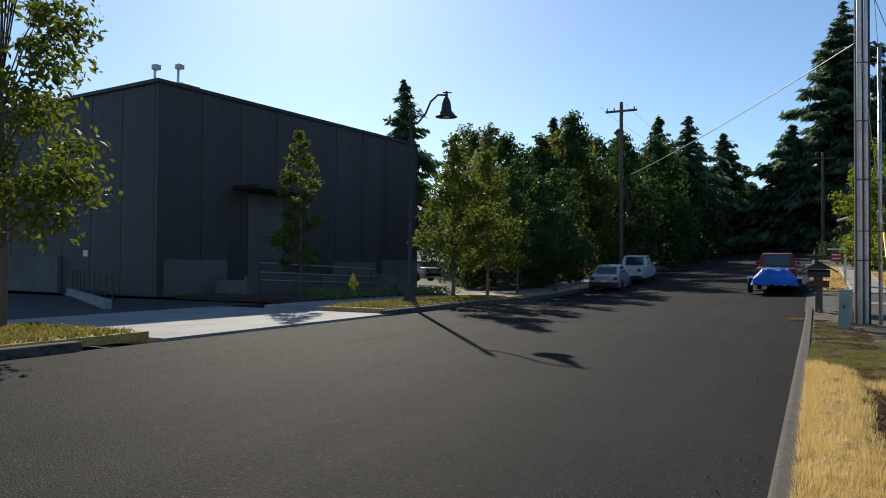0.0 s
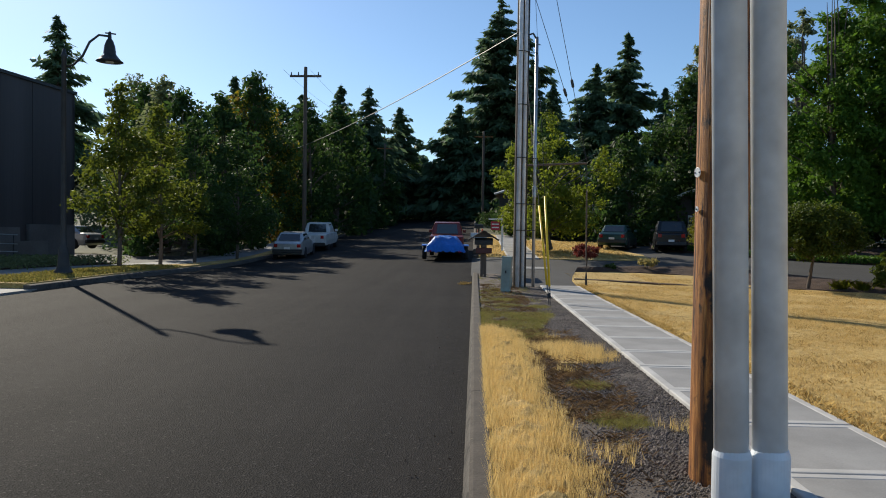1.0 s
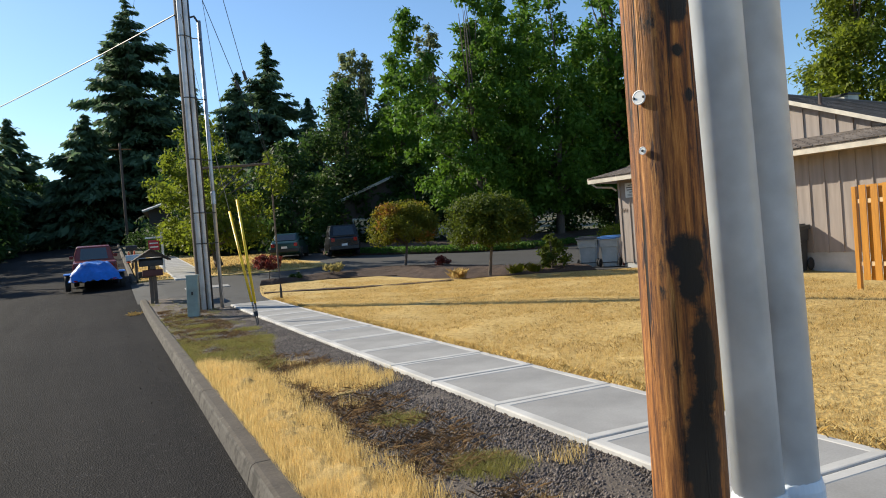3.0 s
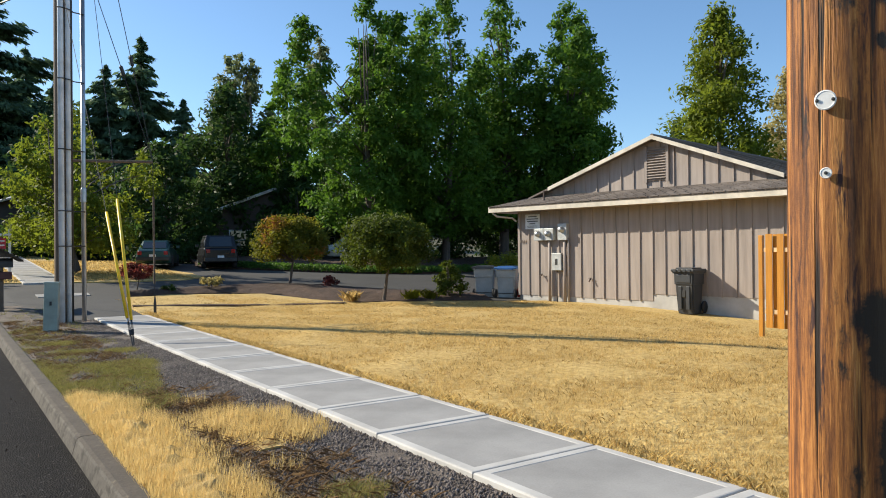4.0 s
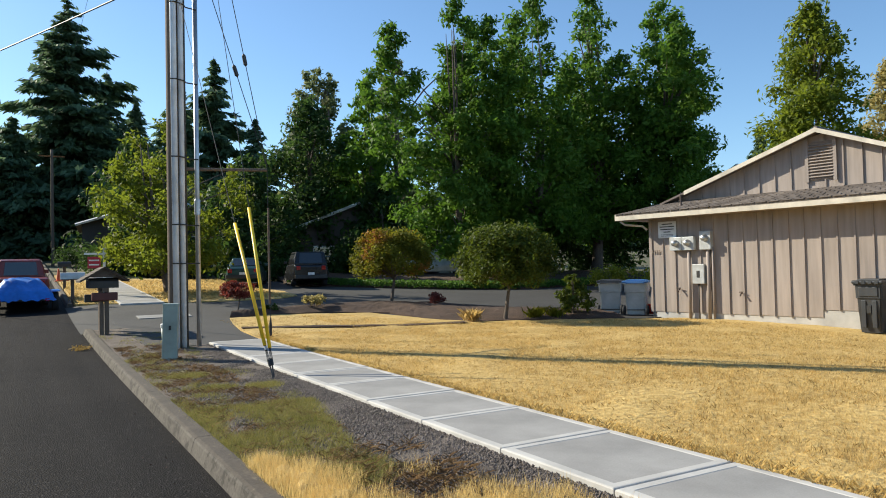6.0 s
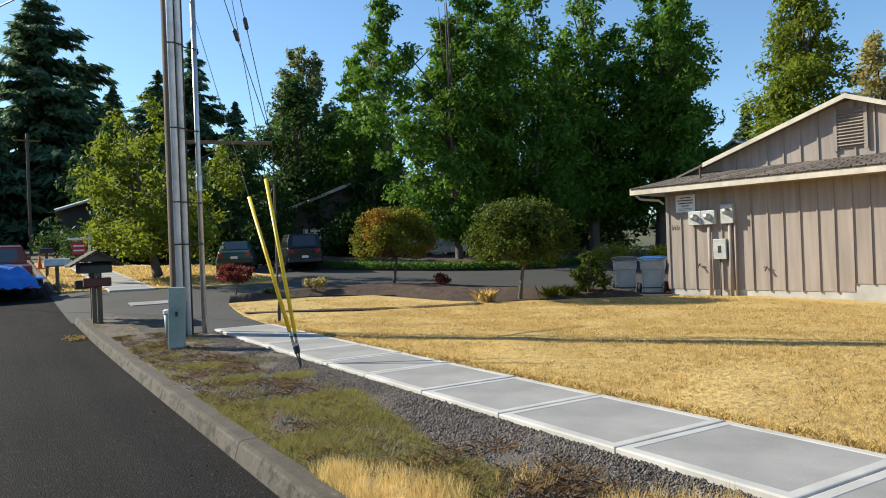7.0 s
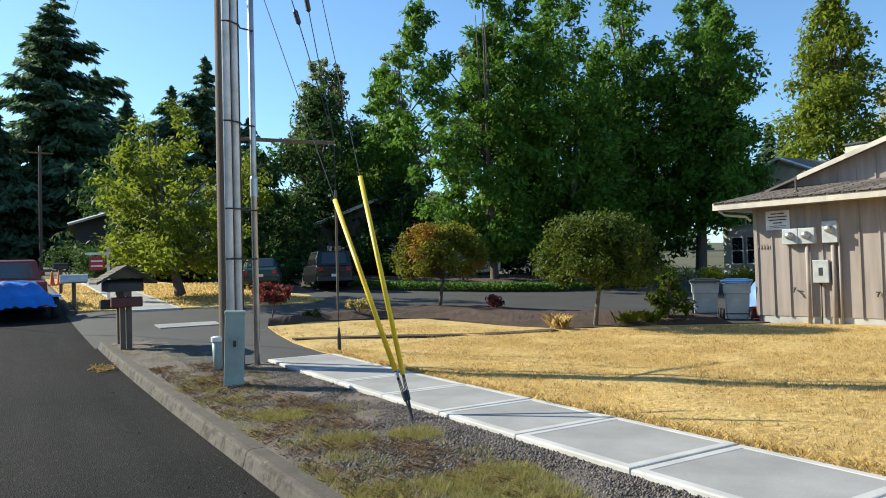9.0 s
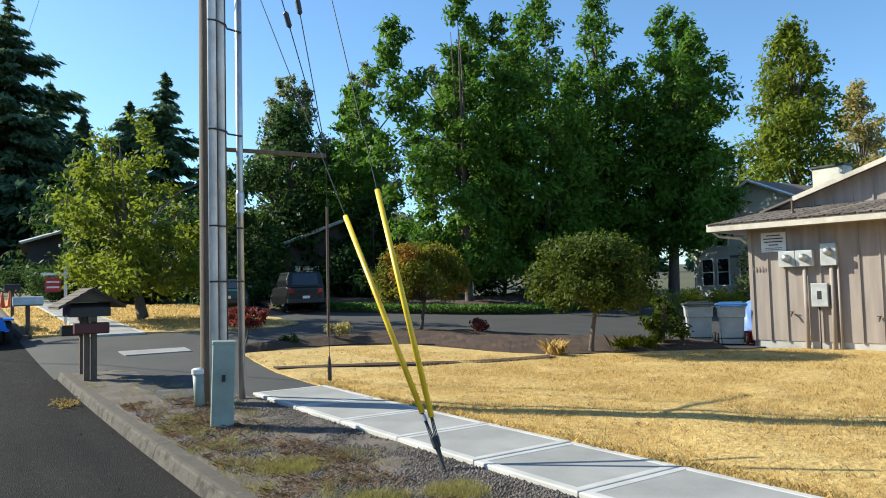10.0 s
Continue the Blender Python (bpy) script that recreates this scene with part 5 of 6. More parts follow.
mailbox(t, -0.13, 0, 0.82, "meter", 0.26, 0.56, "letter_box", 90)
mailbox(t, 0.15, 0.1, 0.82, "meter", 0.26, 0.56, "letter_box", 90)
part("board", boxed(-0.38, 0.38, -0.3, 0.4, 0.78, 0.82), MAT["old_timber"], t)
t = thing("mailbox", pose(-1.8, 27.5, gz(-1.8, 27.5)), "dark mailbox on a post by the kerb", "mailbox", "mailboxes along the kerb")
part("post", boxed(-0.06, 0.06, -0.06, 0.06, -0.2, 1.0), MAT["old_timber"], t)
mailbox(t, 0, 0, 1.0, "steel_dark", 0.26, 0.56, "letter_box", 90)
for x, y in ((-1.82, 33.5), (-1.5, 33.9)):
    t = thing("traffic_cone", pose(x, y, gz(x, y)), "orange traffic cone on the dry verge", "traffic cone", "traffic cones")
    bm = bmesh.new()
    lathe(bm, [(0.14, 0.03), (0.12, 0.06), (0.035, 0.68), (0.02, 0.7)], 14)
    part("shell", bm, MAT["cone"], t, "", True)
    part("base", boxed(-0.19, 0.19, -0.19, 0.19, 0, 0.035, bevel=0.008), MAT["cone"], t)
t = thing("estate_sign", pose(-0.55, 22.5, gz(-0.5, 22.5), 0, 0, -8), "red and white hanging sign on a white post", "sign")
part("post", boxed(-0.05, 0.05, -0.05, 0.05, -0.2, 1.95), MAT["white"], t)
part("arm", boxed(-0.75, 0.18, -0.03, 0.03, 1.68, 1.76), MAT["white"], t)
part("panel", boxed(-0.62, -0.14, -0.012, 0.012, 1.12, 1.6), paint("red_sign_paint", (0.45, 0.02, 0.04), 0.5), t, "red sign panel with plain pale bars")
for z in (1.45, 1.27):
    part("plain_bar", boxed(-0.57, -0.19, -0.018, -0.0125, z - 0.03, z + 0.03), MAT["white"], t)


# ---- vehicles ----
def loft(stations, bevel=0.0):
    """A body from stations along y: (y, half width low, half width high, z low, z high)."""
    bm = bmesh.new()
    rings = []
    for y, wl, wh, z0, z1 in stations:
        zm = z0 + (z1 - z0) * 0.45
        wm = max(wl, wh) * 1.02
        rings.append([bm.verts.new(p) for p in ((-wl, y, z0), (-wm, y, zm), (-wh, y, z1), (wh, y, z1), (wm, y, zm), (wl, y, z0))])
    for a, b in zip(rings, rings[1:]):
        for k in range(6):
            bm.faces.new((a[k], a[(k + 1) % 6], b[(k + 1) % 6], b[k]))
    bm.faces.new(rings[0][::-1])
    bm.faces.new(rings[-1])
    bmesh.ops.recalc_face_normals(bm, faces=bm.faces)
    if bevel:
        bmesh.ops.bevel(bm, geom=list(bm.edges), offset=bevel, segments=2, affect="EDGES", profile=0.6)
    return bm


def wheel(parent, x, y, r=0.33, w=0.21):
    bm = bmesh.new()
    lathe(bm, [(r * 0.62, -w / 2), (r * 0.95, -w / 2), (r, -w / 3), (r, w / 3), (r * 0.95, w / 2), (r * 0.62, w / 2)], 20)
    bmesh.ops.transform(bm, matrix=pose(x, y, r, 0, 90, 0), verts=bm.verts)
    wh = new("wheel")
    wh.parent = parent
    part("tyre", bm, MAT["rubber"], wh, "", True)
    bm = bmesh.new()
    lathe(bm, [(r * 0.6, -w / 2 + 0.01), (r * 0.6, w / 2 - 0.01), (r * 0.2, w / 2 - 0.03), (r * 0.15, w / 2)], 14)
    bmesh.ops.transform(bm, matrix=pose(x, y, r, 0, 90 if x > 0 else -90, 0), verts=bm.verts)
    part("rim", bm, MAT["galv"], wh, "", True)


def car(label, m, colour, kind, group=""):
    """A parked car, its nose towards +y."""
    t = thing("parked_car" if kind != "pickup" else "pickup_truck", m, label, "car" if kind != "pickup" else "pickup truck", group)
    body = {"sedan": [(-2.25, 0.72, 0.66, 0.35, 0.85), (-2.05, 0.82, 0.74, 0.24, 0.95), (-1.3, 0.86, 0.78, 0.2, 0.98), (0.9, 0.86, 0.78, 0.2, 0.95), (1.9, 0.82, 0.72, 0.22, 0.82), (2.25, 0.7, 0.6, 0.34, 0.68)],
            "suv": [(-2.25, 0.78, 0.76, 0.4, 1.0), (-2.1, 0.88, 0.82, 0.3, 1.1), (-1.0, 0.9, 0.84, 0.28, 1.1), (0.9, 0.9, 0.84, 0.28, 1.08), (2.0, 0.86, 0.78, 0.3, 1.0), (2.3, 0.76, 0.68, 0.42, 0.85)],
            "pickup": [(-2.6, 0.82, 0.84, 0.5, 1.05), (-2.5, 0.88, 0.86, 0.38, 1.08), (-0.5, 0.9, 0.86, 0.35, 1.08), (0.9, 0.9, 0.86, 0.35, 1.06), (2.2, 0.86, 0.78, 0.36, 1.0), (2.5, 0.76, 0.7, 0.46, 0.85)]}[kind]
    cab = {"sedan": [(-1.75, 0.72, 0.6, 0.93, 0.96), (-1.1, 0.74, 0.58, 0.93, 1.4), (0.1, 0.74, 0.58, 0.93, 1.42), (1.05, 0.72, 0.62, 0.92, 0.95)],
           "suv": [(-2.15, 0.8, 0.74, 1.07, 1.1), (-1.95, 0.8, 0.68, 1.07, 1.72), (0.1, 0.8, 0.68, 1.07, 1.74), (1.0, 0.78, 0.72, 1.05, 1.08)],
           "pickup": [(-0.75, 0.8, 0.76, 1.05, 1.1), (-0.62, 0.8, 0.68, 1.05, 1.7), (0.5, 0.8, 0.68, 1.05, 1.72), (1.25, 0.78, 0.72, 1.04, 1.07)]}[kind]
    part("body", loft(body, 0.05), MAT[colour], t)
    part("cabin", loft(cab, 0.04), MAT[colour], t)
    z0, z1 = cab[1][3] + 0.08, cab[1][4] - 0.07

    def pane(name, pts):
        bm = bmesh.new()
        f = [bm.verts.new(p) for p in pts]
        r = [bm.verts.new(Vector(p) * 0.985 + Vector((0, 0, 0.012))) for p in pts]
        n = len(pts)
        bm.faces.new(f)
        bm.faces.new(r[::-1])
        for k in range(n):
            bm.faces.new((f[k], r[k], r[(k + 1) % n], f[(k + 1) % n]))
        bmesh.ops.recalc_face_normals(bm, faces=bm.faces)
        part(name, bm, MAT["glass"], t)

    def at(z, y0, y1):
        f = (z - cab[0][4]) / max(0.01, cab[1][4] - cab[0][4])
        return y0 + (y1 - y0) * f
    pane("rear_window", [(-0.58, at(z0, cab[0][0], cab[1][0]) - 0.03, z0), (0.58, at(z0, cab[0][0], cab[1][0]) - 0.03, z0), (0.52, at(z1, cab[0][0], cab[1][0]) - 0.03, z1), (-0.52, at(z1, cab[0][0], cab[1][0]) - 0.03, z1)])
    pane("windscreen", [(-0.58, at(z0, cab[3][0], cab[2][0]) + 0.03, z0), (0.58, at(z0, cab[3][0], cab[2][0]) + 0.03, z0), (0.52, at(z1, cab[3][0], cab[2][0]) + 0.03, z1), (-0.52, at(z1, cab[3][0], cab[2][0]) + 0.03, z1)])
    ym = (cab[1][0] + cab[2][0]) / 2
    for s in (-1, 1):
        for y0, y1, k0, k1 in ((cab[1][0] + 0.05, ym - 0.04, -0.25, 0.0), (ym + 0.04, cab[2][0] - 0.02, 0.0, 0.3)):
            pane("side_window", [(s * 0.785, y0 + k0 * (1 if kind == "sedan" else 0.3), z0), (s * 0.785, y1 + k1, z0), (s * (0.66 if kind == "sedan" else 0.725), y1, z1), (s * (0.66 if kind == "sedan" else 0.725), y0, z1)])
    for s in (-1, 1):
        part("tail_light", boxed(s * 0.62 - 0.1, s * 0.62 + 0.1, body[0][0] - 0.02, body[0][0] + 0.12, 0.66 if kind == "sedan" else 0.8, 0.84 if kind == "sedan" else 1.0, bevel=0.02), MAT["lamp_red"], t)
        part("headlight", boxed(s * 0.52 - 0.13, s * 0.52 + 0.13, body[-1][0] - 0.2, body[-1][0] + 0.015, 0.56 if kind == "sedan" else 0.7, 0.68 if kind == "sedan" else 0.84, bevel=0.02), MAT["chrome"], t)
        part("mirror", boxed(s * 0.95 - 0.09, s * 0.95 + 0.09, cab[2][0] + 0.42, cab[2][0] + 0.52, z0 - 0.02, z0 + 0.13, bevel=0.02), MAT[colour], t)
        for yy in (-1.4, 1.4) if kind != "pickup" else (-1.6, 1.6):
            wheel(t, s * 0.78, yy, 0.33 if kind == "sedan" else 0.38)
    part("bumper", boxed(-0.8, 0.8, body[0][0] - 0.06, body[0][0] + 0.1, 0.36, 0.56, bevel=0.03), MAT["steel_dark"], t)
    part("plate", boxed(-0.16, 0.16, body[0][0] - 0.07, body[0][0] - 0.055, 0.56, 0.68), MAT["white"], t, "blank pale plate")
    return t


def road_pose(x, y, yaw):
    return pose(x, y, gz(x, y) + 0.005, math.degrees(math.atan((gz(x, y + 1) - gz(x, y - 1)) / 2)) * (1 if abs(yaw) < 90 else -1), 0, yaw)


car("red pickup truck parked at the kerb before a trailer", road_pose(-3.55, 22.9, 1.5), "car_red", "pickup")
t = thing("trailer", road_pose(-3.5, 19.2, 1.5), "low trailer with a load under a bright blue tarpaulin", "trailer")
part("frame", boxed(-0.85, 0.85, -1.3, 1.3, 0.42, 0.52, bevel=0.015), MAT["steel_dark"], t)
part("drawbar", tubed([(-0.5, 1.2, 0.47), (0, 2.2, 0.47), (0.5, 1.2, 0.47)], 0.04, 8), MAT["steel_dark"], t)
bm = bmesh.new()
bmesh.ops.create_grid(bm, x_segments=40, y_segments=40, size=1.0)
for v in bm.verts:
    x, y = v.co.x, v.co.y
    e = max(abs(x), abs(y))
    h = 0.62 * (1 - max(0, e - 0.55) / 0.45 * 0.85) * (1 - 0.25 * x * x)
    v.co = Vector((x * 1.0, y * 1.4, 0.5 + h + 0.07 * noise.noise((x * 3, y * 3, 0.4)) + 0.03 * noise.noise((x * 9, y * 9, 2))))
    if e > 0.93:
        v.co.z = 0.45 + 0.1 * noise.noise((x * 6, y * 6, 5.0))
part("tarpaulin", bm, MAT["tarp_blue"], t, "crumpled bright blue tarpaulin", True)
for s in (-1, 1):
    wheel(t, s * 1.02, -0.35, 0.33, 0.2)
    part("mudguard", boxed(s * 1.02 - 0.14, s * 1.02 + 0.14, -0.78, 0.08, 0.69, 0.73, bevel=0.015), MAT["tarp_blue"], t)
    part("tail_light", boxed(s * 0.72 - 0.07, s * 0.72 + 0.07, -1.34, -1.29, 0.42, 0.5), MAT["lamp_red"], t)
car("silver sedan parked along the far kerb", road_pose(-12.3, 24.0, 4), "car_silver", "sedan", "cars parked along the far kerb")
car("small white pickup parked along the far kerb", road_pose(-12.2, 30.2, 2), "car_white", "pickup", "cars parked along the far kerb")
PC = "cars in the shaded car park"
car("dark green car in the shade of trees", pose(6.6, 27.2, gz(6.6, 27.2) - 0.03, 0, 0, -20), "car_green", "sedan", PC)
car("black off-road car in the shade of trees", pose(9.4, 26.2, gz(9.4, 26.2) - 0.03, 0, 0, -12), "car_black", "suv", PC)
car("silver off-road car in the shade of trees", pose(19.3, 29.6, gz(19.3, 29.6) + 0.1, 0, 0, 62), "car_silver", "suv", PC)
car("dark car in the shade behind the far lawn", pose(3.0, 41.0, gz(3, 41), 0, 0, 95), "car_black", "sedan", PC)
car("dark car beyond the dark hall", pose(-27.0, 26.0, gz(-27, 26), 0, 0, 80), "car_silver", "sedan", PC)


# ---- far side of the street ----
def patch(name, x0, x1, y0, y1, lift, mat, label, category, n=8, m=8):
    return ruled(name, [(x0, y0), (x0, y1)], [(x1, y0), (x1, y1)], m, n, lift, MAT[mat], label, category)


patch("apron", -18.2, -12.02, -8.4, -0.8, -0.1, "concrete", "pale concrete driveway apron", "driveway", 6, 6)
patch("pavement_left", -16.4, -14.3, -0.8, 46, 0.0, "concrete", "pale concrete footpath along the far side", "pavement", 2, 40)
patch("verge_left", -14.3, -12.3, -0.8, 4.5, 0.02, "lawn_soil", "narrow grass verge along the far kerb", "verge", 3, 60)
ruled("verge_left_far", [(-14.3, 4.5), (-14.3, 12), (-14.35, 20), (-14.6, 46)], [(-12.3, 4.5), (-13.2, 12), (-13.75, 20), (-13.8, 46)], 40, 3, 0.02, MAT["lawn_soil"], "narrow dry verge along the far kerb", "verge")
patch("corner_grass", -15.4, -12.3, -30, -8.5, 0.02, "lawn_soil", "grass verge at the driveway corner", "verge", 6, 20)
patch("yard", -60, -18.2, -30, 1.2, -0.12, "old_asphalt", "dark asphalt yard before the hall", "car park", 8, 8)
patch("planting_bed", -22.5, -16.4, 1.4, 12, 0.06, "mulch", "low planted bed before the hall", "flower bed", 6, 10)
patch("side_lot", -40, -16.4, 12.5, 22, -0.02, "old_asphalt", "small car park beside the hall", "car park", 6, 8)

hall = thing("hall", pose(-23.4, 1.3, 0.25, 0, 0, -5), "large dark windowless hall with a flat roof", "building")
HH = 7.95
hall_wall = new("wall")
hall_wall.parent = hall
for k in range(17):
    part("cladding_panel", boxed(-0.2, 0.0 - 0.012 * (k % 2), 1.0 * k + 0.008, 1.0 * (k + 1) - 0.008, 0.0, HH), MAT["dark_wall"], hall_wall)
for k in range(40):
    part("cladding_panel", boxed(-1.0 * (k + 1) - 0.192, -1.0 * k - 0.208, 0.0 + 0.012 * (k % 2), 0.2, 0.0, HH), MAT["dark_wall"], hall_wall)
part("wall", boxed(-40, -39.8, 0, 17, 0, HH), MAT["dark_wall"], hall)
part("wall", boxed(-40, 0, 16.8, 17, 0, HH), MAT["dark_wall"], hall)
part("roof", boxed(-39.9, -0.1, 0.1, 16.9, HH - 0.3, HH - 0.1), MAT["steel_dark"], hall)
for a in ((-40.1, 0.08, -0.1, 0.1, HH, HH + 0.14), (-0.1, 0.08, 0.1, 17.1, HH, HH + 0.14)):
    part("coping", boxed(*a), MAT["steel_dark"], hall)
for a in ((0.0, 0.16, 9.8, 13.0, 0, 1.35), (0.0, 0.16, 13.6, 16.8, 0, 1.5), (0.0, 0.16, 0.3, 3.2, 0, 1.4), (-14, -6.2, -0.16, 0.0, 0, 1.5)):
    part("plinth", boxed(*a), MAT["block"], hall, "grey concrete block plinth")
part("door", boxed(0.0, 0.06, 4.4, 6.4, 0.4, 4.2, bevel=0.01), MAT["block"], hall, "tall grey roller door")
for k in range(9):
    part("door_rib", boxed(0.06, 0.085, 4.42, 6.38, 0.6 + 0.4 * k, 0.64 + 0.4 * k), MAT["block"], hall)
part("canopy", boxed(0.0, 1.4, 3.6, 7.0, 4.3, 4.45), MAT["steel_dark"], hall)
part("wall_sign", boxed(-4.6, -4.3, -0.04, -0.002, 1.5, 1.75), MAT["white"], hall, "small pale wall sign")
for x, y, h in ((-0.8, 0.4, 0.75), (-0.6, 1.3, 0.95)):
    f = new("flood_light")
    f.parent = hall
    part("stalk", tubed([(x, y, HH - 0.2), (x, y, HH + h)], 0.05, 8), MAT["galv"], f)
    part("head", boxed(x - 0.05, x + 0.22, y - 0.13, y + 0.13, HH + h - 0.1, HH + h + 0.1, bevel=0.03), MAT["meter"], f)
part("roof_unit", boxed(-1.0, -0.4, 1.3, 2.2, HH, HH + 0.35, bevel=0.03), MAT["meter"], hall)

ramp = thing("ramp", pose(-22.6, 1.3, 0.3, 0, 0, -5), "concrete ramp with a grey parapet beside the hall", "ramp")
part("deck", boxed(0, 1.6, 2.0, 11.5, 0, 0.55), MAT["block"], ramp)
part("parapet", boxed(1.6, 1.75, 2.0, 11.5, 0, 0.75), MAT["block"], ramp)
rail = thing("handrail", pose(-20.4, 3.5, 0.3, 0, 0, -5), "thin steel handrail along the ramp", "handrail")
for k in range(3):
    part("post", tubed([(0, 3.4 * k, -0.02), (0, 3.4 * k, 1.25 - 0.12 * k)], 0.018, 6), MAT["steel_dark"], rail)
for z in (0.6, 0.9, 1.25):
    part("rail", tubed([(0, 0, z), (0, 7.0, z - 0.25)], 0.02, 6), MAT["galv"], rail)
rail = thing("handrail", pose(-19.5, -3.6, 0.18, 0, 0, 60), "dark steel railing along the sunken yard", "handrail")
for k in range(16):
    part("post", tubed([(0, 1.3 * k, -0.05), (0, 1.3 * k, 1.0)], 0.02, 6), MAT["steel_dark"], rail)
for z in (0.5, 1.0):
    part("rail", tubed([(0, 0, z), (0, 19.5, z)], 0.02, 6), MAT["steel_dark"], rail)
wl = thing("low_wall", pose(-19.9, -3.4, 0.12, 0, 0, 60), "low pale concrete kerb wall along the yard", "wall")
part("block", boxed(-0.12, 0.12, 0, 19.5, 0, 0.32, bevel=0.02), MAT["concrete"], wl)

t = thing("fire_hydrant", pose(-17.0, 4.7, gz(-17, 4.7) + 0.06), "yellow fire hydrant in the planted bed", "fire hydrant")
bm = bmesh.new()
lathe(bm, [(0.17, 0), (0.17, 0.05), (0.12, 0.07), (0.11, 0.5), (0.15, 0.52), (0.15, 0.56), (0.13, 0.6), (0.09, 0.7), (0.04, 0.75), (0.035, 0.82), (0.01, 0.83)], 16)
part("barrel", bm, MAT["hydrant"], t, "", True)
for a in (0, 180, 90):
    bm = bmesh.new()
    lathe(bm, [(0.06, 0.08), (0.06, 0.18), (0.075, 0.18), (0.075, 0.23), (0.02, 0.25)], 12)
    bmesh.ops.transform(bm, matrix=pose(0, 0, 0.42, 90, 0, a), verts=bm.verts)
    part("outlet", bm, MAT["hydrant"], t, "", True)

lamp = thing("street_lamp", pose(-13.2, 2.3, gz(-13.2, 2.3), 0, 0, 30), "dark ornamental street lamp with a bell-shaped shade", "street lamp")
bm = bmesh.new()
lathe(bm, [(0.24, 0), (0.24, 0.12), (0.2, 0.16), (0.15, 0.3), (0.13, 0.7), (0.09, 0.8), (0.075, 1.2), (0.06, 5.9), (0.085, 5.95), (0.06, 6.0), (0.03, 6.15)], 16)
part("post", bm, MAT["steel_dark"], lamp, "", True)
part("arm", tubed([(0, 0, 5.65), (0.22, 0, 5.72), (0.45, 0, 6.0), (0.62, 0, 6.4), (0.85, 0, 6.62), (1.1, 0, 6.62)], 0.032, 8), MAT["steel_dark"], lamp, "", True)
bm = bmesh.new()
lathe(bm, [(0.36, 5.92), (0.3, 5.96), (0.17, 6.12), (0.14, 6.35), (0.09, 6.5), (0.05, 6.55), (0.04, 6.72), (0.001, 6.78)], 18, (1.12, 0))
part("shade", bm, MAT["steel_dark"], lamp, "dark bell-shaped lamp shade", True)
bm = bmesh.new()
lathe(bm, [(0.02, 5.85), (0.1, 5.88), (0.12, 5.94)], 12, (1.12, 0))
part("bulb_glass", bm, MAT["white"], lamp)
part("finial", tubed([(1.0, 0, 6.7), (1.28, 0, 6.7)], 0.02, 6), MAT["steel_dark"], lamp)

fp = timber_pole("dark timber utility pole with a crossarm beyond the parked cars", -13.95, 33.2, 12.2, 0.15, 0.12, (0, 0), "old_timber")
part("crossarm", boxed(-1.1, 1.1, -0.06, 0.06, 11.6, 11.74), MAT["old_timber"], fp)
for x in (-1.0, -0.5, 0.9):
    part("insulator", tubed([(x, 0, 11.74), (x, 0, 11.95)], [0.05, 0.03], 8), MAT["steel_dark"], fp)
for a in ((-15.6, 33.5, 12.9, -15.5, 75, 15.5), (-13.7, 33.5, 12.9, -13.5, 75, 15.0)):
    wire_span("thin overhead cable along the street", a[:3], a[3:], 0.9, 0.008)
wire_span("thin overhead cable rising from the pole", (-0.72, 5.35, 14.6), (-1.0, 62, 15.5), 0.9, 0.008)
for x, y in ((-9.6, 75), (-1.2, 62), (-8.6, 120)):
    p = timber_pole("far timber utility pole beside the street", x if x > -5 else x - 4.0, y, 10, 0.14, 0.11, (0, 0), "old_timber")
    part("crossarm", boxed(-1.0, 1.0, -0.05, 0.05, 9.4, 9.52), MAT["pole"], p)


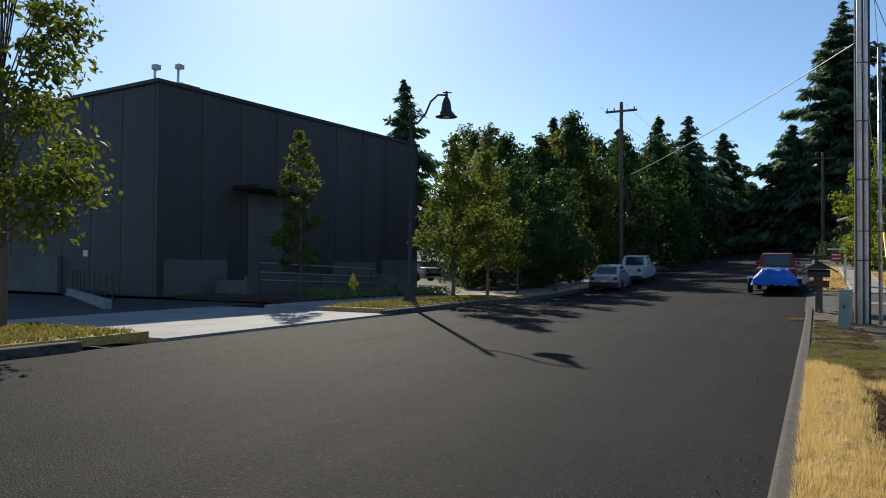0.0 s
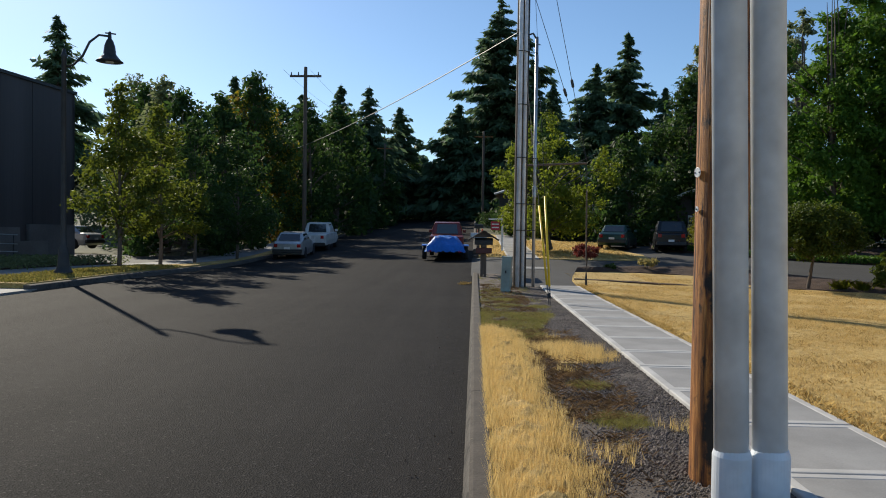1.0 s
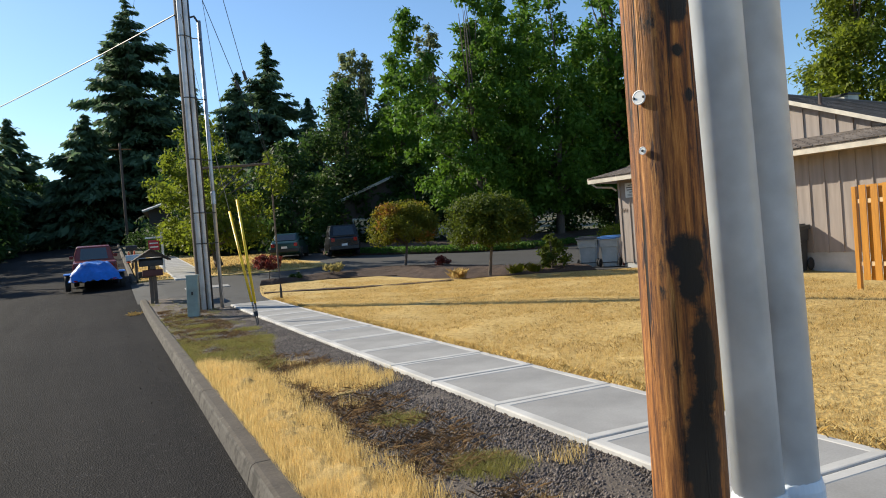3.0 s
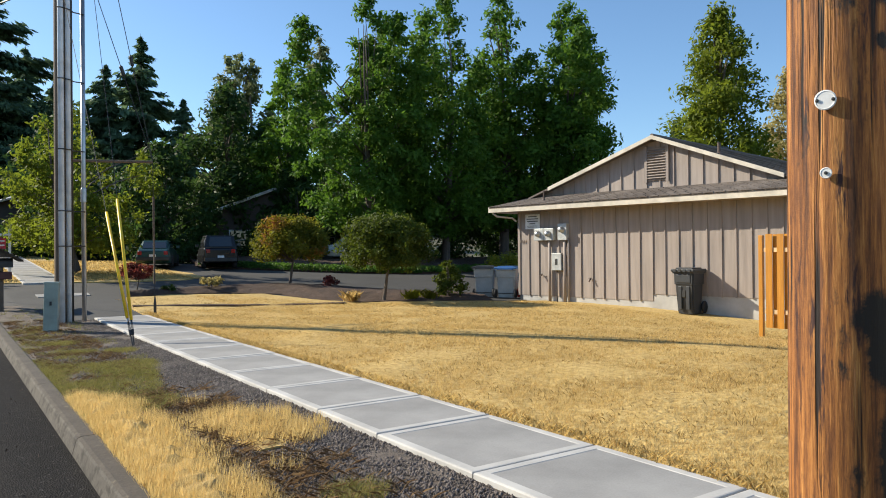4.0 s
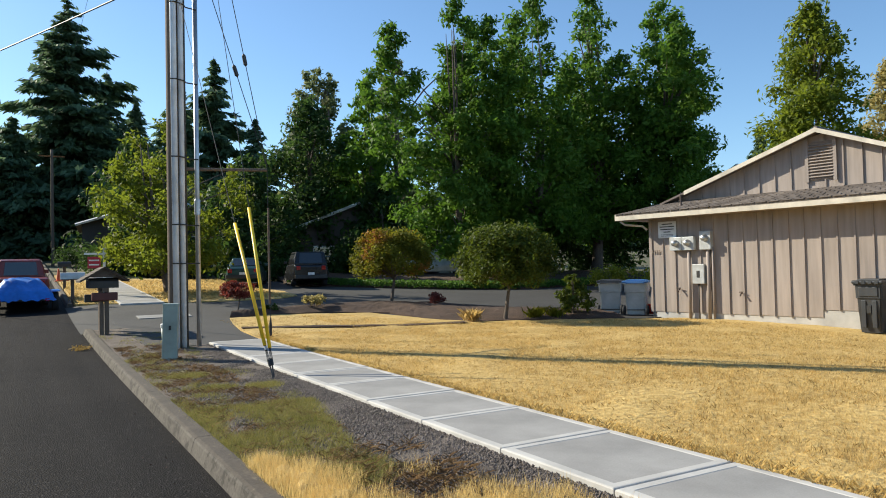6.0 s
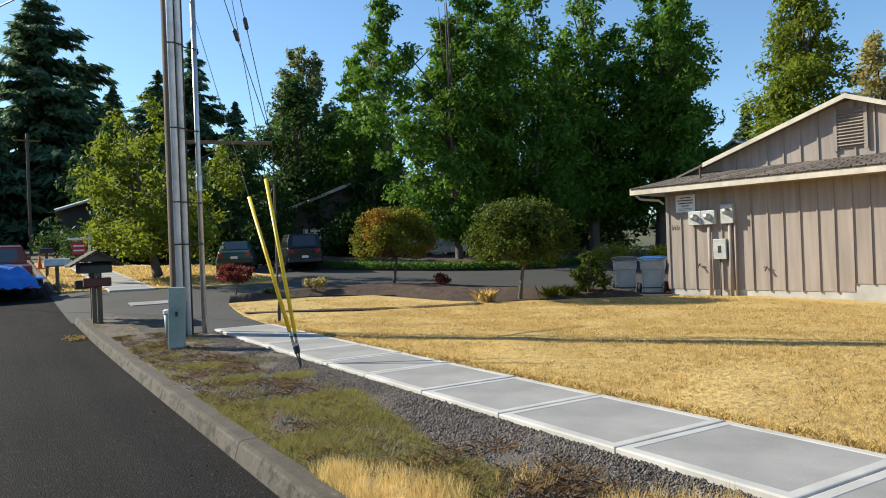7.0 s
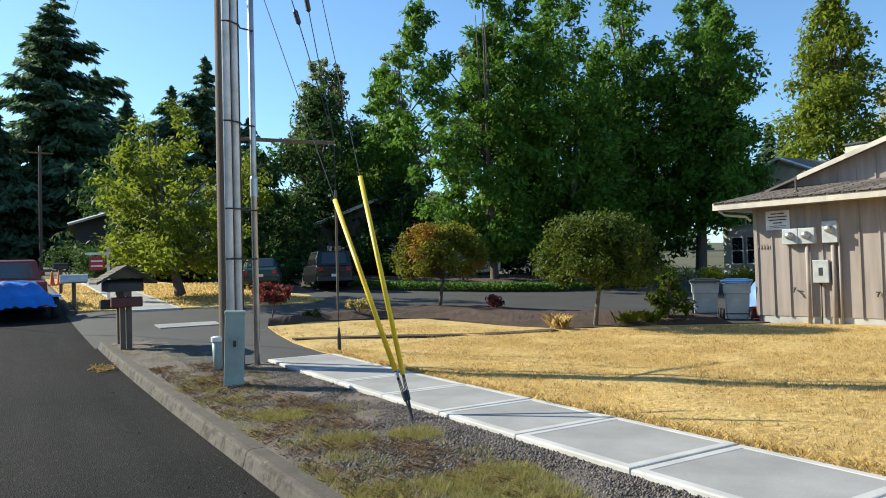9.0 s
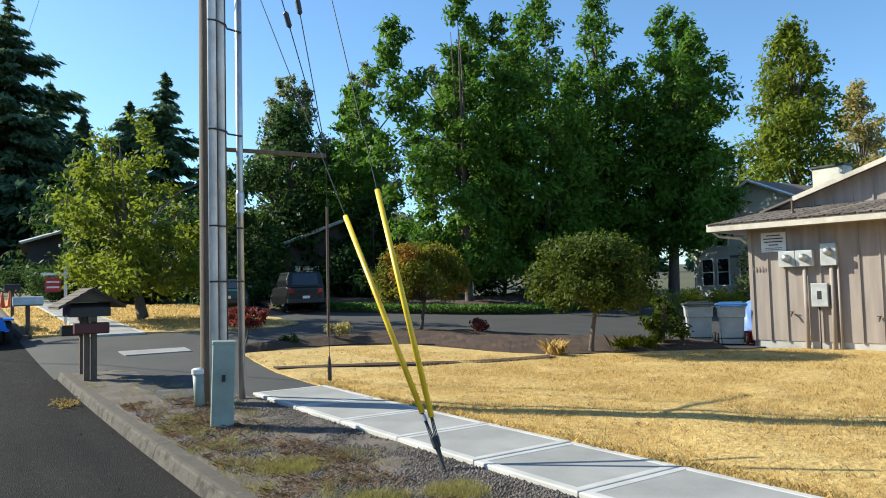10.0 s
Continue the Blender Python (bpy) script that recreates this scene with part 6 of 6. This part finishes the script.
# ---- houses behind ----
def plain_house(label, m, w, d, h, ridge, wall_m, windows, gable_front=True):
    t = thing("house", m, label, "house", "houses behind the trees")
    w1 = new("wall")
    w1.parent = t
    n = int(h / 0.2)
    for k in range(n):
        bm = bmesh.new()
        v = [bm.verts.new(p) for p in ((-w / 2, -0.012, k * 0.2), (w / 2, -0.012, k * 0.2), (w / 2, 0.0, (k + 1) * 0.2), (-w / 2, 0.0, (k + 1) * 0.2), (w / 2, -0.012 + 0.02, k * 0.2), (-w / 2, -0.012 + 0.02, k * 0.2))]
        bm.faces.new(v[:4])
        bm.faces.new((v[0], v[5], v[4], v[1]))
        part("clapboard", bm, wall_m, w1)
    bm = boxed(-w / 2, w / 2, 0.01, d, 0, h)
    part("wall", bm, wall_m, t)
    for s in (1, -1):
        bm = bmesh.new()
        slab_poly(bm, [(s * (w / 2 + 0.4), -0.5, h - 0.1), (s * (w / 2 + 0.4), d + 0.5, h - 0.1), (0, d + 0.5, h + ridge), (0, -0.5, h + ridge)], 0.12)
        part("roof", bm, MAT["shingle"], t)
        part("rake_board", tubed([(s * (w / 2 + 0.4), -0.52, h - 0.16), (0, -0.52, h + ridge - 0.06)], 0.1, 4), MAT["white"], t)
    bm = bmesh.new()
    f = [bm.verts.new(p) for p in ((-w / 2, -0.005, h), (w / 2, -0.005, h), (0, -0.005, h + ridge - 0.1))]
    bm.faces.new(f)
    part("gable", bm, wall_m, t)
    for x, z, ww, wh in windows:
        wn_ = new("window")
        wn_.parent = t
        part("pane", boxed(x - ww / 2, x + ww / 2, -0.05, -0.02, z, z + wh), MAT["glass"], wn_)
        for a in ((x - ww / 2 - 0.09, x - ww / 2, z - 0.09, z + wh + 0.09), (x + ww / 2, x + ww / 2 + 0.09, z - 0.09, z + wh + 0.09), (x - ww / 2, x + ww / 2, z + wh, z + wh + 0.09), (x - ww / 2, x + ww / 2, z - 0.09, z), (x - ww / 2, x + ww / 2, z + wh / 2 - 0.03, z + wh / 2 + 0.03)):
            part("frame", boxed(a[0], a[1], -0.07, -0.015, a[2], a[3]), MAT["white"], wn_)
    return t


h2 = plain_house("pale cream two-storey house with white window frames", pose(38.2, 21.2, 0.45, 0, 0, -92), 9.5, 10, 5.3, 2.2, MAT["pale_siding"], [(-3.6, 0.9, 0.8, 1.7), (-2.4, 0.9, 0.8, 1.7), (-3.6, 3.5, 0.8, 1.2), (-2.4, 3.5, 0.8, 1.2), (-0.6, 0.9, 1.0, 1.6), (0.8, 3.4, 1.4, 1.2), (1.8, 0.9, 1.4, 1.6)])
part("chimney", boxed(1.6, 3.6, 4.0, 5.0, 5.4, 8.2), MAT["pale_siding"], h2, "pale clapboard chimney")
part("chimney_cap", boxed(1.5, 3.7, 3.9, 5.1, 8.2, 8.32), MAT["steel_dark"], h2)
part("porch_roof", boxed(-0.9, 1.6, -1.4, 0.0, 2.6, 2.75), MAT["shingle"], h2)
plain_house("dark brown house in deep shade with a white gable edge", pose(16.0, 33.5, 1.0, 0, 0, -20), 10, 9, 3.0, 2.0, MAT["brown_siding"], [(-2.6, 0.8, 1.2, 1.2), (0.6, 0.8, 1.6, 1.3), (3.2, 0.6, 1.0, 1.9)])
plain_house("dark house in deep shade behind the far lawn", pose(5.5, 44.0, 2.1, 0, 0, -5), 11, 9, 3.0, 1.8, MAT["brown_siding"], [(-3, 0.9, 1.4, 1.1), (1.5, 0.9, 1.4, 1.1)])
plain_house("pale far house on the wooded hill", pose(-13.5, 110, 5.0, 0, 0, 30), 8, 8, 3.0, 1.8, MAT["pale_siding"], [(-1.5, 0.9, 1.2, 1.2), (1.5, 0.9, 1.2, 1.2)])


# ---- shrubs and ground plants ----
def shrub(label, x, y, h, r, n, size, mat, seed, group="", z=None, name="shrub", long=0.75):
    rng = np.random.default_rng(seed)
    t = thing(name, pose(x, y, gz(x, y) + 0.02 if z is None else z), label, "shrub", group)
    k = max(5, int(14 * r))
    cs = [(rng.normal() * r * 0.42, rng.normal() * r * 0.42, h * (0.25 + 0.55 * rng.random())) for _ in range(k)]
    v, c = leaf_cloud(rng, cs, [min(r, h) * (0.35 + 0.2 * rng.random()) for _ in cs], [max(10, n // k)] * k, size, long)
    v[:, 2] = np.maximum(v[:, 2], 0.0)
    quads("foliage", v, c, MAT[mat], t)
    bm = bmesh.new()
    for c_ in cs[:7]:
        tube(bm, [(0, 0, -0.1), (c_[0] * 0.5, c_[1] * 0.5, c_[2] * 0.5), c_], [0.02, 0.014, 0.005], 5)
    part("stems", bm, MAT["bark"], t)
    return t


BED = "low plants in the mulch bed"
shrub("small yellowish shrub in the mulch bed", 5.05, 12.95, 0.5, 0.42, 900, 0.045, "leaf_gold", 101, BED)
shrub("small brownish shrub in the mulch bed", 9.4, 12.2, 0.5, 0.4, 800, 0.045, "leaf_red", 102, BED)
shrub("small dark green shrub in the mulch bed", 3.4, 12.6, 0.3, 0.3, 500, 0.04, "leaf_dark", 103, BED)
HG = "yellow-green hedge shrubs before the pale house"
for k, (x, y) in enumerate(((23.6, 15.6), (25.2, 14.6), (22.2, 17.0), (26.6, 13.8))):
    shrub("rounded yellow-green hedge shrub", x, y, 1.2, 0.9, 2200, 0.06, "hedge_yellow", 110 + k, HG)
broadleaf("small leafy tree before the pale house", 25.4, 12.2, 4.6, 1.6, 1.2, 5000, 0.09, MAT["leaf_olive"], 121, 40, 0.3)
for k, (x, y, h, r) in enumerate(((0.6, 37, 1.6, 1.4), (2.2, 41, 1.5, 1.4), (-0.4, 44, 2.0, 1.3), (6.0, 38.0, 1.4, 1.5), (10.0, 30.0, 1.2, 1.4))):
    shrub("dark clipped hedge beyond the far lawn", x, y, h, r, 2500, 0.08, "leaf_dark", 130 + k, "dark hedges beyond the far lawn")


def ground_leaves(label, seed, spots, n, size, mat, h=0.25, name="ground_cover"):
    rng = np.random.default_rng(seed)
    P = []
    for x0, y0, x1, y1, w in spots:
        u = rng.random(n)
        x, y = x0 + (x1 - x0) * u, y0 + (y1 - y0) * u
        dx, dy = -(y1 - y0), x1 - x0
        ln = math.hypot(dx, dy)
        o = (rng.random(n) - 0.5) * w
        x, y = x + dx / ln * o, y + dy / ln * o
        z = np.array([gz(a, b) for a, b in zip(x, y)]) + 0.05 + h * rng.random(n)
        P.append(np.stack([x, y, z], 1))
    P = np.concatenate(P)
    v, c = leaf_cloud(rng, P, [0.05] * len(P), [1] * len(P), size)
    return tagged(quads(name, v, c, MAT[mat], None), label, "ground cover", "", "stuff")


ground_leaves("bright green ivy ground cover along the car park", 140, [(9.0, 27.0, 12.2, 23.7, 1.4), (12.2, 23.7, 15.8, 20.9, 1.4), (15.8, 20.9, 18.4, 19.6, 1.2), (18.4, 19.6, 24, 20, 1.2)], 2600, 0.075, "ivy", 0.3)
ground_leaves("low grey-green plants in the bed before the hall", 141, [(-16.6, 2.0, -16.6, 11.5, 1.6), (-18.5, 4, -18.5, 11.5, 2)], 2600, 0.06, "leaf_olive", 0.3)


# ---- grasses, gravel, litter ----
def blades(name, label, pts, h, w, lean, mat, seed, kinked=True):
    """Grass blades at the given roots: bent, tapering strips."""
    rng = np.random.default_rng(seed)
    n = len(pts)
    a = rng.random(n) * 2 * np.pi
    hh = h * (0.45 + 0.8 * rng.random(n))
    d = np.stack([np.cos(a), np.sin(a), np.zeros(n)], 1)
    s = np.stack([-np.sin(a), np.cos(a), np.zeros(n)], 1) * w / 2
    ln = (lean * (0.3 + rng.random(n)) * hh)[:, None]
    up = np.array([0, 0, 1.0]) * hh[:, None]
    mid = pts + d * ln * 0.35 + up * 0.6
    tip = pts + d * ln + up
    v = np.stack([pts - s, pts + s, mid + s * 0.7, tip, mid - s * 0.7] if kinked else [pts - s, pts + s, tip], 1).reshape(-1, 3)
    c = 5 if kinked else 3
    me = bpy.data.meshes.new(name)
    me.vertices.add(len(v))
    me.vertices.foreach_set("co", v.astype(np.float32).ravel())
    me.loops.add(c * n)
    me.loops.foreach_set("vertex_index", np.arange(c * n, dtype=np.int32))
    me.polygons.add(n)
    me.polygons.foreach_set("loop_start", np.arange(0, c * n, c, dtype=np.int32))
    me.materials.append(mat)
    me.update(calc_edges=True)
    return tagged(new(name, me), label, "grass", "", "stuff")


def scatter(rng, n, x0, x1, y0, y1, weight, dz=0.0):
    out = []
    while len(out) < n:
        x, y = rng.uniform(x0, x1), rng.uniform(y0, y1)
        if rng.random() < weight(x, y):
            out.append((x, y, gz(x, y) + dz))
    return np.array(out)


def patchy(x, y, f, lo, hi):
    return min(1.0, max(0.0, (noise.noise((x * f, y * f, 9.1)) * 0.5 + 0.5 - lo) / (hi - lo)))


def lawn_east(y):
    """Eastern limit of the lawn at y."""
    if y < 4.6:
        return 13.2
    return max(2.0, 13.2 - (y - 4.6) * 2.8) if y < 7 else 6.6 - (y - 7) * 0.3


rg = random.Random(11)
def tufty(x, y):
    return (0.2 + 0.8 * patchy(x, y, 8.0, 0.4, 0.58)) * (0.5 + 0.5 * patchy(x, y, 2.6, 0.25, 0.6))


near = scatter(rg, 200000, 1.24, 7.0, -14, 6.5, lambda x, y: tufty(x, y) * (1.0 if x < 4 else 0.6), -0.015)
blades("dry_grass", "short dry yellow grass of the lawn near the footpath", near, 0.042, 0.005, 0.9, MAT["dry_blade"], 1, False)
farl = scatter(rg, 150000, 4.0, 13.2, -14, 11.5, lambda x, y: tufty(x, y) if x < lawn_east(y) else 0.0, -0.015)
blades("dry_grass", "short dry yellow grass of the lawn towards the house", farl, 0.048, 0.009, 0.9, MAT["dry_blade"], 2, False)
cent = scatter(rg, 4200, 1.4, 13.0, -14, 11, lambda x, y: 1.0 if x < lawn_east(y) - 0.2 else 0.0, -0.015)
fleck = np.repeat(cent, 5, axis=0)
fleck[:, :2] += np.random.default_rng(31).normal(0, 0.045, (len(fleck), 2))
blades("withered_weeds", "small withered brown weeds scattered in the lawn", fleck, 0.036, 0.008, 1.1, MAT["fleck"], 32)
far2 = scatter(rg, 12000, -1.8, 6.2, 18.6, 32, lambda x, y: 1.0 if not -0.5 < x < 1.1 else 0.0, 0.0)
blades("dry_grass", "short dry yellow grass beyond the driveway", far2, 0.08, 0.025, 0.9, MAT["dry_blade"], 3)
edge = scatter(rg, 7000, 1.2, 1.4, -14, 6.0, lambda x, y: 1.0, -0.02)
blades("dry_grass", "ragged dry grass along the footpath edge", edge, 0.06, 0.006, 0.9, MAT["dry_blade"], 4)


def tall_w(x, y):
    """Where the tall dry grass stands: a band behind the kerb, and a few tufts."""
    band = 1.0 if -1.93 < x < -1.25 + 0.4 * noise.noise((y * 0.8, 1.0, 0.0)) and y < -4.7 + 0.7 * noise.noise((x * 2, 3.0, 1.0)) else 0.0
    band *= (0.2 + 0.8 * patchy(x, y, 3.5, 0.3, 0.6)) * min(1.0, max(0.12, (-1.15 - x) / 0.5))
    for cx, cy, r in ((-0.75, -6.6, 0.55), (-0.6, -7.2, 0.5), (-0.35, -10.7, 0.22), (-0.9, -5.5, 0.2), (-0.3, -13.4, 0.3), (-0.95, -8.2, 0.2), (-1.0, -11.5, 0.25)):
        thick = 0.5 if r > 0.4 else 0.12
        band = max(band, thick - thick * ((x - cx) ** 2 + (y - cy) ** 2) / r ** 2)
    return band


def tufts(rng, cents, n, spread):
    """Roots of grass gathered in tufts round the given centres."""
    out = np.repeat(cents, n, axis=0)
    out[:, :2] += rng.normal(0, spread, (len(out), 2))
    out[:, 0] = np.maximum(out[:, 0], -1.93)
    return out


ty = steps(-16.0, -4.9, 0.37)
ruled("straw_thatch", [(-1.93, y) for y in ty], [(min(-1.15, max(-1.75, -1.36 + 0.3 * noise.noise((y * 0.8, 1.0, 0.0)) - 0.3 * max(0.0, y + 5.6))), y) for y in ty], 120, 12, -0.05, MAT["thatch"], "matted straw-coloured grass behind the kerb", "grass", 0.05, 0.075, 9.0, 0.05)
ruled("straw_thatch", [(-1.0, -7.7), (-1.2, -7.2), (-1.1, -6.6), (-0.9, -6.1)], [(-0.7, -7.7), (-0.35, -7.2), (-0.4, -6.6), (-0.8, -6.1)], 30, 10, -0.05, MAT["thatch"], "matted straw-coloured grass tussock of the verge", "grass", 0.015, 0.035, 9.0, 0.05)
tall = tufts(np.random.default_rng(41), scatter(rg, 6200, -1.93, -0.05, -16, -4.0, tall_w, -0.03), 10, 0.03)
blades("tall_dry_grass", "straw-coloured grass behind the kerb", tall, 0.115, 0.004, 0.55, MAT["dry_tall"], 5, False)


def green_w(x, y):
    g = (0.35 + 0.65 * patchy(x, y, 9.0, 0.38, 0.6)) * patchy(x, y, 1.6, 0.3, 0.52) if (-1.92 < x < -0.65 - 0.25 * math.sin(y) and -5.6 < y < -1.9) else 0.0
    g = max(g, 0.22 * patchy(x, y, 2.4, 0.45, 0.7) if (x < -1.3 and -1.9 < y < 4.5) else 0.0)
    g = max(g, 0.07 * patchy(x, y, 2.4, 0.5, 0.75) if x < -0.4 and -1.9 < y < 9 else 0.0)
    for cx, cy, r in ((-0.62, -0.6, 0.3), (-0.75, -10.5, 0.3), (-0.8, -9.0, 0.25), (-1.3, 1.0, 0.35), (-1.2, -0.4, 0.3)):
        g = max(g, 0.9 * (1.0 - ((x - cx) ** 2 + (y - cy) ** 2) / r ** 2))
    return g


green = tufts(np.random.default_rng(42), scatter(rg, 7000, -1.92, -0.05, -12, 9, green_w, -0.042), 9, 0.03)
blades("weeds", "half-dry green weeds of the verge", green, 0.055, 0.0045, 0.9, MAT["green_blade"], 6, False)
straw = scatter(rg, 12000, -1.85, -0.7, -14, 6, lambda x, y: 0.1 + 0.9 * patchy(x, y, 1.8, 0.4, 0.6), -0.038)
blades("dead_grass", "matted dead grass of the verge", straw, 0.04, 0.0025, 2.2, MAT["dead_red"], 7)
dead = scatter(rg, 2500, -1.3, -0.45, -10.5, -4.6, lambda x, y: patchy(x, y, 1.7, 0.3, 0.6), -0.038)
blades("dead_grass", "reddish-brown dead weeds of the verge", dead, 0.05, 0.004, 2.5, MAT["dead_red"], 17)
lv = scatter(rg, 9000, -14.2, -12.35, -0.6, 9, lambda x, y: 1.0 if x < left_x(y) - 0.35 else 0.0, 0.02)
blades("verge_grass", "short green grass along the far kerb", lv, 0.08, 0.025, 0.8, MAT["green_blade"], 8)
lv = scatter(rg, 9000, -15.3, -12.35, -16, -8.7, lambda x, y: 1.0, 0.02)
blades("verge_grass", "short green grass at the driveway corner", lv, 0.08, 0.025, 0.8, MAT["green_blade"], 9)


def gravel_w(x, y):
    inner = (-1.12 if y < -3 else -1.25) + 0.3 * noise.noise((y * 0.7, 5.0, 0.0)) - (0.35 if -4 < y < -1 else 0.0)
    if y > 0.4:
        return 0.75 * patchy(x, y, 2.0, 0.3, 0.6)
    return 1.0 if x > inner else 0.2


rgp = scatter(rg, 95000, -1.8, -0.01, -15, 5.4, gravel_w, -0.046)
rng = np.random.default_rng(77)
n = len(rgp)
octa = np.array([(1, 0, 0), (-1, 0, 0), (0, 1, 0), (0, -1, 0), (0, 0, 1), (0, 0, -1)], float)
size = (0.004 + 0.012 * rng.random(n) ** 2.2)[:, None, None]
shape = 0.65 + 0.7 * rng.random((n, 6, 1))
ang = rng.random(n) * 2 * np.pi
rot = np.stack([np.stack([np.cos(ang), -np.sin(ang), 0 * ang], 1), np.stack([np.sin(ang), np.cos(ang), 0 * ang], 1), np.stack([0.3 * np.cos(ang), 0 * ang, 1 + 0 * ang], 1)], 1)
gvv = (np.einsum("nij,kj->nki", rot, octa) * shape * size + rgp[:, None, :] + np.array([0, 0, 0.008])).reshape(-1, 3)
tri = np.array([(0, 2, 4), (2, 1, 4), (1, 3, 4), (3, 0, 4), (2, 0, 5), (1, 2, 5), (3, 1, 5), (0, 3, 5)])
gff = (tri[None] + 6 * np.arange(n)[:, None, None]).reshape(-1, 3)
me = bpy.data.meshes.new("gravel")
me.vertices.add(len(gvv))
me.vertices.foreach_set("co", gvv.astype(np.float32).ravel())
me.loops.add(3 * len(gff))
me.loops.foreach_set("vertex_index", gff.astype(np.int32).ravel())
me.polygons.add(len(gff))
me.polygons.foreach_set("loop_start", np.arange(0, 3 * len(gff), 3, dtype=np.int32))
me.materials.append(MAT["gravel"])
me.update(calc_edges=True)
tagged(new("gravel", me), "dark grey crushed gravel beside the footpath", "gravel", "", "stuff")

# leaves and crumbs along the gutter
lp = scatter(rg, 110, -2.7, -2.16, -14, 9, lambda x, y: max(0.08, 1 + (x + 2.16) * 1.2), 0.012)
v, c = leaf_cloud(np.random.default_rng(8), lp, [0.004] * len(lp), [1] * len(lp), 0.013)
tagged(quads("fallen_leaves", v, c, MAT["mulch"], None), "dry brown leaves and crumbs along the gutter", "leaves", "", "stuff")
lp = np.array([(-2.35 + rg.gauss(0, 0.09), 7.3 + rg.gauss(0, 0.22), gz(-2.3, 7.3) + 0.02 + rg.random() * 0.03) for _ in range(160)])
v, c = leaf_cloud(np.random.default_rng(9), lp, [0.01] * len(lp), [1] * len(lp), 0.035)
tagged(quads("leaf_heap", v, c, MAT["fleck"], None), "small heap of dry leaves against the kerb", "leaves", "", "stuff")
GT = "tufts of ornamental grass in the bed"
for k, (x, y) in enumerate(((7.6, 7.0), (9.7, 6.9), (10.3, 6.7))):
    pts = np.array([(x + rg.gauss(0, 0.1), y + rg.gauss(0, 0.1), gz(x, y) + 0.02) for _ in range(130)])
    b = blades("grass_tuft", "tuft of yellow ornamental grass in the mulch bed", pts, 0.3, 0.012, 1.0, MAT["hedge_yellow"] if k else MAT["dry_tall"], 20 + k)
    tagged(b, "", "grass", GT, "thing")
